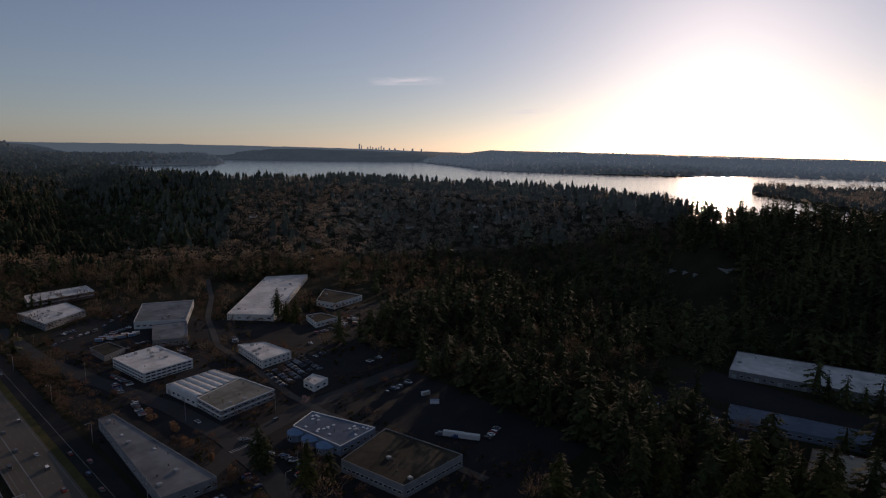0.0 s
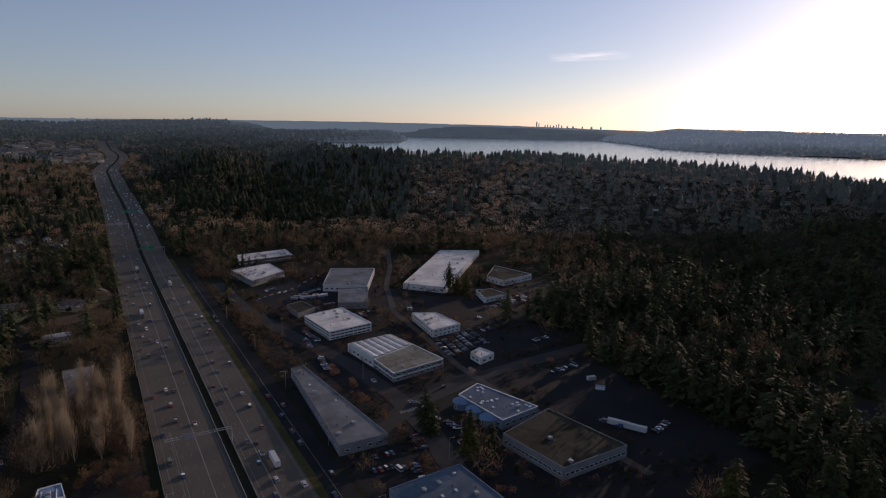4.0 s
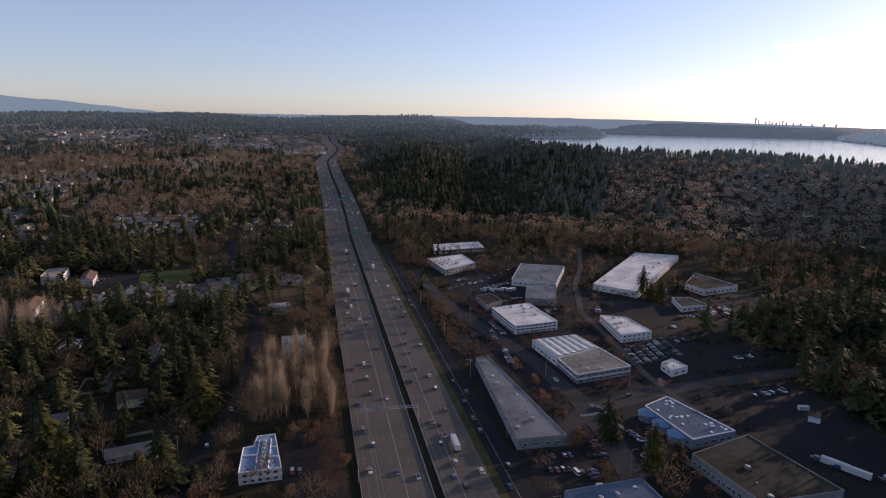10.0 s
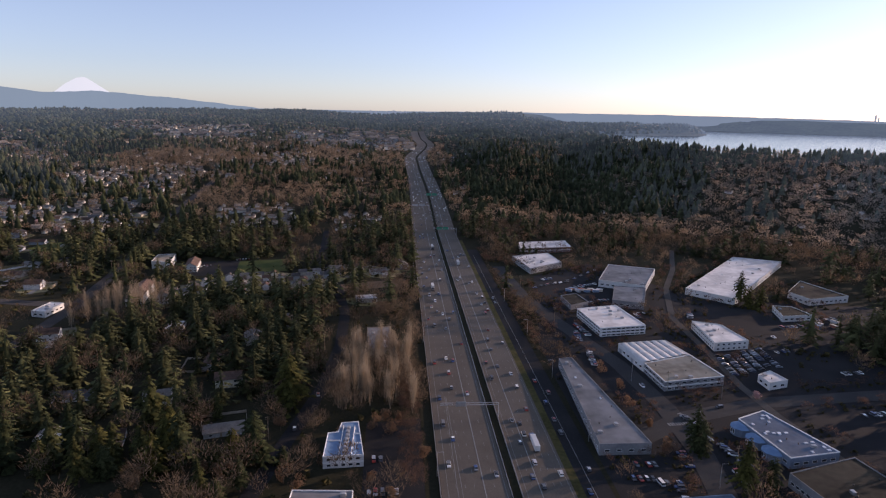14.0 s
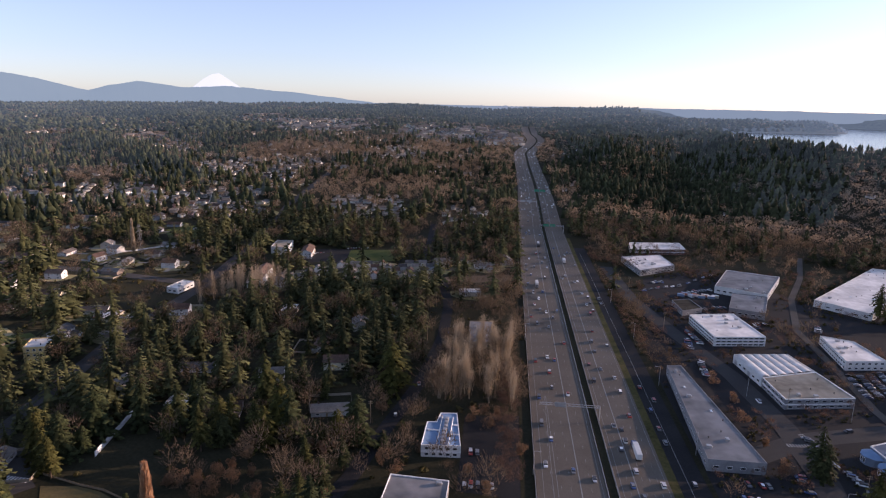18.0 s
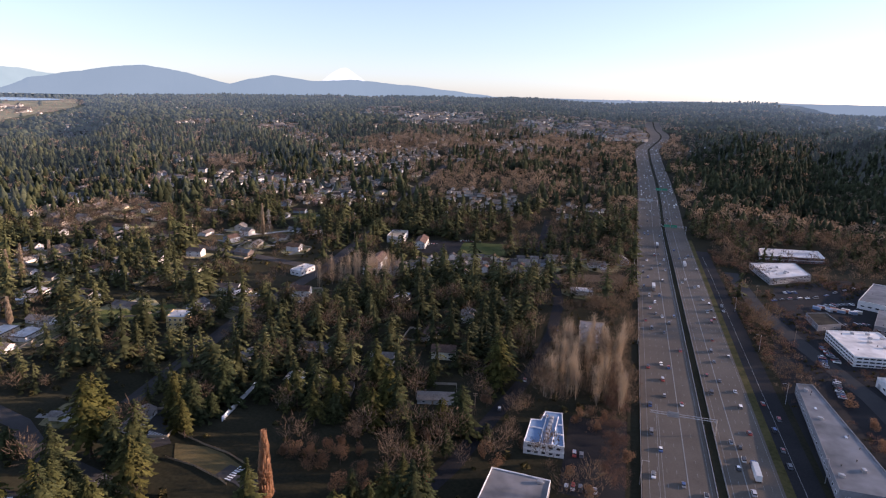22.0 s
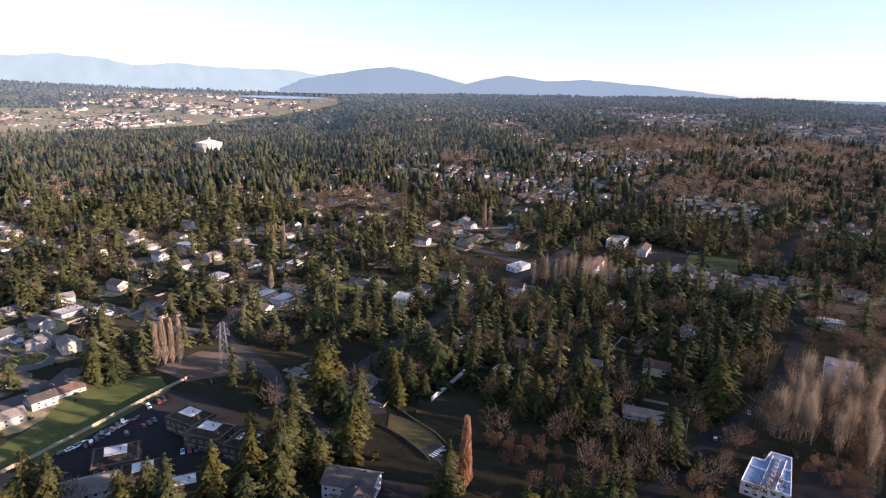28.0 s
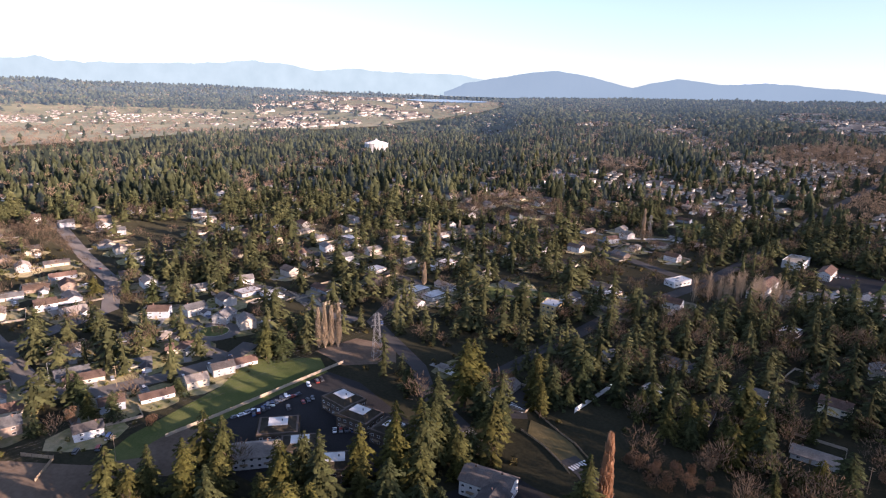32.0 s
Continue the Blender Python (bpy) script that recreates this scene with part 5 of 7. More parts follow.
# the valley town and the hillside estates beyond the woods
vr = random.Random(21)
for _ in range(3800):
    a, r = vr.uniform(47, 89), vr.uniform(2300, 4400)
    if r < valley_edge(a) + 250 or (a < 56 and r > 3600) or noise.noise((a * 0.3, r * 0.003, 0)) < -0.05:
        continue
    town = a < 68
    if town or (2650 < r < 3300):
        STUFF_HOUSES.append((-math.sin(radians(a)) * r, math.cos(radians(a)) * r, vr.uniform(0, 180), vr.choice((1.0, 1.2, 1.5, 2.6) if town else (0.9, 1.1, 1.3))))
for sx, sy, w in TOWNS:
    d = math.hypot(sx, sy)
    done = []
    for _ in range(int(w * 3.2)):
        u, v = vr.uniform(-1.7, 1.7) * w, vr.uniform(-1, 1) * w
        x, y = sx + (u * sx + v * sy) / d, sy + (u * sy - v * sx) / d
        if all(abs(x - p) + abs(y - q) > 20 for p, q in done) and math.hypot(x, y) > 840:
            done.append((x, y))
            STUFF_HOUSES.append((x, y, vr.choice((10, 100)) + vr.uniform(-8, 8), vr.uniform(0.75, 1.0) if d < 2000 else vr.choice((0.9, 1.2, 1.6, 2.6))))
for _ in range(260):
    a, r = vr.uniform(-62, -3), vr.uniform(890, 2600)
    if r < float(table(SHORE, a)) - 60 and noise.noise((a * 0.12, r * 0.003, 5)) > 0.02:
        STUFF_HOUSES.append((-math.sin(radians(a)) * r, math.cos(radians(a)) * r, vr.uniform(0, 180), vr.uniform(0.75, 1.0)))
far_houses()


def yards():
    """Lawns and driveways round the houses, joined, each a thin uneven plate on the ground."""
    rng = random.Random(77)
    lv, lf, dv, df = [], [], [], []
    for x, y, t in YARDS:
        if -170 < x / K < -40 and 100 < y / K < 345:
            continue
        n, k, dz = 9, len(lv), rng.uniform(0.03, 0.14)
        rad = rng.uniform(15, 24)
        for i in range(n):
            a = 2 * math.pi * i / n
            px, py = x + rad * rng.uniform(0.7, 1.15) * math.cos(a), y + rad * rng.uniform(0.7, 1.15) * math.sin(a)
            lv.append((px, py, gz(px, py) + dz))
        lf.append(tuple(range(k, k + n)))
        c, s = math.cos(radians(t)), math.sin(radians(t))
        k = len(dv)
        for u, w in ((-2.2, -20), (2.2, -20), (2.2, -5), (-2.2, -5)):
            px, py = x + (3.5 + u) * c - w * s, y + (3.5 + u) * s + w * c
            dv.append((px, py, gz(px, py) + 0.17))
        df.append((k, k + 1, k + 2, k + 3))
    fv, ff = [], []
    for x, y, t in YARDS:
        if math.hypot(x, y) > 800 or rng.random() < 0.5:
            continue
        c, s = math.cos(radians(t)), math.sin(radians(t))
        w, d = rng.uniform(11, 15), rng.uniform(15, 21)
        for u0, w0, u1, w1 in ((-w, 3, -w, d), (-w, d, w, d), (w, 3, w, d)):
            k, ln = len(fv), math.hypot(u1 - u0, w1 - w0)
            nx, ny = (w1 - w0) / ln * 0.06, -(u1 - u0) / ln * 0.06
            for z in (0.0, 1.5):
                for u, q, sg in ((u0, w0, 1), (u1, w1, 1), (u1, w1, -1), (u0, w0, -1)):
                    u, q = u + sg * nx, q + sg * ny
                    px, py = x + u * c - q * s, y + u * s + q * c
                    fv.append((px, py, gz(px, py) + z))
            ff += [(k, k + 1, k + 5, k + 4), (k + 1, k + 2, k + 6, k + 5), (k + 2, k + 3, k + 7, k + 6), (k + 3, k, k + 4, k + 7), (k + 4, k + 5, k + 6, k + 7)]
    tagged(new("garden_fences", mesh_of("garden_fences", fv, ff, M["fence"])), "board fences round the back gardens", "fences", kind="stuff")
    tagged(new("lawns", mesh_of("lawns", lv, lf, M["yard"])), "patchy green and tan lawns round the houses", "lawns", kind="stuff")
    tagged(new("driveways", mesh_of("driveways", dv, df, M["pave"])), "pale concrete driveways of the houses", "driveways", kind="stuff")


yards()

# ---- apartment courts ----
def apartment(x, y, turn, w, d, h, label, flat=True):
    """A shingled apartment house: skirt roof round a flat white top, balconies, chimneys."""
    x, y, w, d, h = x * K, y * K, w * K, d * K, h * 1.2
    ob = thing("apartment_house", label, "apartments", pose(x, y, gz(x, y), 0, 0, turn), group="apartment houses")
    part("body", box_mesh("body", -w / 2, -d / 2, -0.3, w / 2, d / 2, h, M["wallbrown"] if flat else M["wallwhite"]), ob)
    if flat:
        bm = bmesh.new()
        lo = [bm.verts.new((sx * (w / 2 + 0.8), sy * (d / 2 + 0.8), h - 0.8)) for sx, sy in ((-1, -1), (1, -1), (1, 1), (-1, 1))]
        hi = [bm.verts.new((sx * w * 0.24, sy * d * 0.24, h + 1.7)) for sx, sy in ((-1, -1), (1, -1), (1, 1), (-1, 1))]
        for i in range(4):
            bm.faces.new((lo[i], lo[(i + 1) % 4], hi[(i + 1) % 4], hi[i]))
        bm.faces.new(lo[::-1])
        part("skirt_roof", bm_mesh("skirt_roof", bm, M["roofbrown"]), ob, "brown shingled skirt roof")
        bm = bmesh.new()
        add_box(bm, -w * 0.24, -d * 0.24, h + 1.2, w * 0.24, d * 0.24, h + 1.8)
        part("roof", bm_mesh("roof", bm, M["roofwhite"]), ob, "flat white roof membrane")
        part("vent", unit_mesh("vent"), ob, m=pose(w * 0.1, 0, h + 1.8))
    else:
        part("roof", gable_roof("roof", w, d, h, d * 0.24, 0.7, M["shingle"]), ob)
        part("gable_body", gable_body("gable_body", w - 0.02, d - 0.02, h - 0.05, d * 0.24, M["wallwhite"]), ob)
        for k in (-0.3, 0.25):
            part("chimney", CHIMNEY, ob, m=pose(w * k, 1.0, h + d * 0.24 - 1.2))
    for s in range(2):
        for side, ln, off, t in ((0, w, -d / 2, 0), (1, w, d / 2, 180), (2, d, w / 2, 90), (3, d, -w / 2, -90)):
            n = int(ln / 3.2)
            for k in range(n):
                u = -ln / 2 + ln * (k + 0.5) / n
                p = (u, off) if side < 2 else (off, u)
                add_window(ob, 1.5, 1.3, pose(p[0], p[1], 1.1 + 3.1 * s, 0, 0, t))
    for k in (-0.25, 0.25):
        bm = bmesh.new()
        add_box(bm, -1.6, -1.5, 0, 1.6, -0.02, 0.15)
        add_box(bm, -1.6, -1.5, 0.15, 1.6, -1.42, 1.1)
        bal = part("balcony", bm_mesh("balcony", bm, M["wood"]), ob, m=pose(w * k, -d / 2, 2.7))
    AREAS.append((x, y, max(w, d) * 0.62))
    return ob


for x, y, t, w, d in ((-181, 102, 10, 13, 10), (-177, 75, 62, 13, 11), (-163, 76, 62, 12, 10), (-148, 80, 60, 13, 10), (-168, 101, 20, 13, 10), (-153, 105, 20, 13, 10)):
    apartment(x, y, t, w, d, 6.2, "brown shingled apartment house with a flat white roof")
apartment(-169, 64, 65, 14, 9, 5.0, "white gabled apartment house with a grey roof", False)
apartment(-114, 112, 25, 15, 9, 6.0, "white apartment house with chimneys and grey gables", False)
apartment(-106, 105, 115, 12, 8, 6.0, "white apartment house with chimneys and grey gables", False)
apartment(-158, 378, 99, 38, 8, 6.4, "long white gabled apartment row", False)
apartment(-150, 452, 100, 22, 8, 5.5, "white hall annex with a brown gable roof", False)
apartment(-140, 372, 95, 14, 9, 6.4, "pale three-gabled apartment house beside a grove", False)

# ---- trees ----
def fir_crown(rng, whorls, per, height, radius, start=0.12, curve=0.6, sprays=(0.4, 0.58, 0.76, 0.93), big=1.0):
    """A near conifer's crown: a slim dark core and uneven boughs with gaps between them, each of small ragged sprays."""
    v, f = [], []
    core = 6
    for i in range(core):
        a = 2 * math.pi * i / core
        rr = radius * 0.36 * rng.uniform(0.8, 1.2)
        v.append((rr * math.cos(a), rr * math.sin(a), height * start * rng.uniform(0.9, 1.4)))
    v.append((0, 0, height * 0.9))
    f += [(i, (i + 1) % core, core) for i in range(core)]
    ph, amp, lean = rng.uniform(0, 6.28), rng.uniform(0.15, 0.35), rng.uniform(0, 6.28)
    for wv in range(whorls * per):
        t = (wv + rng.uniform(-0.5, 0.5) * per) / (whorls * per)
        t = min(0.985, max(0.0, t))
        z = height * (start + (1 - start) * t)
        ln = radius * max(0.03, 1 - t) ** curve * (0.75 if t < 0.08 else 1.0)
        a = wv * 2.399 + rng.uniform(-0.5, 0.5)
        l2 = ln * rng.choice((0.5, 0.7, 0.85, 0.95, 1.05, 1.2)) * (1 + amp * math.sin(a * 2 + ph + 5 * t) + 0.2 * math.sin(3 * a + 17 * t + lean))
        c, s = math.cos(a), math.sin(a)
        droop, wd = rng.uniform(0.15, 0.75), big * max(0.3, min(1.5, l2 * rng.uniform(0.16, 0.28)))
        for q in sprays:
            r1 = l2 * q
            w2 = wd * (1.4 - 0.75 * q) * rng.uniform(0.6, 1.35)
            side, zq = rng.uniform(-0.3, 0.3) * wd, z - droop * l2 * q * q + rng.uniform(-0.08, 0.08) * l2
            px, py = r1 * c - side * s, r1 * s + side * c
            hang = rng.uniform(0.5, 1.3) * wd
            k = len(v)
            v += [(px - 0.8 * wd * c, py - 0.8 * wd * s, zq + 0.35 * wd), (px - w2 * s, py + w2 * c, zq - hang * rng.uniform(0.3, 1)), (px + 0.8 * wd * c, py + 0.8 * wd * s, zq - 0.5 * hang), (px + w2 * s, py - w2 * c, zq - hang * rng.uniform(0.3, 1))]
            f += [(k, k + 1, k + 2), (k, k + 2, k + 3)]
    return np.array(v), np.array(f)


def skirts(rng, layers, sides):
    """A far conifer of jagged stacked skirts, 1 high and about 0.4 across."""
    v, f = [], []
    for q in range(layers):
        z0, z1 = 0.08 + 0.84 * q / layers, min(1.0, 0.08 + 0.84 * (q + 1.7) / layers)
        rr = 0.28 * (1 - q / (layers + 0.6)) ** rng.uniform(0.55, 0.95) * rng.uniform(0.85, 1.15)
        k = len(v)
        for i in range(sides):
            a = 2 * math.pi * (i + rng.uniform(-0.2, 0.2)) / sides
            m = rr * (1.2 if i % 2 else 0.75) * rng.uniform(0.85, 1.15)
            v.append((m * math.cos(a), m * math.sin(a), z0 + rng.uniform(-0.03, 0.03)))
        v.append((0, 0, z1))
        f += [(k + i, k + (i + 1) % sides, k + sides) for i in range(sides)]
    return np.array(v), np.array(f)


def bare_crown(rng, n, height, spread, upright=0.6, width=0.05, simple=False):
    """Bare limbs and twigs: thin blades that branch up and out from a short stem."""
    v, f = [], []
    for i in range(n):
        z0 = height * rng.uniform(0.04, 0.74)
        a = rng.uniform(0, 6.283)
        c, s = math.cos(a), math.sin(a)
        x0 = spread * 0.45 * rng.random() ** 1.3 * (1.05 - z0 / height)
        ln = (height - z0) * rng.uniform(0.35, 0.95) * 0.9
        el = rng.uniform(upright, 1.35)
        dx, dz = math.cos(el) * ln * spread / height * 2.0, math.sin(el) * ln
        b = a + rng.uniform(-0.7, 0.7)
        tip = np.array((x0 * c + dx * math.cos(b), x0 * s + dx * math.sin(b), min(height, z0 + dz)))
        base = np.array((x0 * c, x0 * s, z0))
        w = width * rng.uniform(0.6, 1.6)
        t = rng.uniform(0, 6.283)
        off = np.array((math.cos(t), math.sin(t), 0)) * w
        mid = base * 0.45 + tip * 0.55 + np.array((rng.uniform(-1, 1), rng.uniform(-1, 1), 0)) * ln * 0.08
        k = len(v)
        if simple:
            v += [base - off, base + off, tip]
            f.append((k, k + 1, k + 2))
            continue
        v += [base - off, base + off, mid + off * 0.9, mid - off * 0.9, tip]
        f += [(k, k + 1, k + 2), (k, k + 2, k + 3), (k + 3, k + 2, k + 4)]
    return np.array(v), np.array(f)


def round_crown(rng, n, height, spread, width=0.05, simple=True):
    """The rounded crown of a bare broadleaf tree: a haze of short, fine twigs that point up and out of a few lobes."""
    v, f = [], []
    lobes = [(rng.uniform(-0.5, 0.5) * spread, rng.uniform(-0.5, 0.5) * spread, height * rng.uniform(0.45, 0.78), rng.uniform(0.4, 0.7)) for _ in range(6)]
    for _ in range(n):
        lx, ly, lz, lr = rng.choice(lobes)
        d = Vector((rng.gauss(0, 1), rng.gauss(0, 1), rng.gauss(0.15, 0.8))).normalized()
        q = lr * rng.uniform(0.15, 1.0) ** 0.6
        base = np.array((lx + d.x * spread * q, ly + d.y * spread * q, min(height * 0.93, max(height * 0.16, lz + d.z * height * 0.42 * q))))
        ln = height * rng.uniform(0.06, 0.17)
        tip = base + np.array((d.x * 0.7 + rng.uniform(-0.4, 0.4), d.y * 0.7 + rng.uniform(-0.4, 0.4), 0.75 + rng.uniform(-0.5, 0.4))) * ln
        t = rng.uniform(0, 6.283)
        off = np.array((math.cos(t), math.sin(t), rng.uniform(-0.4, 0.4))) * width * rng.uniform(0.6, 1.4)
        k = len(v)
        v += [base - off, base + off, tip]
        f.append((k, k + 1, k + 2))
    return np.array(v), np.array(f)


def leaf_crown(rng, n, height, spread, z_low=0.3, size=0.5):
    """An uneven crown of many small leaf clumps with gaps."""
    v, f = [], []
    lobes = [(rng.uniform(-0.5, 0.5) * spread, rng.uniform(-0.5, 0.5) * spread, height * rng.uniform(z_low + 0.1, 0.82), rng.uniform(0.35, 0.6) * spread) for _ in range(7)]
    for _ in range(n):
        lx, ly, lz, lr = rng.choice(lobes)
        d = Vector((rng.gauss(0, 1), rng.gauss(0, 1), rng.gauss(0, 0.9))).normalized() * lr * rng.uniform(0.6, 1.05)
        c = np.array((lx + d.x, ly + d.y, min(height, lz + d.z)))
        p = np.array([[rng.uniform(-1, 1) for _ in range(3)] for _ in range(4)]) * size * rng.uniform(0.6, 1.3)
        k = len(v)
        v += list(c + p)
        f += [(k, k + 1, k + 2), (k, k + 2, k + 3)]
    return np.array(v), np.array(f)


def trunk_mesh(h, r, material, limbs=0, rng=None, sides=7, spread=2.0):
    bm = bmesh.new()
    bmesh.ops.create_cone(bm, cap_ends=True, segments=sides, radius1=r * 1.25, radius2=r * 0.3, depth=h, matrix=pose(0, 0, h / 2 - 0.2))
    for i in range(limbs):
        z, a, ln = h * rng.uniform(0.3, 0.8), rng.uniform(0, 360), spread * rng.uniform(0.7, 1.2)
        bmesh.ops.create_cone(bm, cap_ends=False, segments=4, radius1=r * 0.42, radius2=r * 0.08, depth=ln, matrix=pose(0, 0, z, 0, 0, a) @ pose(0, 0, 0, 0, rng.uniform(25, 55), 0) @ Matrix.Translation((0, 0, ln / 2)))
    return bm_mesh("trunk", bm, material)


# where trees may stand: a raster of free cells, 3 m wide
CELL, HALF = 4.0, 2900.0
NC = int(2 * HALF / CELL)
blocked = np.zeros((NC, NC), bool)
for ax, ay, ar in AREAS:
    i0, j0, k = int((ax + HALF) / CELL), int((ay + HALF) / CELL), int(ar / CELL) + 1
    for i in range(max(0, i0 - k), min(NC, i0 + k + 1)):
        for j in range(max(0, j0 - k), min(NC, j0 + k + 1)):
            if ((i + 0.5) * CELL - HALF - ax) ** 2 + ((j + 0.5) * CELL - HALF - ay) ** 2 < ar * ar:
                blocked[i, j] = True


def free(x, y):
    i, j = ((x + HALF) / CELL).astype(int), ((y + HALF) / CELL).astype(int)
    ok = (i >= 0) & (i < NC) & (j >= 0) & (j < NC)
    out = np.ones(len(x), bool)
    out[ok] = ~blocked[i[ok], j[ok]]
    return out


def wavy(x, y, s, p):
    """Smooth noise between -1 and 1 out of a few sines."""
    return (np.sin(x / s + p) * np.sin(y / s * 1.1 + 2 * p) + np.sin((x + y) / s * 0.63 + 3 * p) * 0.7 + np.sin((x - 0.6 * y) / s * 1.7 + p) * 0.5) / 2.0


def in_box(x, y, x0, x1, y0, y1):
    return (x > x0) & (x < x1) & (y > y0) & (y < y1)


def in_shade(x, y):
    """The tall, close stands that shade the big yards (site plan units)."""
    return in_box(x, y, 203, 262, 60, 240) | in_box(x, y, 225, 330, 228, 312) | in_box(x, y, 282, 312, 110, 250)


def among(x, y, spots, ragged):
    """Whether places lie in one of the spots, which stretch away from the hilltop; ragged breaks their outlines."""
    out = np.zeros(np.shape(x), bool)
    for sx, sy, w in spots:
        d = math.hypot(sx, sy)
        du, dv = ((x - sx) * sx + (y - sy) * sy) / d, ((x - sx) * sy - (y - sy) * sx) / d
        out |= (du / (1.7 * w + 25)) ** 2 + (dv / (w + 8)) ** 2 < 1 + 0.5 * ragged
    return out


def cover(x, y):
    """Chance of a conifer and of a bare tree at a place."""
    real_r, gx, gy = np.hypot(x, y), x, y
    x, y = x / K, y / K
    r, a = np.hypot(x, y), azimuth(x, y)
    n1, n2, n3 = wavy(x, y, 45, 1.0), wavy(x, y, 120, 4.0), wavy(x, y, 28, 2.2)
    con = 0.34 + 0.5 * n1 + 0.36 * n3 + 0.08 * ss(480, 700, r)
    bare = 0.24 - 0.2 * n1 + 0.12 * n2
    right = a < -4
    hill = right & (r > 540) & (a > -52)
    pines = (r > 700) & (a > -27)
    con = np.where(hill, np.where(pines, 0.82, 0.13 + 0.17 * n1), con)
    bare = np.where(hill, np.where(pines, 0.10, 0.65), bare)
    wood = right & (a <= -46) & (r > 250)
    leafless = ss(480, 600, r) * (1 - ss(850, 1000, r))
    con = np.where(wood, 0.66 - 0.52 * leafless, con)
    bare = np.where(wood, 0.14 + 0.5 * leafless, bare)
    shore = right & (real_r > table(SHORE, a) - 150)
    con = np.where(shore, 0.85, con)
    park = (in_box(x, y, 66, 208, 110, 490) | in_box(x, y, 200, 300, 310, 490)) & (r < 545)
    con = np.where(park, 0.012, con)
    con = np.where(in_shade(x, y), 0.62 + 0.3 * n3, con)
    shaded = in_shade(x, y)
    bare = np.where(park, 0.2 + 0.1 * n3, bare)
    bare = np.where(shaded, 0.35, bare)
    dark = in_box(x, y, -150, -44, 110, 330)
    con = np.where(dark, 0.72 + 0.25 * n1 + 0.38 * n3, con)
    bare = np.where(dark, 0.24, bare)
    glade = in_box(x, y, -124, -60, 112, 182)
    con, bare = np.where(glade, 0.10, con), np.where(glade, 0.4, bare)
    stand = in_box(x, y, -162, -132, 92, 142) | in_box(x, y, -168, -126, 160, 206)
    con = np.where(stand, 0.85, con)
    bank = in_box(x, y, -34, 12, 160, 480) | in_box(x, y, 68, 86, 268, 520)
    con = np.where(bank, 0.06, con)
    bare = np.where(bank, 0.9, bare)
    fw = in_box(x, y, -14, 11, 460, 1700) | in_box(x, y, 56, 92, 520, 1700)
    con, bare = np.where(fw, 0.4, con), np.where(fw, 0.5, bare)
    suburb = (x < -175) & (y < 330) & (r < 640) & (a > 40)
    con, bare = np.where(suburb, 0.24 + 0.42 * n1 + 0.34 * n3, con), np.where(suburb, 0.14 - 0.08 * n1, bare)
    con = np.where((a > 30) & (r > 480), con + 0.14, con)
    forest = (a > 46) & (r > 560)
    con = np.where(forest, 0.46 + 0.3 * n1 + 0.2 * ss(640, 820, r), con)
    bare = np.where(forest, 0.10, bare)
    massif = (a > 20) & (real_r > 900) & (n2 > -0.35)
    con, bare = np.where(massif, 0.66 + 0.3 * n1 + 0.4 * n3, con), np.where(massif, 0.16, bare)
    plain = (a > -4) & (a <= 20) & (real_r > 900)
    con, bare = np.where(plain, 0.36 + 0.36 * n1 + 0.2 * n3, con), np.where(plain, 0.44 - 0.2 * n1, bare)
    ragged = n3 + 0.6 * n1
    town = among(gx, gy, TOWNS, ragged)
    con, bare = np.where(town, 0.10, con), np.where(town, 0.24, bare)
    grove = among(gx, gy, GROVES, ragged)
    con, bare = np.where(grove, 0.04, con), np.where(grove, 0.92, bare)
    rim = (real_r > 3000) & (a > -16)
    con, bare = np.where(rim, 0.75 + 0.5 * wavy(gx, gy, 170, 3.0), con), np.where(rim, 0.2, bare)
    beyond = (a <= -16) & (real_r > 2400)
    con, bare = np.where(beyond, 0.85 + 0.2 * wavy(gx, gy, 150, 1.0), con), np.where(beyond, 0.15, bare)
    brink = (a < -11) & (real_r > 4250)
    con, bare = np.where(brink, 0, con), np.where(brink, 0, bare)
    valley = (a > 46) & (real_r > valley_edge(a))
    hills = valley & (real_r > 3450 + 350 * wavy(gx, gy, 420, 2.0) + 1150 * (1 - ss(59, 68, a)))
    hills &= ~((a > 47) & (a < 56.5) & (real_r < 4700))
    open_water = (np.abs(a - 51.2) < 3.6) & (real_r > 3640) & (real_r < 4700)
    con = np.where(valley, np.where(hills, 0.78, 0.03), con)
    bare = np.where(valley, np.where(hills, 0.18, 0.10 + 0.45 * (wavy(gx, gy * 0.5, 70, 5.0) > 0.2)), bare)
    con, bare = np.where(open_water, 0, con), np.where(open_water, 0, bare)
    return np.clip(con, 0, 1), np.clip(bare, 0, 1)


def scatter(seed, r0, r1, step, a0=-90, a1=92):
    g = np.random.default_rng(seed)
    n = int(r1 / step) + 1
    ii, jj = np.meshgrid(np.arange(-n, n + 1), np.arange(-n // 8, n + 1), indexing="ij")
    x = (ii.ravel() + g.uniform(-0.48, 0.48, ii.size)) * step
    y = (jj.ravel() + g.uniform(-0.48, 0.48, jj.size)) * step
    r, a = np.hypot(x, y), azimuth(x, y)
    m = (r >= r0) & (r < r1) & (a > a0) & (a < a1) & (lake_depth(a, r) < 0.3)
    x, y = x[m], y[m]
    m = free(x, y)
    x, y = x[m], y[m]
    c, b = cover(x, y)
    u = g.random(len(x))
    con = u < c
    bar = (u >= c) & (u < np.minimum(1, c + b))
    return (x[con], y[con]), (x[bar], y[bar]), g


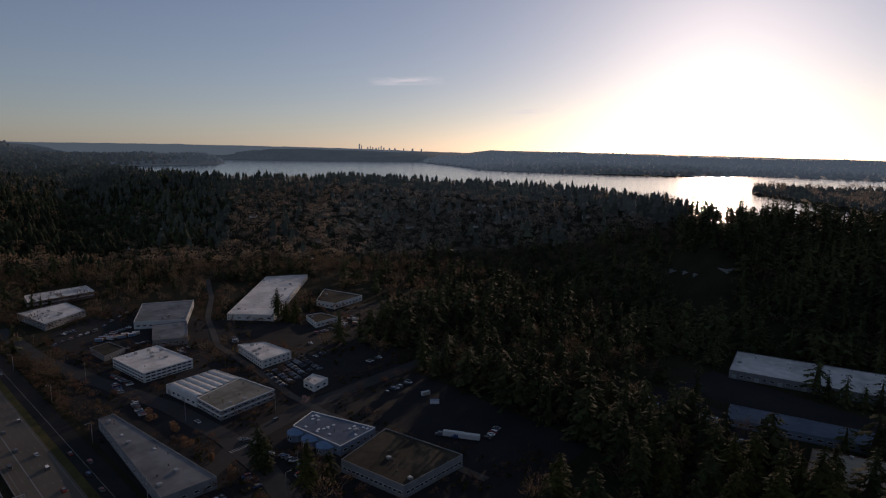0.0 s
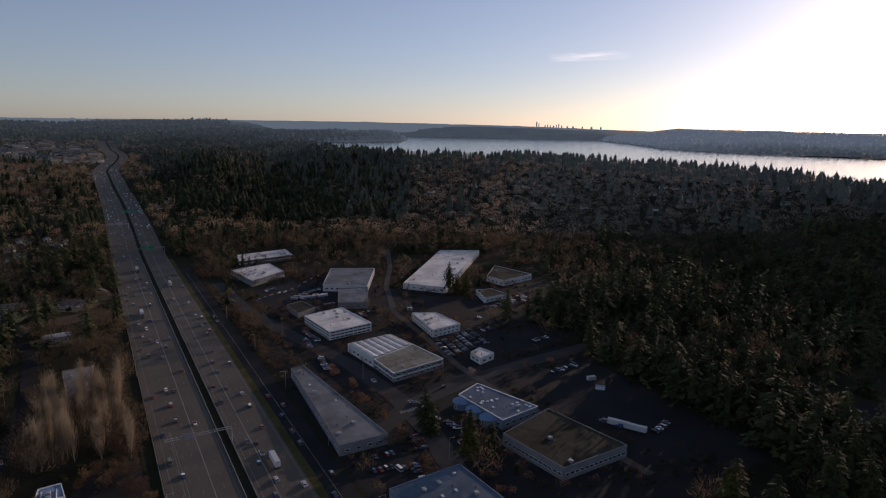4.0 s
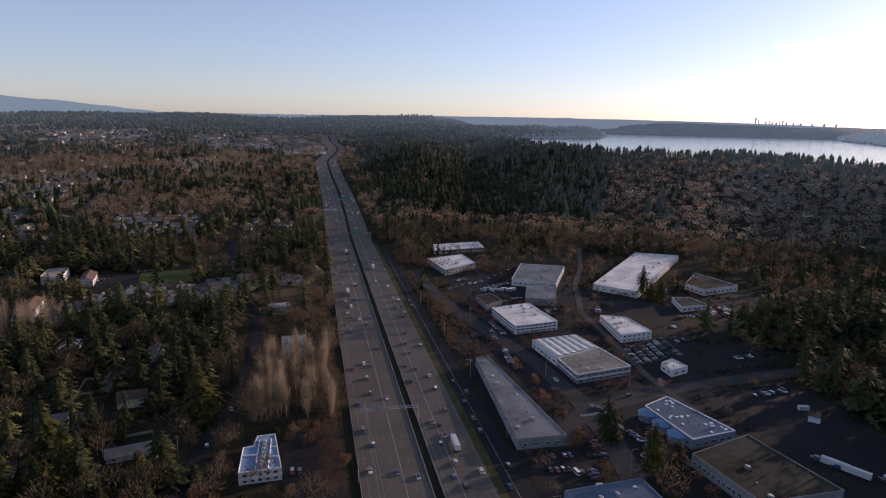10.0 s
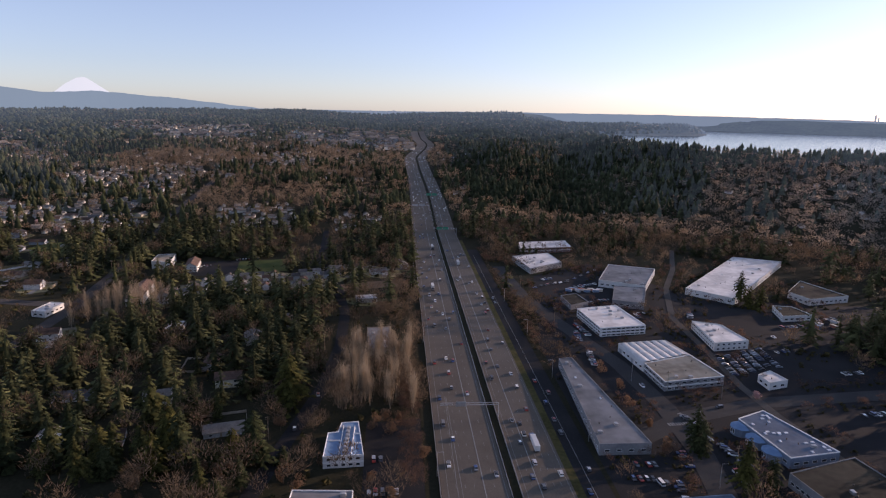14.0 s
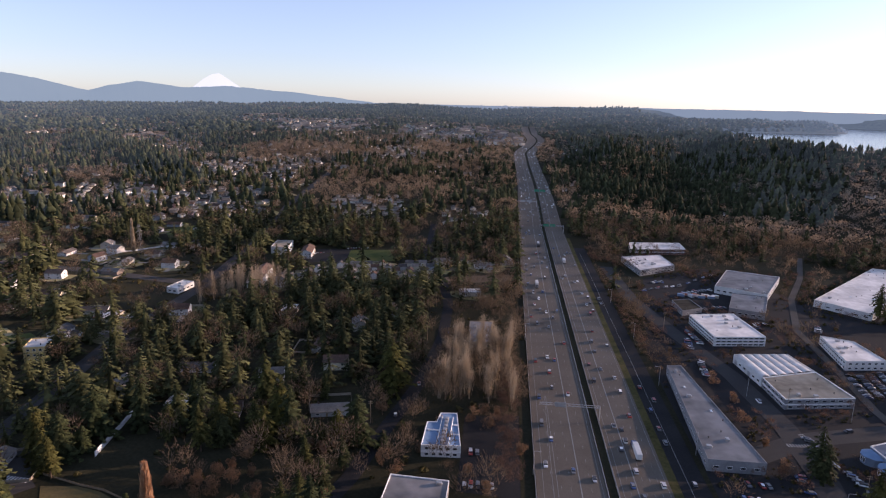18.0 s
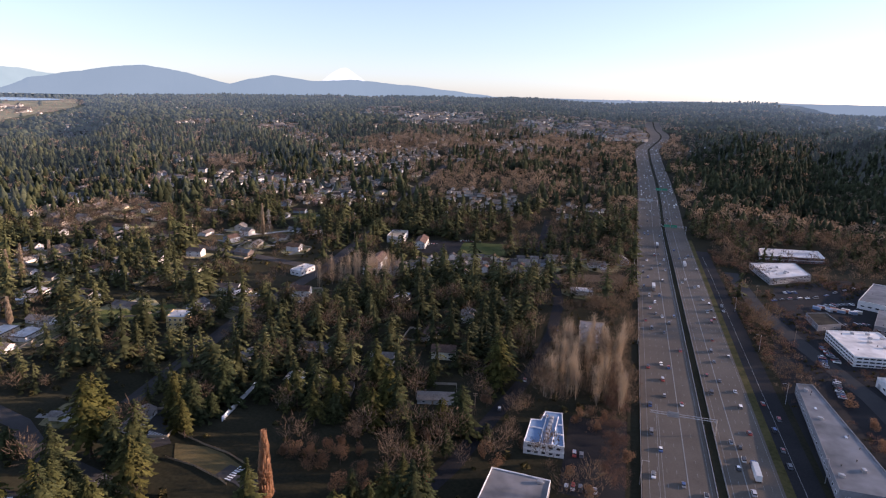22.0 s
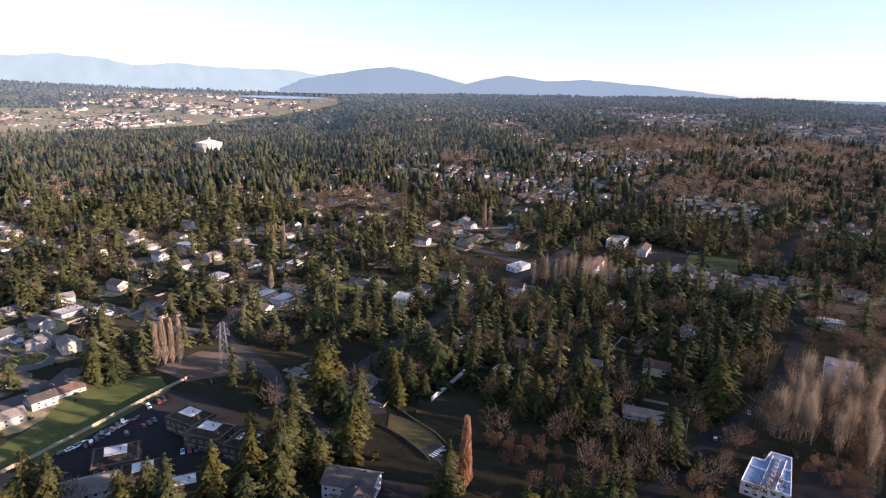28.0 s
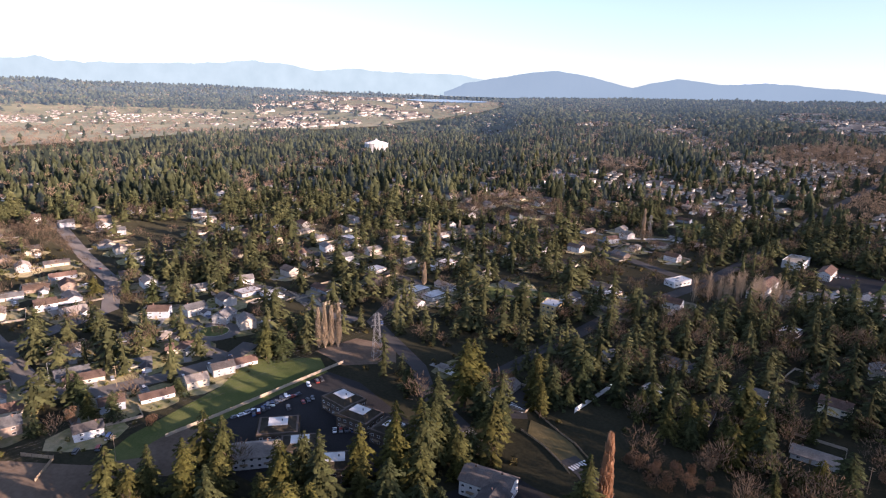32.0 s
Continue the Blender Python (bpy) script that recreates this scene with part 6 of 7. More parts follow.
def joined(name, temps, x, y, h, w, material, label, category, g):
    """Many trees in one mesh: templates 1 high (or as built) scaled by h and w and turned by chance."""
    vs, fs, ns, off = [], [], [], 0
    solid = "conifer" in name
    which = g.integers(0, len(temps), len(x))
    turn = g.uniform(0, 6.283, len(x))
    z = ground_z(x, y)
    for k, (tv, tf) in enumerate(temps):
        m = which == k
        if not m.any():
            continue
        c, s = np.cos(turn[m])[:, None], np.sin(turn[m])[:, None]
        px, py, pz = tv[None, :, 0] * w[m][:, None], tv[None, :, 1] * w[m][:, None], tv[None, :, 2] * h[m][:, None]
        v = np.stack([px * c - py * s + x[m][:, None], px * s + py * c + y[m][:, None], pz + z[m][:, None] - 0.3], -1)
        n = int(m.sum())
        if solid:
            tf, tn = crown_facing(tv, tf)
            ns.append(np.stack([tn[None, :, 0] * c - tn[None, :, 1] * s, tn[None, :, 0] * s + tn[None, :, 1] * c, np.repeat(tn[None, :, 2], n, 0)], -1).reshape(-1, 3))
        fs.append((tf[None] + (np.arange(n) * len(tv))[:, None, None]).reshape(-1, 3) + off)
        vs.append(v.reshape(-1, 3))
        off += n * len(tv)
    me = mesh_np(name, np.concatenate(vs), np.concatenate(fs), material)
    if solid:
        set_normals(me, np.concatenate(ns))
    return tagged(new(name, me), label, category, kind="stuff")


def conifer_kinds():
    out = []
    for k in range(6):
        rng = random.Random(100 + k)
        hh, rad = (27, 30, 24, 33, 19, 26)[k], (6.2, 5.6, 6.2, 6.9, 5.6, 7.0)[k]
        ob = thing("conifer", "tall dark green fir with drooping branches", "tree", group="conifers")
        part("trunk", trunk_mesh(hh * 0.9, 0.42, M["bark"]), ob)
        v, f = fir_crown(rng, (22, 24, 19, 25, 17, 20)[k], 8, hh, rad, (0.10, 0.2, 0.06, 0.25, 0.04, 0.15)[k], (0.5, 0.62, 0.42, 0.55, 0.4, 0.48)[k])
        f, vn = crown_facing(v, f)
        crown = mesh_np("crown", v, f, M["needle"])
        set_normals(crown, vn)
        part("crown", crown, ob)
        out.append(ob)
    return out


def bare_kinds():
    out = []
    for k in range(5):
        rng = random.Random(200 + k)
        hh, sp = (19, 15, 23, 13, 17)[k], (5.8, 5.2, 5.0, 4.6, 6.0)[k]
        ob = thing("bare_tree", "leafless brown deciduous tree with fine twigs", "tree", group="bare trees")
        part("trunk", trunk_mesh(hh * 0.7, 0.2, M["bark"], 0, rng, 6, sp * 1.1), ob)
        v, f = round_crown(rng, 1700, hh, sp, 0.022)
        part("crown", mesh_np("crown", v, f, M["twig"]), ob)
        out.append(ob)
    return out


CON, BARE = conifer_kinds(), bare_kinds()
rngt = random.Random(7)
(cx, cy), (bx, by), g1 = scatter(1, 80, 900, 10.0)
order = np.argsort(np.hypot(cx, cy))
near, rest = order[:270], order[270:]
for i in near:
    s = rngt.uniform(1.0, 1.3) if in_shade(cx[i] / K, cy[i] / K) else rngt.uniform(0.5, 1.3)
    ob = copy_thing(rngt.choice(CON), pose(cx[i], cy[i], gz(cx[i], cy[i]), rngt.uniform(-2, 2), rngt.uniform(-2, 2), rngt.uniform(0, 360)))
    ob.scale = (s * rngt.uniform(1.05, 1.3), s * 1.18, s * rngt.uniform(0.9, 1.1))
mid_temps, low_temps = [], []
for k in range(8):
    rad, st, cu = (5.0, 5.8, 6.6, 5.4, 7.4, 6.2, 4.6, 6.8)[k], (0.1, 0.2, 0.05, 0.14)[k % 4], (0.5, 0.6, 0.42, 0.36)[k // 2]
    v, f = fir_crown(random.Random(300 + k), 9, 6, 26, rad, st, cu, (0.45, 0.7, 0.93), 1.35)
    mid_temps.append((v / 26, f))
    v, f = fir_crown(random.Random(350 + k), 7, 5, 26, rad, st, cu, (0.5, 0.88), 2.0)
    low_temps.append((v / 26, f))
n = len(rest)
hh = 10 + 27 * g1.beta(2.0, 2.2, n)
hh = np.where(in_shade(cx[rest] / K, cy[rest] / K), np.maximum(hh, g1.uniform(24, 34, n)), hh)
away = np.hypot(cx[rest], cy[rest])
wide = hh ** 0.8 * 2.15 * g1.uniform(0.85, 1.3, n)
for temps, m in ((mid_temps, away < 560), (low_temps, away >= 560)):
    sel = rest[m]
    joined("conifer_wood", temps, cx[sel], cy[sel], hh[m], wide[m], M["needles"], "many dark green firs between the houses", "trees", g1)
order = np.argsort(np.hypot(bx, by))
near, rest = order[:115], order[115:]
for i in near:
    s = rngt.uniform(0.28, 0.5) if in_box(bx[i] / K, by[i] / K, -124, -60, 112, 182) else rngt.uniform(0.7, 1.15)
    ob = copy_thing(rngt.choice(BARE), pose(bx[i], by[i], gz(bx[i], by[i]), 0, 0, rngt.uniform(0, 360)))
    ob.scale = (s, s, s)
bare_temps = [round_crown(random.Random(400 + k), 210, 1.0, 0.38, 0.0078) for k in range(5)]
thin_temps = [round_crown(random.Random(450 + k), 120, 1.0, 0.4, 0.0135) for k in range(5)]
away = np.hypot(bx[rest], by[rest])
for temps, m in ((bare_temps, away < 560), (thin_temps, away >= 560)):
    sel = rest[m]
    hh = g1.uniform(10, 24, len(sel))
    joined("bare_wood", temps, bx[sel], by[sel], hh, hh, M["twigs"], "many leafless brown trees between the houses", "trees", g1)

(cx, cy), (bx, by), g2 = scatter(2, 900, 2200, 13.0)
far_temps = [skirts(random.Random(500 + k), 3, 7) for k in range(6)]
farbare_temps = [round_crown(random.Random(600 + k), 58, 1.0, 0.48, 0.034) for k in range(5)]
last_temps = [skirts(random.Random(700 + k), 2, 6) for k in range(5)]
lastbare_temps = [round_crown(random.Random(800 + k), 16, 1.0, 0.55, 0.11) for k in range(4)]


def haze_step(x, y, g):
    """Step of painted haze for a far place: more with distance and towards the sun."""
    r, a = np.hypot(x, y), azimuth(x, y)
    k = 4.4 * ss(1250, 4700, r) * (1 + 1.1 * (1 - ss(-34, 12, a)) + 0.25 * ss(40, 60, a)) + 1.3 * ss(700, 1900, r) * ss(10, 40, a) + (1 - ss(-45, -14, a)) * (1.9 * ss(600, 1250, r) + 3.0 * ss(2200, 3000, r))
    return np.clip(np.round(k + g.uniform(-0.45, 0.45, len(x))), 0, HAZE_STEPS - 1).astype(int)


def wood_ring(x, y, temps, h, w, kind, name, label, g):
    k = haze_step(x, y, g)
    for q in range(HAZE_STEPS):
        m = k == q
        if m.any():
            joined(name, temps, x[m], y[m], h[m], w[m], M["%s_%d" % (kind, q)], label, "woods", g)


low = np.where((azimuth(cx, cy) < -70) & (np.hypot(cx, cy) > 1050), 0.55, 1.0)
low = np.where((np.abs(cx - 60) < 130) & (cy > 1500), 0.5, low)
hh = (9 + 22 * g2.beta(2, 2.2, len(cx))) * (0.95 + 0.3 * wavy(cx, cy, 42, 2.0)) * low
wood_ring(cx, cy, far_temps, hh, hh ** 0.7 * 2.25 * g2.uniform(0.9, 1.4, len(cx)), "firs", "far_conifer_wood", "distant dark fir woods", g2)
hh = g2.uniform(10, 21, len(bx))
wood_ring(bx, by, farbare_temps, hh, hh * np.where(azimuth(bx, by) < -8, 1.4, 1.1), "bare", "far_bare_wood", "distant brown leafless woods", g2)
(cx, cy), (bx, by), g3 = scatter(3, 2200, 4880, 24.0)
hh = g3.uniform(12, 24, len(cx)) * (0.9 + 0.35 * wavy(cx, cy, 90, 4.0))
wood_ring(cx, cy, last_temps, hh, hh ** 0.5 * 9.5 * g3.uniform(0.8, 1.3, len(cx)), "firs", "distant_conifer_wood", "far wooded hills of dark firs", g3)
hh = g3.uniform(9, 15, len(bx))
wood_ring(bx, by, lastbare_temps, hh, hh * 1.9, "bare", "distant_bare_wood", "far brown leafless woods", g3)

# undergrowth
g4 = np.random.default_rng(9)
ang, rad = np.radians(g4.uniform(-85, 92, 5500)), np.sqrt(g4.uniform(90 ** 2, 700 ** 2, 5500))
sx, sy = -np.sin(ang) * rad, np.cos(ang) * rad
m = free(sx, sy)
sx, sy = sx[m], sy[m]
bush = [leaf_crown(random.Random(900 + k), 16, 1.0, 0.55, 0.0, 0.32) for k in range(4)]
hh = g4.uniform(1.0, 4.2, len(sx))
joined("undergrowth", bush, sx, sy, hh, hh * 1.2, M["shrub"], "low brown and green shrubs under the trees", "shrubs", g4)


# garden shrubs
gs = np.array([(x, y) for x, y, t in YARDS if math.hypot(x, y) < 760 for _ in range(7)])
g6 = np.random.default_rng(41)
turn, away = g6.uniform(0, 6.283, len(gs)), g6.uniform(9, 17, len(gs))
sx, sy = gs[:, 0] + np.cos(turn) * away, gs[:, 1] + np.sin(turn) * away
hh = g6.uniform(0.8, 2.8, len(gs))
joined("garden_shrubs", bush, sx, sy, hh, hh * 1.3, M["garden"], "round green and brown garden shrubs", "shrubs", g6)

# shrubs and young trees between the yards of the industrial park and on the freeway's banks
solid = np.zeros((NC, NC), bool)
for ax, ay, ar in HARD:
    i0, j0, k = int((ax + HALF) / CELL), int((ay + HALF) / CELL), int(ar / CELL) + 1
    if 0 <= i0 < NC and 0 <= j0 < NC and abs(ax) < 700 and abs(ay) < 900:
        for i in range(i0 - k, i0 + k + 1):
            for j in range(j0 - k, j0 + k + 1):
                if ((i + 0.5) * CELL - HALF - ax) ** 2 + ((j + 0.5) * CELL - HALF - ay) ** 2 < ar * ar:
                    solid[i, j] = True
g5 = np.random.default_rng(23)
sx, sy = g5.uniform(67, 300, 19000) * K, g5.uniform(110, 520, 19000) * K
near_solid = np.zeros(len(sx), bool)
for dx, dy in ((9, 0), (-9, 0), (0, 9), (0, -9)):
    near_solid |= solid[((sx + dx + HALF) / CELL).astype(int), ((sy + dy + HALF) / CELL).astype(int)]
keep = ~solid[((sx + HALF) / CELL).astype(int), ((sy + HALF) / CELL).astype(int)]
thick = wavy(sx, sy, 23, 3.0)
keep &= (near_solid & (thick > -0.25)) | (thick > 0.62)
keep &= g5.random(len(sx)) < 0.8
sx, sy = sx[keep], sy[keep]
tall = g5.random(len(sx)) < 0.35
hh = g5.uniform(0.7, 2.2, int((~tall).sum()))
joined("hedge_shrubs", bush, sx[~tall], sy[~tall], hh, hh * 1.4, M["shrub"], "low brown and green shrubs between yards", "shrubs", g5)
hh = g5.uniform(3.5, 8.5, int(tall.sum()))
joined("young_trees", thin_temps, sx[tall], sy[tall], hh, hh * 1.15, M["redtwigs"], "small leafless reddish trees along the yards", "trees", g5)
sx, sy = np.concatenate([g5.uniform(67.8, 84, 700), g5.uniform(-6, 8, 600)]) * K, np.concatenate([g5.uniform(262, 520, 700), g5.uniform(205, 520, 600)]) * K
keep = ~solid[((sx + HALF) / CELL).astype(int), ((sy + HALF) / CELL).astype(int)]
sx, sy = sx[keep], sy[keep]
hh = g5.uniform(2.0, 6.0, len(sx))
joined("bank_shrubs", farbare_temps, sx, sy, hh, hh * 1.2, M["twigs"], "tangled brown shrubs on the freeway bank", "shrubs", g5)

sx, sy = g5.uniform(1.0, 8.0, 150) * K, g5.uniform(172, 268, 150) * K
hh = g5.uniform(4, 10, 150)
joined("bank_brush", bare_temps, sx, sy, hh, hh * 1.1, M["redtwigs"], "tangled russet brush beside the freeway", "shrubs", g5)


# trees that stand out
def column_crown(rng, n, h, rad, width):
    """Upright twigs packed into a flame: widest low down, drawn out to a point."""
    v, f = [], []
    for i in range(n):
        q = rng.uniform(0.0, 0.93) ** 1.15
        wide = rad * min(1.0, (q + 0.05) * 5.0) * (1 - q) ** 0.62 * rng.uniform(0.85, 1.1)
        a, u = rng.uniform(0, 6.283), rng.random() ** 0.5
        base = np.array((wide * u * math.cos(a), wide * u * math.sin(a), h * (0.03 + 0.97 * q)))
        ln = h * rng.uniform(0.05, 0.12)
        lean = rng.uniform(-0.02, 0.16)
        tip = base + np.array((lean * math.cos(a), lean * math.sin(a), 1.0)) * ln
        tip[2] = min(tip[2], h)
        t = rng.uniform(0, 6.283)
        off = np.array((math.cos(t), math.sin(t), 0)) * width * rng.uniform(0.6, 1.5)
        mid = base * 0.5 + tip * 0.5
        k = len(v)
        v += [base, mid + off, tip, mid - off]
        f.append((k, k + 1, k + 2, k + 3))
    return np.array(v), np.array(f)


def poplar(x, y, h, mat, label, sp=1.7, n=1500, wide=0.13):
    rng = random.Random(int(x * 7 + y))
    x, y, h, sp = x * K, y * K, h * K, sp * K
    ob = thing("poplar", label, "tree", pose(x, y, gz(x, y), rng.uniform(-1.5, 1.5), rng.uniform(-1.5, 1.5), rng.uniform(0, 360)), group="poplars")
    part("trunk", trunk_mesh(h * 0.85, 0.34, M["palebark"], 0, rng, 6, sp), ob)
    v, f = column_crown(rng, n, h, sp, wide)
    part("crown", mesh_np("crown", v, f, mat), ob)
    return ob


def cottonwood(x, y, h, label, sp=3.0):
    """A slender tree with a pale bare stem and a fine haze of twigs."""
    rng = random.Random(int(x * 13 + y * 5))
    x, y, h, sp = x * K, y * K, h * K, sp * K
    ob = thing("cottonwood", label, "tree", pose(x, y, gz(x, y), rng.uniform(-3, 3), rng.uniform(-3, 3), rng.uniform(0, 360)), group="cottonwoods")
    part("trunk", trunk_mesh(h * 0.93, 0.26, M["palebark"], 0, rng, 6, sp), ob)
    v, f = round_crown(rng, 420, h, sp * 0.75, 0.028)
    up, f2 = bare_crown(rng, 130, h, sp, 0.95, 0.05)
    part("crown", mesh_np("crown", np.concatenate([v, up]), np.concatenate([f, f2 + len(v)] if f.shape[1] == f2.shape[1] else [f]), M["paletwig"]), ob)
    return ob


poplar(-89, 133, 25, M["rust"], "tall narrow rust-coloured poplar", 2.5, 3200, 0.17)
for x, y, h in ((-236, 120.5, 18), (-234.6, 123, 20), (-233.4, 125.6, 19), (-232, 128, 20), (-237.5, 126, 18), (-346, 266, 19), (-349, 277, 20), (-341, 290, 20), (-277, 428, 26), (-282, 214, 14)):
    poplar(x, y, h * 1.08, M["paletwig"], "narrow leafless poplar with upright twigs", 1.9, 2000)
gr = random.Random(31)
for i in range(46):
    x, y = gr.uniform(-24, 6), gr.uniform(222, 282)
    cottonwood(x, y, gr.uniform(15, 22), "slender leafless cottonwood in a grove")
for i in range(22):
    x, y = -150 + gr.uniform(-22, 30), 345 + gr.uniform(-22, 22)
    cottonwood(x, y, gr.uniform(16, 22), "pale leafless cottonwood in a grove")
leafy = {}
for name, mat, pts in (("rusty_tree", "orange", [(-70, 155), (-66, 150), (-73, 146), (-50, 157), (-47, 150), (-36, 178), (-31, 172), (-8, 176), (-2, 168), (9, 190), (-290, 250), (-284, 256), (-226, 22), (-209, 43), (-99, 159), (-94, 158), (-89, 160), (-85, 164), (-83, 169), (-81, 176), (-80, 182), (-75, 166), (-79, 160), (-83, 156), (-88, 155), (-77, 206), (-82, 220), (-51, 188), (-54, 186), (-48, 191), (-43, 212), (-45, 215), (-84, 216), (-43, 247), (-5, 217), (-9, 212), (0, 214), (-2, 207), (-20, 205), (-25, 188), (-57, 181), (-62, 184)] + [(94 + 2.2 * math.sin(3 * q), 192 + 17 * q) for q in range(5)]), ("silver_tree", "silver", [(-176, 28)]), ("blossom_tree", "blossom", [(-300, -8), (150, 232), (-300, 560), (-310, 575), (-340, 600)])):
    for q, (x, y) in enumerate(pts):
        rng = random.Random(q)
        h = rng.uniform(6, 11)
        x, y = x * K, y * K
        ob = thing(name, {"orange": "round tree with rust-brown leaves", "silver": "round silver-green tree on rough ground", "blossom": "small tree in pale pink blossom"}[mat], "tree", pose(x, y, gz(x, y)), group=name + "s")
        part("trunk", trunk_mesh(h * 0.6, 0.18, M["bark"], 5, rng, 6, 2.0), ob)
        v, f = leaf_crown(rng, 1250, h, h * 0.45, 0.12, 0.25)
        part("crown", mesh_np("crown", v, f, M[mat]), ob)
for x, y, s in ((105, 193, 0.95), (106, 190, 0.8), (107, 165, 0.9), (217, 356, 1.1), (222, 352, 1.2), (213, 360, 1.0), (118, 168, 0.9), (-163, 52, 1.0), (-153, 64, 0.95), (-148, 70, 1.05), (-140, 84, 1.1), (-136, 92, 1.1), (-130, 100, 1.15), (-134, 106, 1.0), (-127, 92, 1.1), (-140, 112, 1.0), (-145, 100, 0.9), (-293, 19, 0.62), (-299, 24, 0.55), (-313, 43, 0.5), (-275, 46, 0.66), (-283, 63, 0.62), (-291, 74, 0.5), (-355, 67, 0.7), (-341, 77, 0.7), (-368, 54, 0.6), (-359, 33, 0.6), (-235, 26, 0.62), (-224, 11, 0.5), (-230, 58, 0.45), (-237, 96, 0.9), (-234, 102, 0.85), (-241, 101, 0.8), (-214, 28, 0.4)):
    x, y = x * K, y * K
    ob = copy_thing(rngt.choice(CON), pose(x, y, gz(x, y), 0, 0, rngt.uniform(0, 360)))
    ob.scale = (s * 1.5, s * 1.4, s) if x < -290 else (s, s, s)
for ob in CON + BARE:
    drop_thing(ob)

# ---- vehicles ----
def car_kind(name, label, ln, wd, hood, roof_z, cab0, cab1, van=False, far=False):
    ob = thing(name, label, "car", group="cars")
    w = wd / 2
    bm = bmesh.new()
    prof = [(-ln / 2, 0.35), (ln / 2, 0.35), (ln / 2, 0.62), (ln / 2 - 0.15, hood - 0.1), (ln / 2 - 1.0, hood), (-ln / 2 + 0.3, hood + 0.05), (-ln / 2, hood - 0.1)]
    a = [bm.verts.new((-w, y, z)) for y, z in prof]
    b = [bm.verts.new((w, y, z)) for y, z in prof]
    bm.faces.new(a)
    bm.faces.new(b[::-1])
    for i in range(len(prof)):
        j = (i + 1) % len(prof)
        bm.faces.new((a[j], a[i], b[i], b[j]))
    bmesh.ops.recalc_face_normals(bm, faces=bm.faces)
    bmesh.ops.bevel(bm, geom=bm.edges[:], offset=0.06, segments=1, affect="EDGES")
    part("body", bm_mesh("body", bm, M["carpaint"]), ob)

    def cabin(z0, z1, inset_top, grow, nm, mt):
        bm = bmesh.new()
        lo = [bm.verts.new((sx * (w - 0.06 + grow), y, z0)) for sx, y in ((-1, cab0), (1, cab0), (1, cab1), (-1, cab1))]
        hi = [bm.verts.new((sx * (w - 0.22 + grow), y, z1)) for sx, y in ((-1, cab0 + inset_top), (1, cab0 + inset_top), (1, cab1 - inset_top * 1.4), (-1, cab1 - inset_top * 1.4))]
        bm.faces.new(hi)
        bm.faces.new(lo[::-1])
        for i in range(4):
            j = (i + 1) % 4
            bm.faces.new((lo[i], lo[j], hi[j], hi[i]))
        part(nm, bm_mesh(nm, bm, mt), ob)
    cabin(hood - 0.02, roof_z - 0.06, 0.1 if van else 0.45, 0, "glasshouse", M["glass"])
    bm = bmesh.new()
    tin = 0.1 if van else 0.45
    add_box(bm, -w + 0.18, cab0 + tin - 0.05, roof_z - 0.08, w - 0.18, cab1 - tin * 1.4 + 0.05, roof_z, 0.03)
    part("roof", bm_mesh("roof", bm, M["carpaint"]), ob)
    if far:
        return ob
    bm = bmesh.new()
    bmesh.ops.create_cone(bm, cap_ends=True, segments=12, radius1=0.33, radius2=0.33, depth=0.22, matrix=pose(0, 0, 0, 0, 90, 0))
    wheel = bm_mesh("wheel", bm, M["tyre"])
    for sx in (-1, 1):
        for y in (-ln * 0.31, ln * 0.31):
            part("wheel", wheel, ob, m=pose(sx * (w - 0.08), y, 0.33))
    return ob


def truck_kind(label, box_len):
    ob = thing("lorry", label, "truck", group="lorries")
    bm = bmesh.new()
    add_box(bm, -1.28, -box_len, 1.15, 1.28, 0, 4.05, 0.04)
    part("trailer", bm_mesh("trailer", bm, M["wallwhite"]), ob)
    bm = bmesh.new()
    add_box(bm, -1.2, 0.5, 0.6, 1.2, 3.2, 2.9, 0.15)
    add_box(bm, -1.05, 3.2, 0.6, 1.05, 4.9, 1.9, 0.15)
    part("cab", bm_mesh("cab", bm, M["carpaint"]), ob)
    part("windscreen", box_mesh("windscreen", -1.0, 3.15, 1.95, 1.0, 3.24, 2.75, M["glass"]), ob)
    part("chassis", box_mesh("chassis", -0.5, -box_len, 0.7, 0.5, 3, 1.12, M["darkmetal"]), ob)
    bm = bmesh.new()
    bmesh.ops.create_cone(bm, cap_ends=True, segments=12, radius1=0.5, radius2=0.5, depth=0.35, matrix=pose(0, 0, 0, 0, 90, 0))
    wheel = bm_mesh("wheel", bm, M["tyre"])
    for sx in (-1, 1):
        for y in (3.6, 1.0, -box_len + 1.2, -box_len + 2.5):
            part("wheel", wheel, ob, m=pose(sx * 1.05, y, 0.5))
    return ob


SHAPES = [("car", "family saloon car", 4.7, 1.85, 0.95, 1.45, -1.7, 1.3), ("car", "tall sport utility car", 4.8, 1.95, 1.1, 1.75, -2.2, 1.2, True), ("car", "small hatchback car", 4.1, 1.75, 0.95, 1.5, -1.9, 1.0), ("van", "boxy delivery van", 5.4, 2.0, 1.2, 2.2, -2.6, 1.9, True)]
CARS = [car_kind(*q) for q in SHAPES]
FARCARS = [car_kind(*(q if len(q) > 8 else (*q, False)), True) for q in SHAPES]
LORRY = truck_kind("long white box lorry driving on the freeway", 12.0)
vr = random.Random(44)


def put_car(x, y, turn, z, label=""):
    ob = copy_thing(vr.choices(CARS if math.hypot(x, y) < 400 else FARCARS, (5, 5, 3, 1))[0], pose(x, y, z, 0, 0, turn))
    if label:
        tagged(ob, label)
    return ob


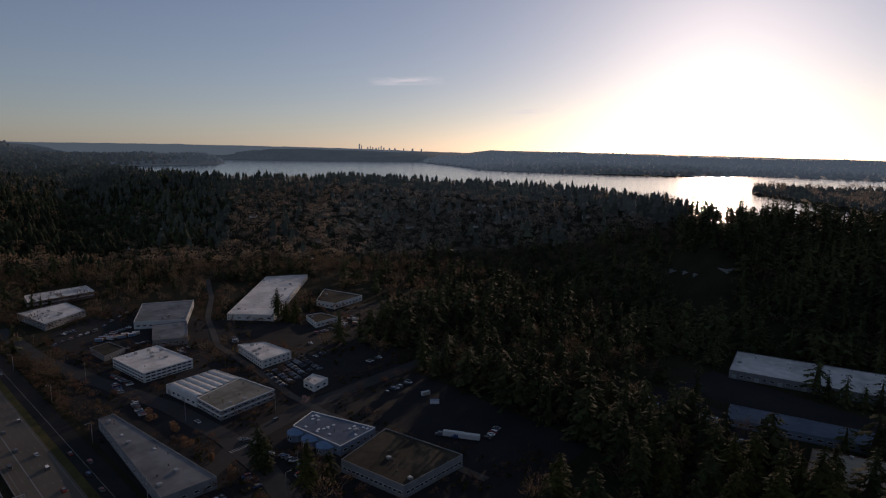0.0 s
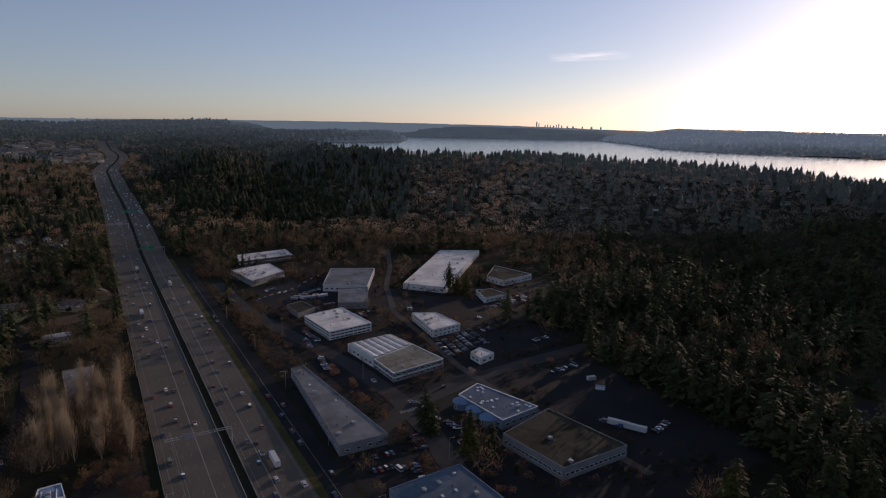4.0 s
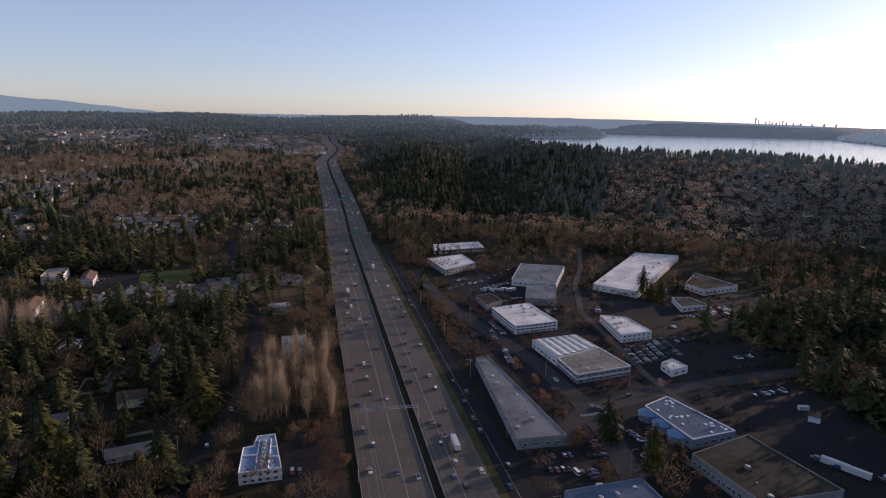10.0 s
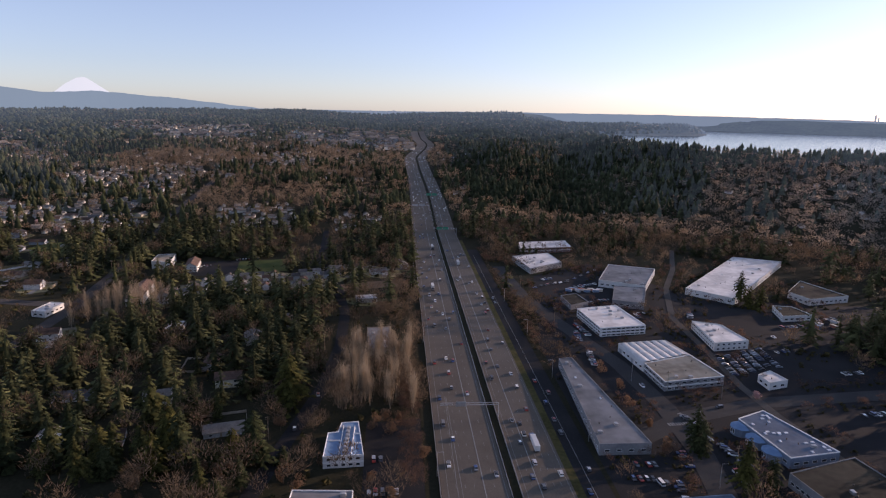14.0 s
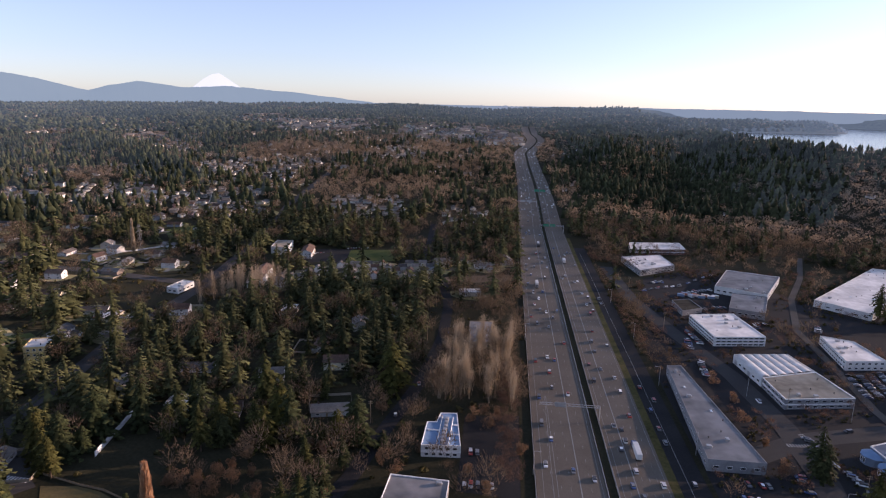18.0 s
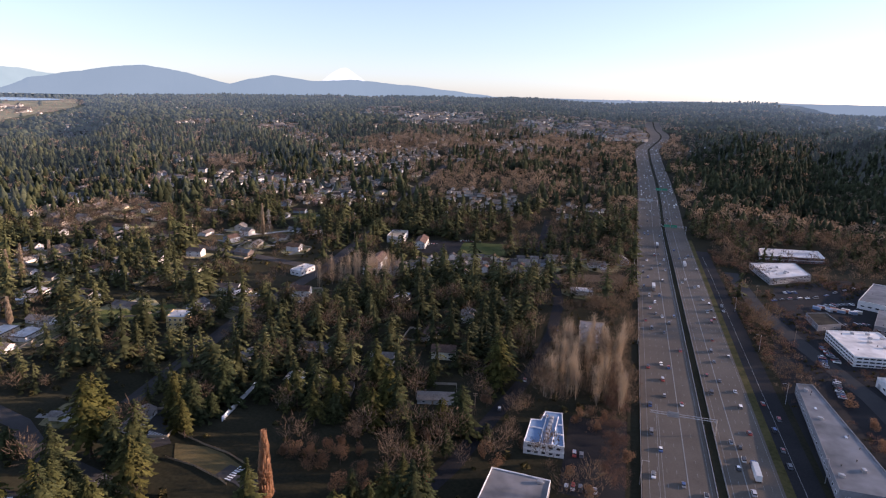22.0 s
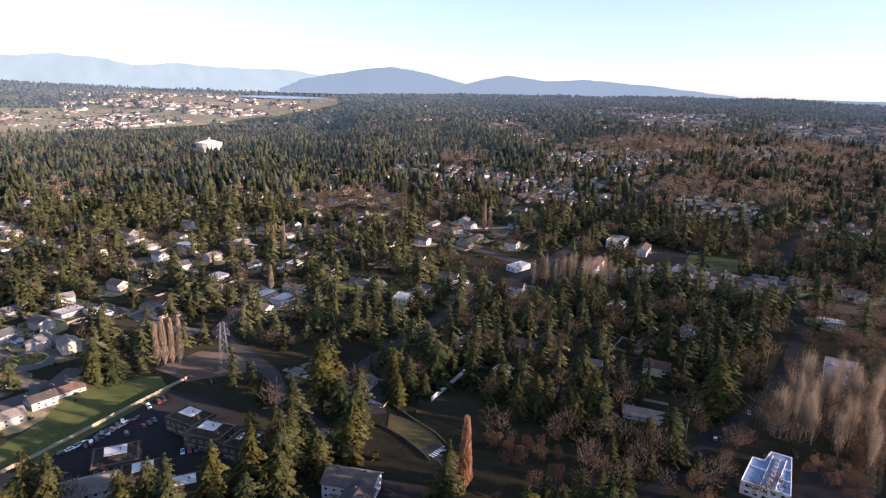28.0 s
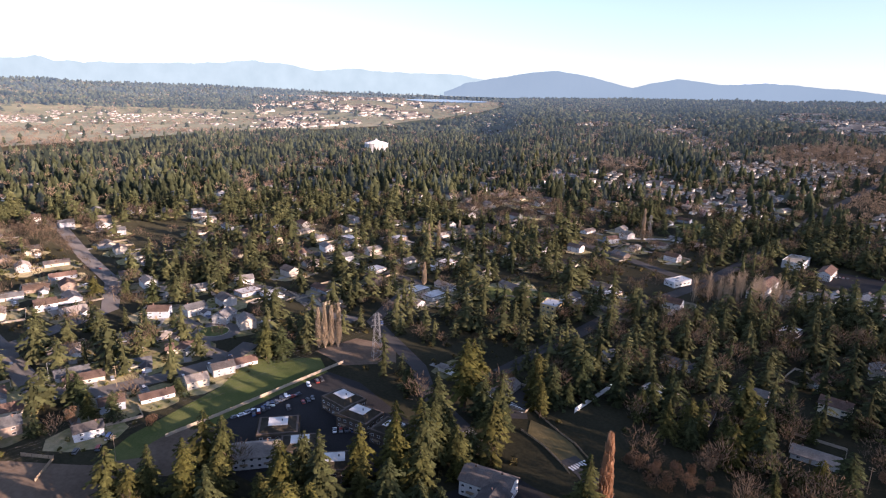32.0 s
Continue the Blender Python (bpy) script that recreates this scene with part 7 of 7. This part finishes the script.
used = []
for lanes, n, y1, turn, dz in (((24.2, 28.2, 32.4, 36.8, 41.3, 45.8), 62, 920, 180, 0.30), ((59.0, 62.3, 65.8, 69.2, 72.7, 76.1), 42, 920, 0, 0.34), ((85.8, 90.5), 10, 545, 0, 0.26)):
    k = 0
    while k < n:
        x, y = vr.choice(lanes), 136 + (y1 - 136) * vr.random() ** 1.2
        if any(abs(x - p) < 1.5 and abs(y - q) < 11 for p, q in used) or (abs(x - 69.2) < 2 and 262 < y < 305):
            continue
        used.append((x, y))
        put_car(x + bend(y), y, turn, gz(40, y) + dz, "car driving on the busy freeway")
        k += 1
for x, y, t in ((69.2, 288, 0), (32.4, 567, 180), (41.3, 746, 180), (65.8, 675, 0)):
    ob = copy_thing(LORRY, pose(x + bend(y), y, gz(40, y) + 0.32, 0, 0, t))

# far traffic
dots, faces = [], []
for i in range(170):
    x, y = vr.choice((24.2, 28.2, 32.4, 36.8, 41.3, 45.8, 59.0, 62.3, 65.8, 69.2, 72.7, 76.1)), vr.uniform(920, 2100)
    k, z = len(dots), gz(40, y) + 0.35
    x += bend(y)
    for zz, sx, sy in ((0.3, 0.9, 2.2), (0.9, 0.9, 2.2), (1.5, 0.7, 1.2)):
        dots += [(x - sx, y - sy, z + zz), (x + sx, y - sy, z + zz), (x + sx, y + sy, z + zz), (x - sx, y + sy, z + zz)]
    for q in (0, 4):
        faces += [(k + q + i2, k + q + (i2 + 1) % 4, k + q + 4 + (i2 + 1) % 4, k + q + 4 + i2) for i2 in range(4)]
    faces.append((k + 8, k + 9, k + 10, k + 11))
FARCAR = surface("far_car_paint", (0.15, 0.15, 0.16), (0.75, 0.75, 0.75), 0.2, 0.05, 0.35, 0.0, island=0.7)
tagged(new("far_traffic", mesh_of("far_traffic", dots, faces, FARCAR)), "many far cars on the freeway", "cars", kind="stuff")


def parked(x, y, n, dx, dy, turn, gap=0.2, dz=0.14):
    x, y, n = x * K, y * K, round(n * 1.3)
    for i in range(n):
        if vr.random() > gap:
            px, py = x + dx * i + vr.uniform(-0.2, 0.2), y + dy * i + vr.uniform(-0.2, 0.2)
            put_car(px, py, turn + vr.uniform(-3, 3) + vr.choice((0, 180)), gz(px, py) + dz, "parked car in a row")


def packed_lot():
    """Close rows of parked cars, joined: each a tapered body under a narrower cabin in one closed hull."""
    ring = [(0.92, 2.3, 0.3), (0.92, 2.3, 0.75), (0.88, 1.1, 0.98), (0.68, 0.5, 1.45), (0.68, -1.3, 1.45), (0.85, -2.1, 1.0), (0.92, -2.35, 0.85), (0.92, -2.35, 0.3)]
    n = len(ring)
    base = np.array([(s * w, y, z) for s in (-1, 1) for w, y, z in ring])
    quads = [(i, (i + 1) % n, n + (i + 1) % n, n + i) for i in range(n)]
    sides = [(0, 1, 6, 7), (1, 2, 5, 6), (2, 3, 4, 5)]
    quads = np.array(quads + sides + [tuple(n + q for q in f[::-1]) for f in sides])
    vs, fs, k = [], [], 0
    for j in range(6):
        for i in range(12):
            if vr.random() < 0.15:
                continue
            x, y = (154 + j * 5.2) * K + 0.4 * i + vr.uniform(-0.2, 0.2), (256 + j * 1.6) * K + 2.9 * i + vr.uniform(-0.2, 0.2)
            t = radians(82 + vr.uniform(-3, 3) + vr.choice((0, 180)))
            c, s = math.cos(t), math.sin(t)
            vs.append(np.stack([base[:, 0] * c - base[:, 1] * s + x, base[:, 0] * s + base[:, 1] * c + y, base[:, 2] + gz(x, y)], -1))
            fs.append(quads + k * len(base))
            k += 1
    tagged(new("parked_cars", mesh_np("parked_cars", np.concatenate(vs), np.concatenate(fs), M["lotpaint"])), "close rows of parked cars in many colours", "cars", kind="stuff")


packed_lot()
for x, y, n, dx, dy, t in ((88, 160, 6, 0.3, 3.0, 80), (72, 176, 5, 3.0, -0.2, 5), (98, 182, 4, 0.2, 3, 85), (118, 180, 6, -0.5, 3.1, 70), (113, 199, 4, -0.4, 3.1, 75), (112, 170, 4, 0.2, 3.0, 85), (92, 268, 7, 0.4, 3.0, 80), (94, 300, 6, 0.4, 3.0, 80), (118, 285, 3, 3.0, 0.5, 10), (130, 335, 5, 3, 0.8, 15), (120, 400, 7, 2.8, 1.6, 30), (100, 420, 5, 3, 1, 20), (215, 318, 6, 3.2, 0.5, 10), (245, 330, 5, 3.2, 0.5, 10), (185, 215, 6, 3.2, 0.4, 8), (182, 150, 5, 3, 1, 15), (-9, 171, 4, 3.1, 0.2, 4), (-8, 190, 4, 3.1, 0.2, 4), (-196, 74, 6, -1.1, 3.0, 70), (-205, 98, 4, -0.6, 3.0, 75), (-198, 68, 9, -0.35, 3.3, 12), (-193, 86, 5, -0.6, 3.0, 75), (-170, 92, 3, 1.5, 2.6, 60), (-98, 112, 4, 2.9, 0.9, 20), (-150, 455, 5, 3.0, 1.0, 15), (-125, 478, 6, 3.1, 0.6, 10), (255, 70, 5, -0.8, 3.2, 75), (80, 184, 3, 3.0, -0.2, 5), (84, 173, 4, 3.0, -0.2, 5), (113, 208, 4, -0.4, 3.1, 75), (101, 308, 8, -0.3, 3, 85), (112, 352, 4, 3, 0.6, 10), (140, 343, 4, 3, 0.8, 15), (195, 302, 4, 3, 0.6, 12), (190, 282, 3, 3, 0.6, 10), (206, 255, 4, 3.1, 0.3, 6), (118, 365, 6, 3, 1.2, 22), (170, 335, 4, 1.2, 3, 60), (262, 110, 5, -0.8, 3.2, 75)):
    parked(x, y, n, dx, dy, t)
for x, y, t in ((-38, 212, 8), (-33, 240, 10), (-50, 150, 18), (-26, 300, 3), (-249, 20, 70), (-254, 40, 85), (-250, 62, 100), (-300, 78, 40), (-206, 20, 60), (-204, 26, 65), (-209, 30, 60), (-318, 142, 80), (-300, 205, 100), (-245, 160, 60), (109, 200, 0), (106, 245, 0), (130, 224, 105), (-290, 10, 90), (-330, 20, 85), (-420, 66, 95), (-400, 60, 85)):
    put_car(x * K, y * K, t, gz(x * K, y * K) + 0.2, "car on a residential street")
for x, y, t in ((92, 400, 120), (97, 404, 118), (102, 407, 118), (108, 410, 118), (113, 413, 120), (118, 415, 125), (126, 424, 135), (133, 432, 135), (141, 441, 135), (148, 448, 135)):
    put_car(x * K, y * K, t, gz(x * K, y * K) + 0.1, "pale car parked along a curved drive")
k = 0
for x, y, t in YARDS:
    if k < 32 and 300 < math.hypot(x, y) < 640 and vr.random() < 0.75:
        c, s = math.cos(radians(t)), math.sin(radians(t))
        px, py = x + 3.5 * c + 13 * s, y + 3.5 * s - 13 * c
        put_car(px, py, t + vr.uniform(-4, 4), gz(px, py) + 0.19, "car parked in a driveway")
        k += 1
for x, y, t in ((171, 164, 30), (174, 158, 30), (262, 98, 15), (230, 335, 60)):
    ob = copy_thing(LORRY, pose(x * K, y * K, gz(x * K, y * K) + 0.12, 0, 0, t))
    tagged(ob, "white box lorry parked in a yard")
for ob in CARS + FARCARS + [LORRY]:
    drop_thing(ob)

# ---- street things, masts and fences ----
def lattice(h, base, top, arms, name, label):
    """A lattice tower: four legs, bracing and cross arms, each strut a bar."""
    ob = thing(name, label, "pylon")

    def bar(a, b, r):
        a, b = Vector(a), Vector(b)
        bm = bmesh.new()
        d = b - a
        bmesh.ops.create_cone(bm, cap_ends=True, segments=4, radius1=r, radius2=r, depth=d.length, matrix=Matrix.Translation((a + b) / 2) @ d.to_track_quat("Z", "Y").to_matrix().to_4x4())
        return bm
    corners = ((-1, -1), (1, -1), (1, 1), (-1, 1))
    for sx, sy in corners:
        part("leg", bm_mesh("leg", bar((sx * base, sy * base, 0), (sx * top, sy * top, h), 0.13), M["oldsteel"]), ob)
    n = 7
    for k in range(n):
        z0, z1 = h * k / n, h * (k + 1) / n
        w0, w1 = base + (top - base) * k / n, base + (top - base) * (k + 1) / n
        for i in range(4):
            (ax, ay), (bx2, by2) = corners[i], corners[(i + 1) % 4]
            part("brace", bm_mesh("brace", bar((ax * w0, ay * w0, z0), (bx2 * w1, by2 * w1, z1), 0.07), M["oldsteel"]), ob)
            part("brace", bm_mesh("brace", bar((bx2 * w0, by2 * w0, z0), (ax * w1, ay * w1, z1), 0.07), M["oldsteel"]), ob)
    for z, w in arms:
        for sy in (-1, 1):
            part("arm", bm_mesh("arm", bar((-w, 0, z), (w, 0, z + 0.0), 0.12), M["oldsteel"]), ob) if sy > 0 else None
        for sx in (-1, 1):
            part("arm_stay", bm_mesh("arm_stay", bar((sx * w, 0, z), (0, 0, z + 1.4), 0.07), M["oldsteel"]), ob)
            part("insulator", bm_mesh("insulator", bar((sx * w, 0, z - 1.2), (sx * w, 0, z), 0.12), M["wallgrey"]), ob)
    return ob


pylon = lattice(30, 2.9, 1.0, ((22, 3.6), (25.7, 3.0), (29, 2.5)), "power_pylon", "grey steel lattice power pylon on rough ground")
pylon.matrix_basis = pose(-212 * K, 136 * K, gz(-212 * K, 136 * K), 0, 0, 70)


def cable(a, b, sag, r, parent):
    cu = bpy.data.curves.new("cable", "CURVE")
    cu.dimensions, cu.bevel_depth, cu.bevel_resolution = "3D", r, 0
    sp = cu.splines.new("POLY")
    sp.points.add(16)
    for i in range(17):
        t = i / 16
        p = Vector(a).lerp(Vector(b), t)
        sp.points[i].co = (p.x, p.y, p.z - sag * 4 * t * (1 - t), 1)
    cu.materials.append(M["darkmetal"])
    ob = new("cable", cu)
    ob.parent = parent
    return ob


line = thing("power_line", "thin overhead power cables along a grass corridor", "power line", kind="structure")
for z, w in ((20.8, 3.6), (24.5, 3.0), (27.8, 2.5)):
    for s in (-1, 1):
        ox, oy = s * w * math.cos(radians(70)), s * w * math.sin(radians(70))
        cable((-212 * K + ox, 136 * K + oy, z), (-178 * K + ox, -60 * K + oy, z), 6, 0.025, line)
        cable((-212 * K + ox, 136 * K + oy, z), (-277 * K + ox, 432 * K + oy, z), 8, 0.025, line)
mast = lattice(32, 2.0, 0.7, ((24, 4.3), (29, 3.4)), "power_pylon", "far steel lattice pylon beside a pale wall")
mast.matrix_basis = pose(-275 * K, 434 * K, gz(-275 * K, 434 * K), 0, 0, 80)


def fence(name, pts, h, label, step=2.4, material="fence", post=True):
    """A board fence of panels and posts along a line."""
    ob = thing(name, label, "fence", kind="structure")
    pan = box_mesh("panel", 0.03, -0.03, 0.1, step - 0.03, 0.03, h, M[material])
    pst = box_mesh("post", -0.08, -0.08, -0.3, 0.08, 0.08, h + 0.15, M[material])
    pts = [(x * K, y * K) for x, y in pts]
    for (x0, y0), (x1, y1) in zip(pts, pts[1:]):
        ln = math.hypot(x1 - x0, y1 - y0)
        t = math.degrees(math.atan2(y1 - y0, x1 - x0))
        n = max(1, int(ln / step))
        for i in range(n):
            x, y = x0 + (x1 - x0) * i / n, y0 + (y1 - y0) * i / n
            part("panel", pan, ob, m=pose(x, y, gz(x, y), 0, 0, t))
            if post:
                part("post", pst, ob, m=pose(x, y, gz(x, y), 0, 0, t))
    return ob


fence("fence", [(-199, 45), (-203, 65), (-214, 113), (-216, 122)], 1.9, "long pale board fence beside a lawn")
fence("fence", [(-130, 170), (-135, 202)], 3.0, "white wall fence beside a parking court", material="trim")
fence("fence", [(-160, 175), (-141, 159), (-125, 155), (-116, 153.5), (-107, 150), (-98, 143)], 1.1, "low pale rail along a curved path", material="wood")
fence("fence", [(-133, 145), (-121.5, 144), (-111, 141), (-106, 139)], 1.1, "low pale rail beside a planted strip", material="wood")


def crossing(x0, y0, x1, y1, n, label):
    """White bars across a street, from one kerb to the other."""
    ob = thing("crosswalk", label, "road marking", kind="structure")
    t = math.degrees(math.atan2(y1 - y0, x1 - x0))
    bar = box_mesh("bar", -0.35, -1.6, 0.0, 0.35, 1.6, 0.012, M["trim"])
    for i in range(n):
        x, y = (x0 + (x1 - x0) * i / (n - 1)) * K, (y0 + (y1 - y0) * i / (n - 1)) * K
        part("bar", bar, ob, m=pose(x, y, gz(x, y) + 0.20, 0, 0, t))


crossing(-149, 155.5, -141.5, 155, 8, "white ladder crossing on a dark street")
crossing(-107.5, 141.5, -107.0, 148.2, 7, "white ladder crossing beside a low rail")
fence("fence", [(11.2, 400), (11, 520), (8, 700)], 3.2, "tall noise wall along the freeway", 5.0, "concrete")
fence("fence", [(-303, 420), (-282, 438), (-266, 460)], 1.8, "pale sunlit wall beside a yard", material="trim")
fence("fence", [(-196, 8), (-206, 14), (-214, 6)], 1.8, "weathered board fence round a garden", material="wood")
fence("fence", [(-278, 285), (-252, 310)], 1.6, "pale board fence between gardens")
fence("fence", [(-242, 240), (-222, 262)], 1.6, "long garden fence beside a lawn")


def gantry(x0, x1, y, h, signs, label):
    ob = thing("sign_gantry", label, "sign gantry")
    x0, x1, y, h = x0 * K, x1 * K, y * K, h * 1.2
    signs = [(sx * K, w * K, hh * 1.2, face) for sx, w, hh, face in signs]
    zb = gz(40, y)
    bm = bmesh.new()
    bmesh.ops.create_cone(bm, cap_ends=True, segments=10, radius1=0.35, radius2=0.28, depth=h, matrix=pose(x1, y, zb + h / 2))
    part("post", bm_mesh("post", bm, M["metal"]), ob)
    for dz in (0.0, 1.2):
        part("beam", box_mesh("beam", x0, y - 0.12, zb + h - 1.3 + dz, x1, y + 0.12, zb + h - 1.05 + dz, M["metal"]), ob)
    n = int((x1 - x0) / 2.4)
    for i in range(n):
        bm = bmesh.new()
        xa = x0 + (x1 - x0) * i / n
        xb = x0 + (x1 - x0) * (i + 1) / n
        d = Vector((xb - xa, 0, 1.2 if i % 2 else -1.2))
        mid = Vector(((xa + xb) / 2, y, zb + h - 0.6))
        bmesh.ops.create_cone(bm, cap_ends=True, segments=4, radius1=0.06, radius2=0.06, depth=d.length, matrix=Matrix.Translation(mid) @ d.to_track_quat("Z", "Y").to_matrix().to_4x4())
        part("brace", bm_mesh("brace", bm, M["metal"]), ob)
    for sx, w, hh, face in signs:
        sg = part("sign_panel", box_mesh("sign_panel", sx - w / 2, y + face * 0.2 - 0.05, zb + h - 2.2, sx + w / 2, y + face * 0.2 + 0.05, zb + h - 2.2 + hh, M["sign"] if face < 0 else M["metal"]), ob, "green road sign" if face < 0 else "back of a road sign")
        if face < 0:
            for k in range(2):
                part("lettering_bar", box_mesh("lettering_bar", sx - w * 0.35, y - 0.29, zb + h - 1.6 + k * 0.8, sx + w * 0.3, y - 0.26, zb + h - 1.3 + k * 0.8, M["paint"]), sg)
    return ob


gantry(16, 38.6, 219, 7.5, [(24, 4.0, 2.4, 1)], "steel cantilever gantry over the freeway lanes")
gantry(33, 55, 585, 8.0, [(38.5, 5, 3, -1), (44.5, 5, 3, -1)], "gantry with two green signs over the freeway")
gantry(31, 52, 775, 8.0, [(37, 6, 3.4, -1), (44, 6, 3.4, -1)], "far gantry with green signs over the freeway")
gantry(10, 34, 700, 8.0, [(18, 6, 3, 1), (26, 6, 3, 1)], "far gantry over the oncoming lanes")


def pole_kind(h, arm, name, label, cross=False):
    ob = thing(name, label, "pole", group=name + "s")
    bm = bmesh.new()
    bmesh.ops.create_cone(bm, cap_ends=True, segments=8, radius1=0.16, radius2=0.09, depth=h, matrix=pose(0, 0, h / 2))
    part("pole", bm_mesh("pole", bm, M["wood"] if cross else M["metal"]), ob)
    if cross:
        for z in (h - 0.5, h - 1.6):
            part("crossarm", box_mesh("crossarm", -1.2, -0.07, z, 1.2, 0.07, z + 0.14, M["wood"]), ob)
            for k in (-1, 1):
                part("insulator", box_mesh("insulator", k * 1.05 - 0.05, -0.05, z + 0.14, k * 1.05 + 0.05, 0.05, z + 0.34, M["wallgrey"]), ob)
    else:
        part("arm", box_mesh("arm", 0, -0.05, h - 0.15, arm, 0.05, h - 0.05, M["metal"]), ob)
        part("lamp_head", box_mesh("lamp_head", arm - 0.35, -0.15, h - 0.22, arm + 0.35, 0.15, h - 0.08, M["metal"], 0.04), ob)
    return ob


lampk = pole_kind(12.5, 2.8, "street_lamp", "grey steel street lamp")
polek = pole_kind(13, 0, "utility_pole", "wooden utility pole with crossarms", True)
for x, y, t in ((68.5, 150, 180), (68.6, 200, 180), (68.6, 255, 180), (68.4, 310, 180), (66, 370, 180), (102, 170, 0), (112, 205, 180), (103, 250, 0), (135, 232, 90), (12.6, 300, 0), (12.6, 180, 0), (-264, 20, 30), (-236, 26, 180)):
    copy_thing(lampk, pose(x * K, y * K, gz(x * K, y * K), 0, 0, t))
for x, y, t in ((-52, 168, 20), (-46, 205, 12), (-40, 240, 8), (-36, 290, 4), (-38, 345, -10), (-194, 29, 70), (-134, 81, 30), (-246, 40, 90), (-300, 62, 90), (-350, 60, 90), (113, 180, 0), (115, 240, 0), (-255, 170, 40), (-320, 215, 80), (88, 330, 10), (82, 400, 5), (-52, 420, 20), (-196, 380, 5), (-202, 440, 5)):
    copy_thing(polek, pose(x * K, y * K, gz(x * K, y * K), 0, 0, t))
for k in (lampk, polek):
    drop_thing(k)

# white domed reservoir above the woods
tank = thing("water_reservoir", "large white round reservoir with a shallow dome", "water tank", pose(-915 * K, 584 * K, gz(-915 * K, 584 * K) - 1))
tank.scale = (K, K, K)
bm = bmesh.new()
bmesh.ops.create_cone(bm, cap_ends=True, segments=40, radius1=20, radius2=20, depth=17, matrix=pose(0, 0, 8.5))
part("wall", bm_mesh("wall", bm, M["wallwhite"]), tank)
bm = bmesh.new()
bmesh.ops.create_cone(bm, cap_ends=True, segments=40, radius1=20.6, radius2=3, depth=4.5, matrix=pose(0, 0, 19.25))
part("dome", bm_mesh("dome", bm, M["wallwhite"]), tank)
bm = bmesh.new()
bmesh.ops.create_cone(bm, cap_ends=True, segments=16, radius1=2.2, radius2=1.8, depth=3, matrix=pose(0, 0, 22.8))
part("cupola", bm_mesh("cupola", bm, M["wallwhite"]), tank)
rib = box_mesh("rib", -0.4, -0.3, 0, 0.4, 0.3, 17, M["concrete"])
for k in range(16):
    a = 2 * math.pi * k / 16
    part("rib", rib, tank, m=pose(20 * math.cos(a), 20 * math.sin(a), 0, 0, 0, math.degrees(a) + 90))


# shipping containers and pallets of goods in the storage yard
def container_kind():
    ob = thing("shipping_container", "pale steel shipping container in a storage yard", "container", group="shipping containers")
    bm = bmesh.new()
    add_box(bm, -1.2, -3.0, 0.15, 1.2, 3.0, 2.6)
    part("body", bm_mesh("body", bm, M["boxpaint"]), ob)
    for sx in (-1, 1):
        bm = bmesh.new()
        add_box(bm, sx * 1.2 - 0.015, -2.9, 0.3, sx * 1.2 + 0.015, 2.9, 2.45)
        for i in range(14):
            y = -2.8 + i * 0.42
            add_box(bm, sx * 1.2 - 0.03, y, 0.32, sx * 1.2 + 0.03, y + 0.2, 2.43)
        part("ribbed_side", bm_mesh("ribbed_side", bm, M["boxpaint"]), ob)
    part("doors", box_mesh("doors", -1.1, -3.06, 0.25, 1.1, -3.0, 2.5, M["metal"]), ob)
    for sy in (-2.7, 2.5):
        part("skid", box_mesh("skid", -1.15, sy, 0, 1.15, sy + 0.2, 0.15, M["darkmetal"]), ob)
    return ob


crate = container_kind()
sr = random.Random(61)
for x, y, t in ((113, 392, 60), (116, 395, 65), (119, 391, 20), (122, 393, 75), (125, 390, 80), (128, 393, 70), (131, 390, 85), (134, 392, 75), (236, 318, 15), (240, 322, 20), (246, 318, 12), (252, 326, 30), (192, 190, 40), (196, 200, 75), (262, 118, 15), (266, 124, 12)):
    copy_thing(crate, pose(x * K, y * K, gz(x * K, y * K) + 0.12, 0, 0, t + sr.uniform(-5, 5)))
drop_thing(crate)
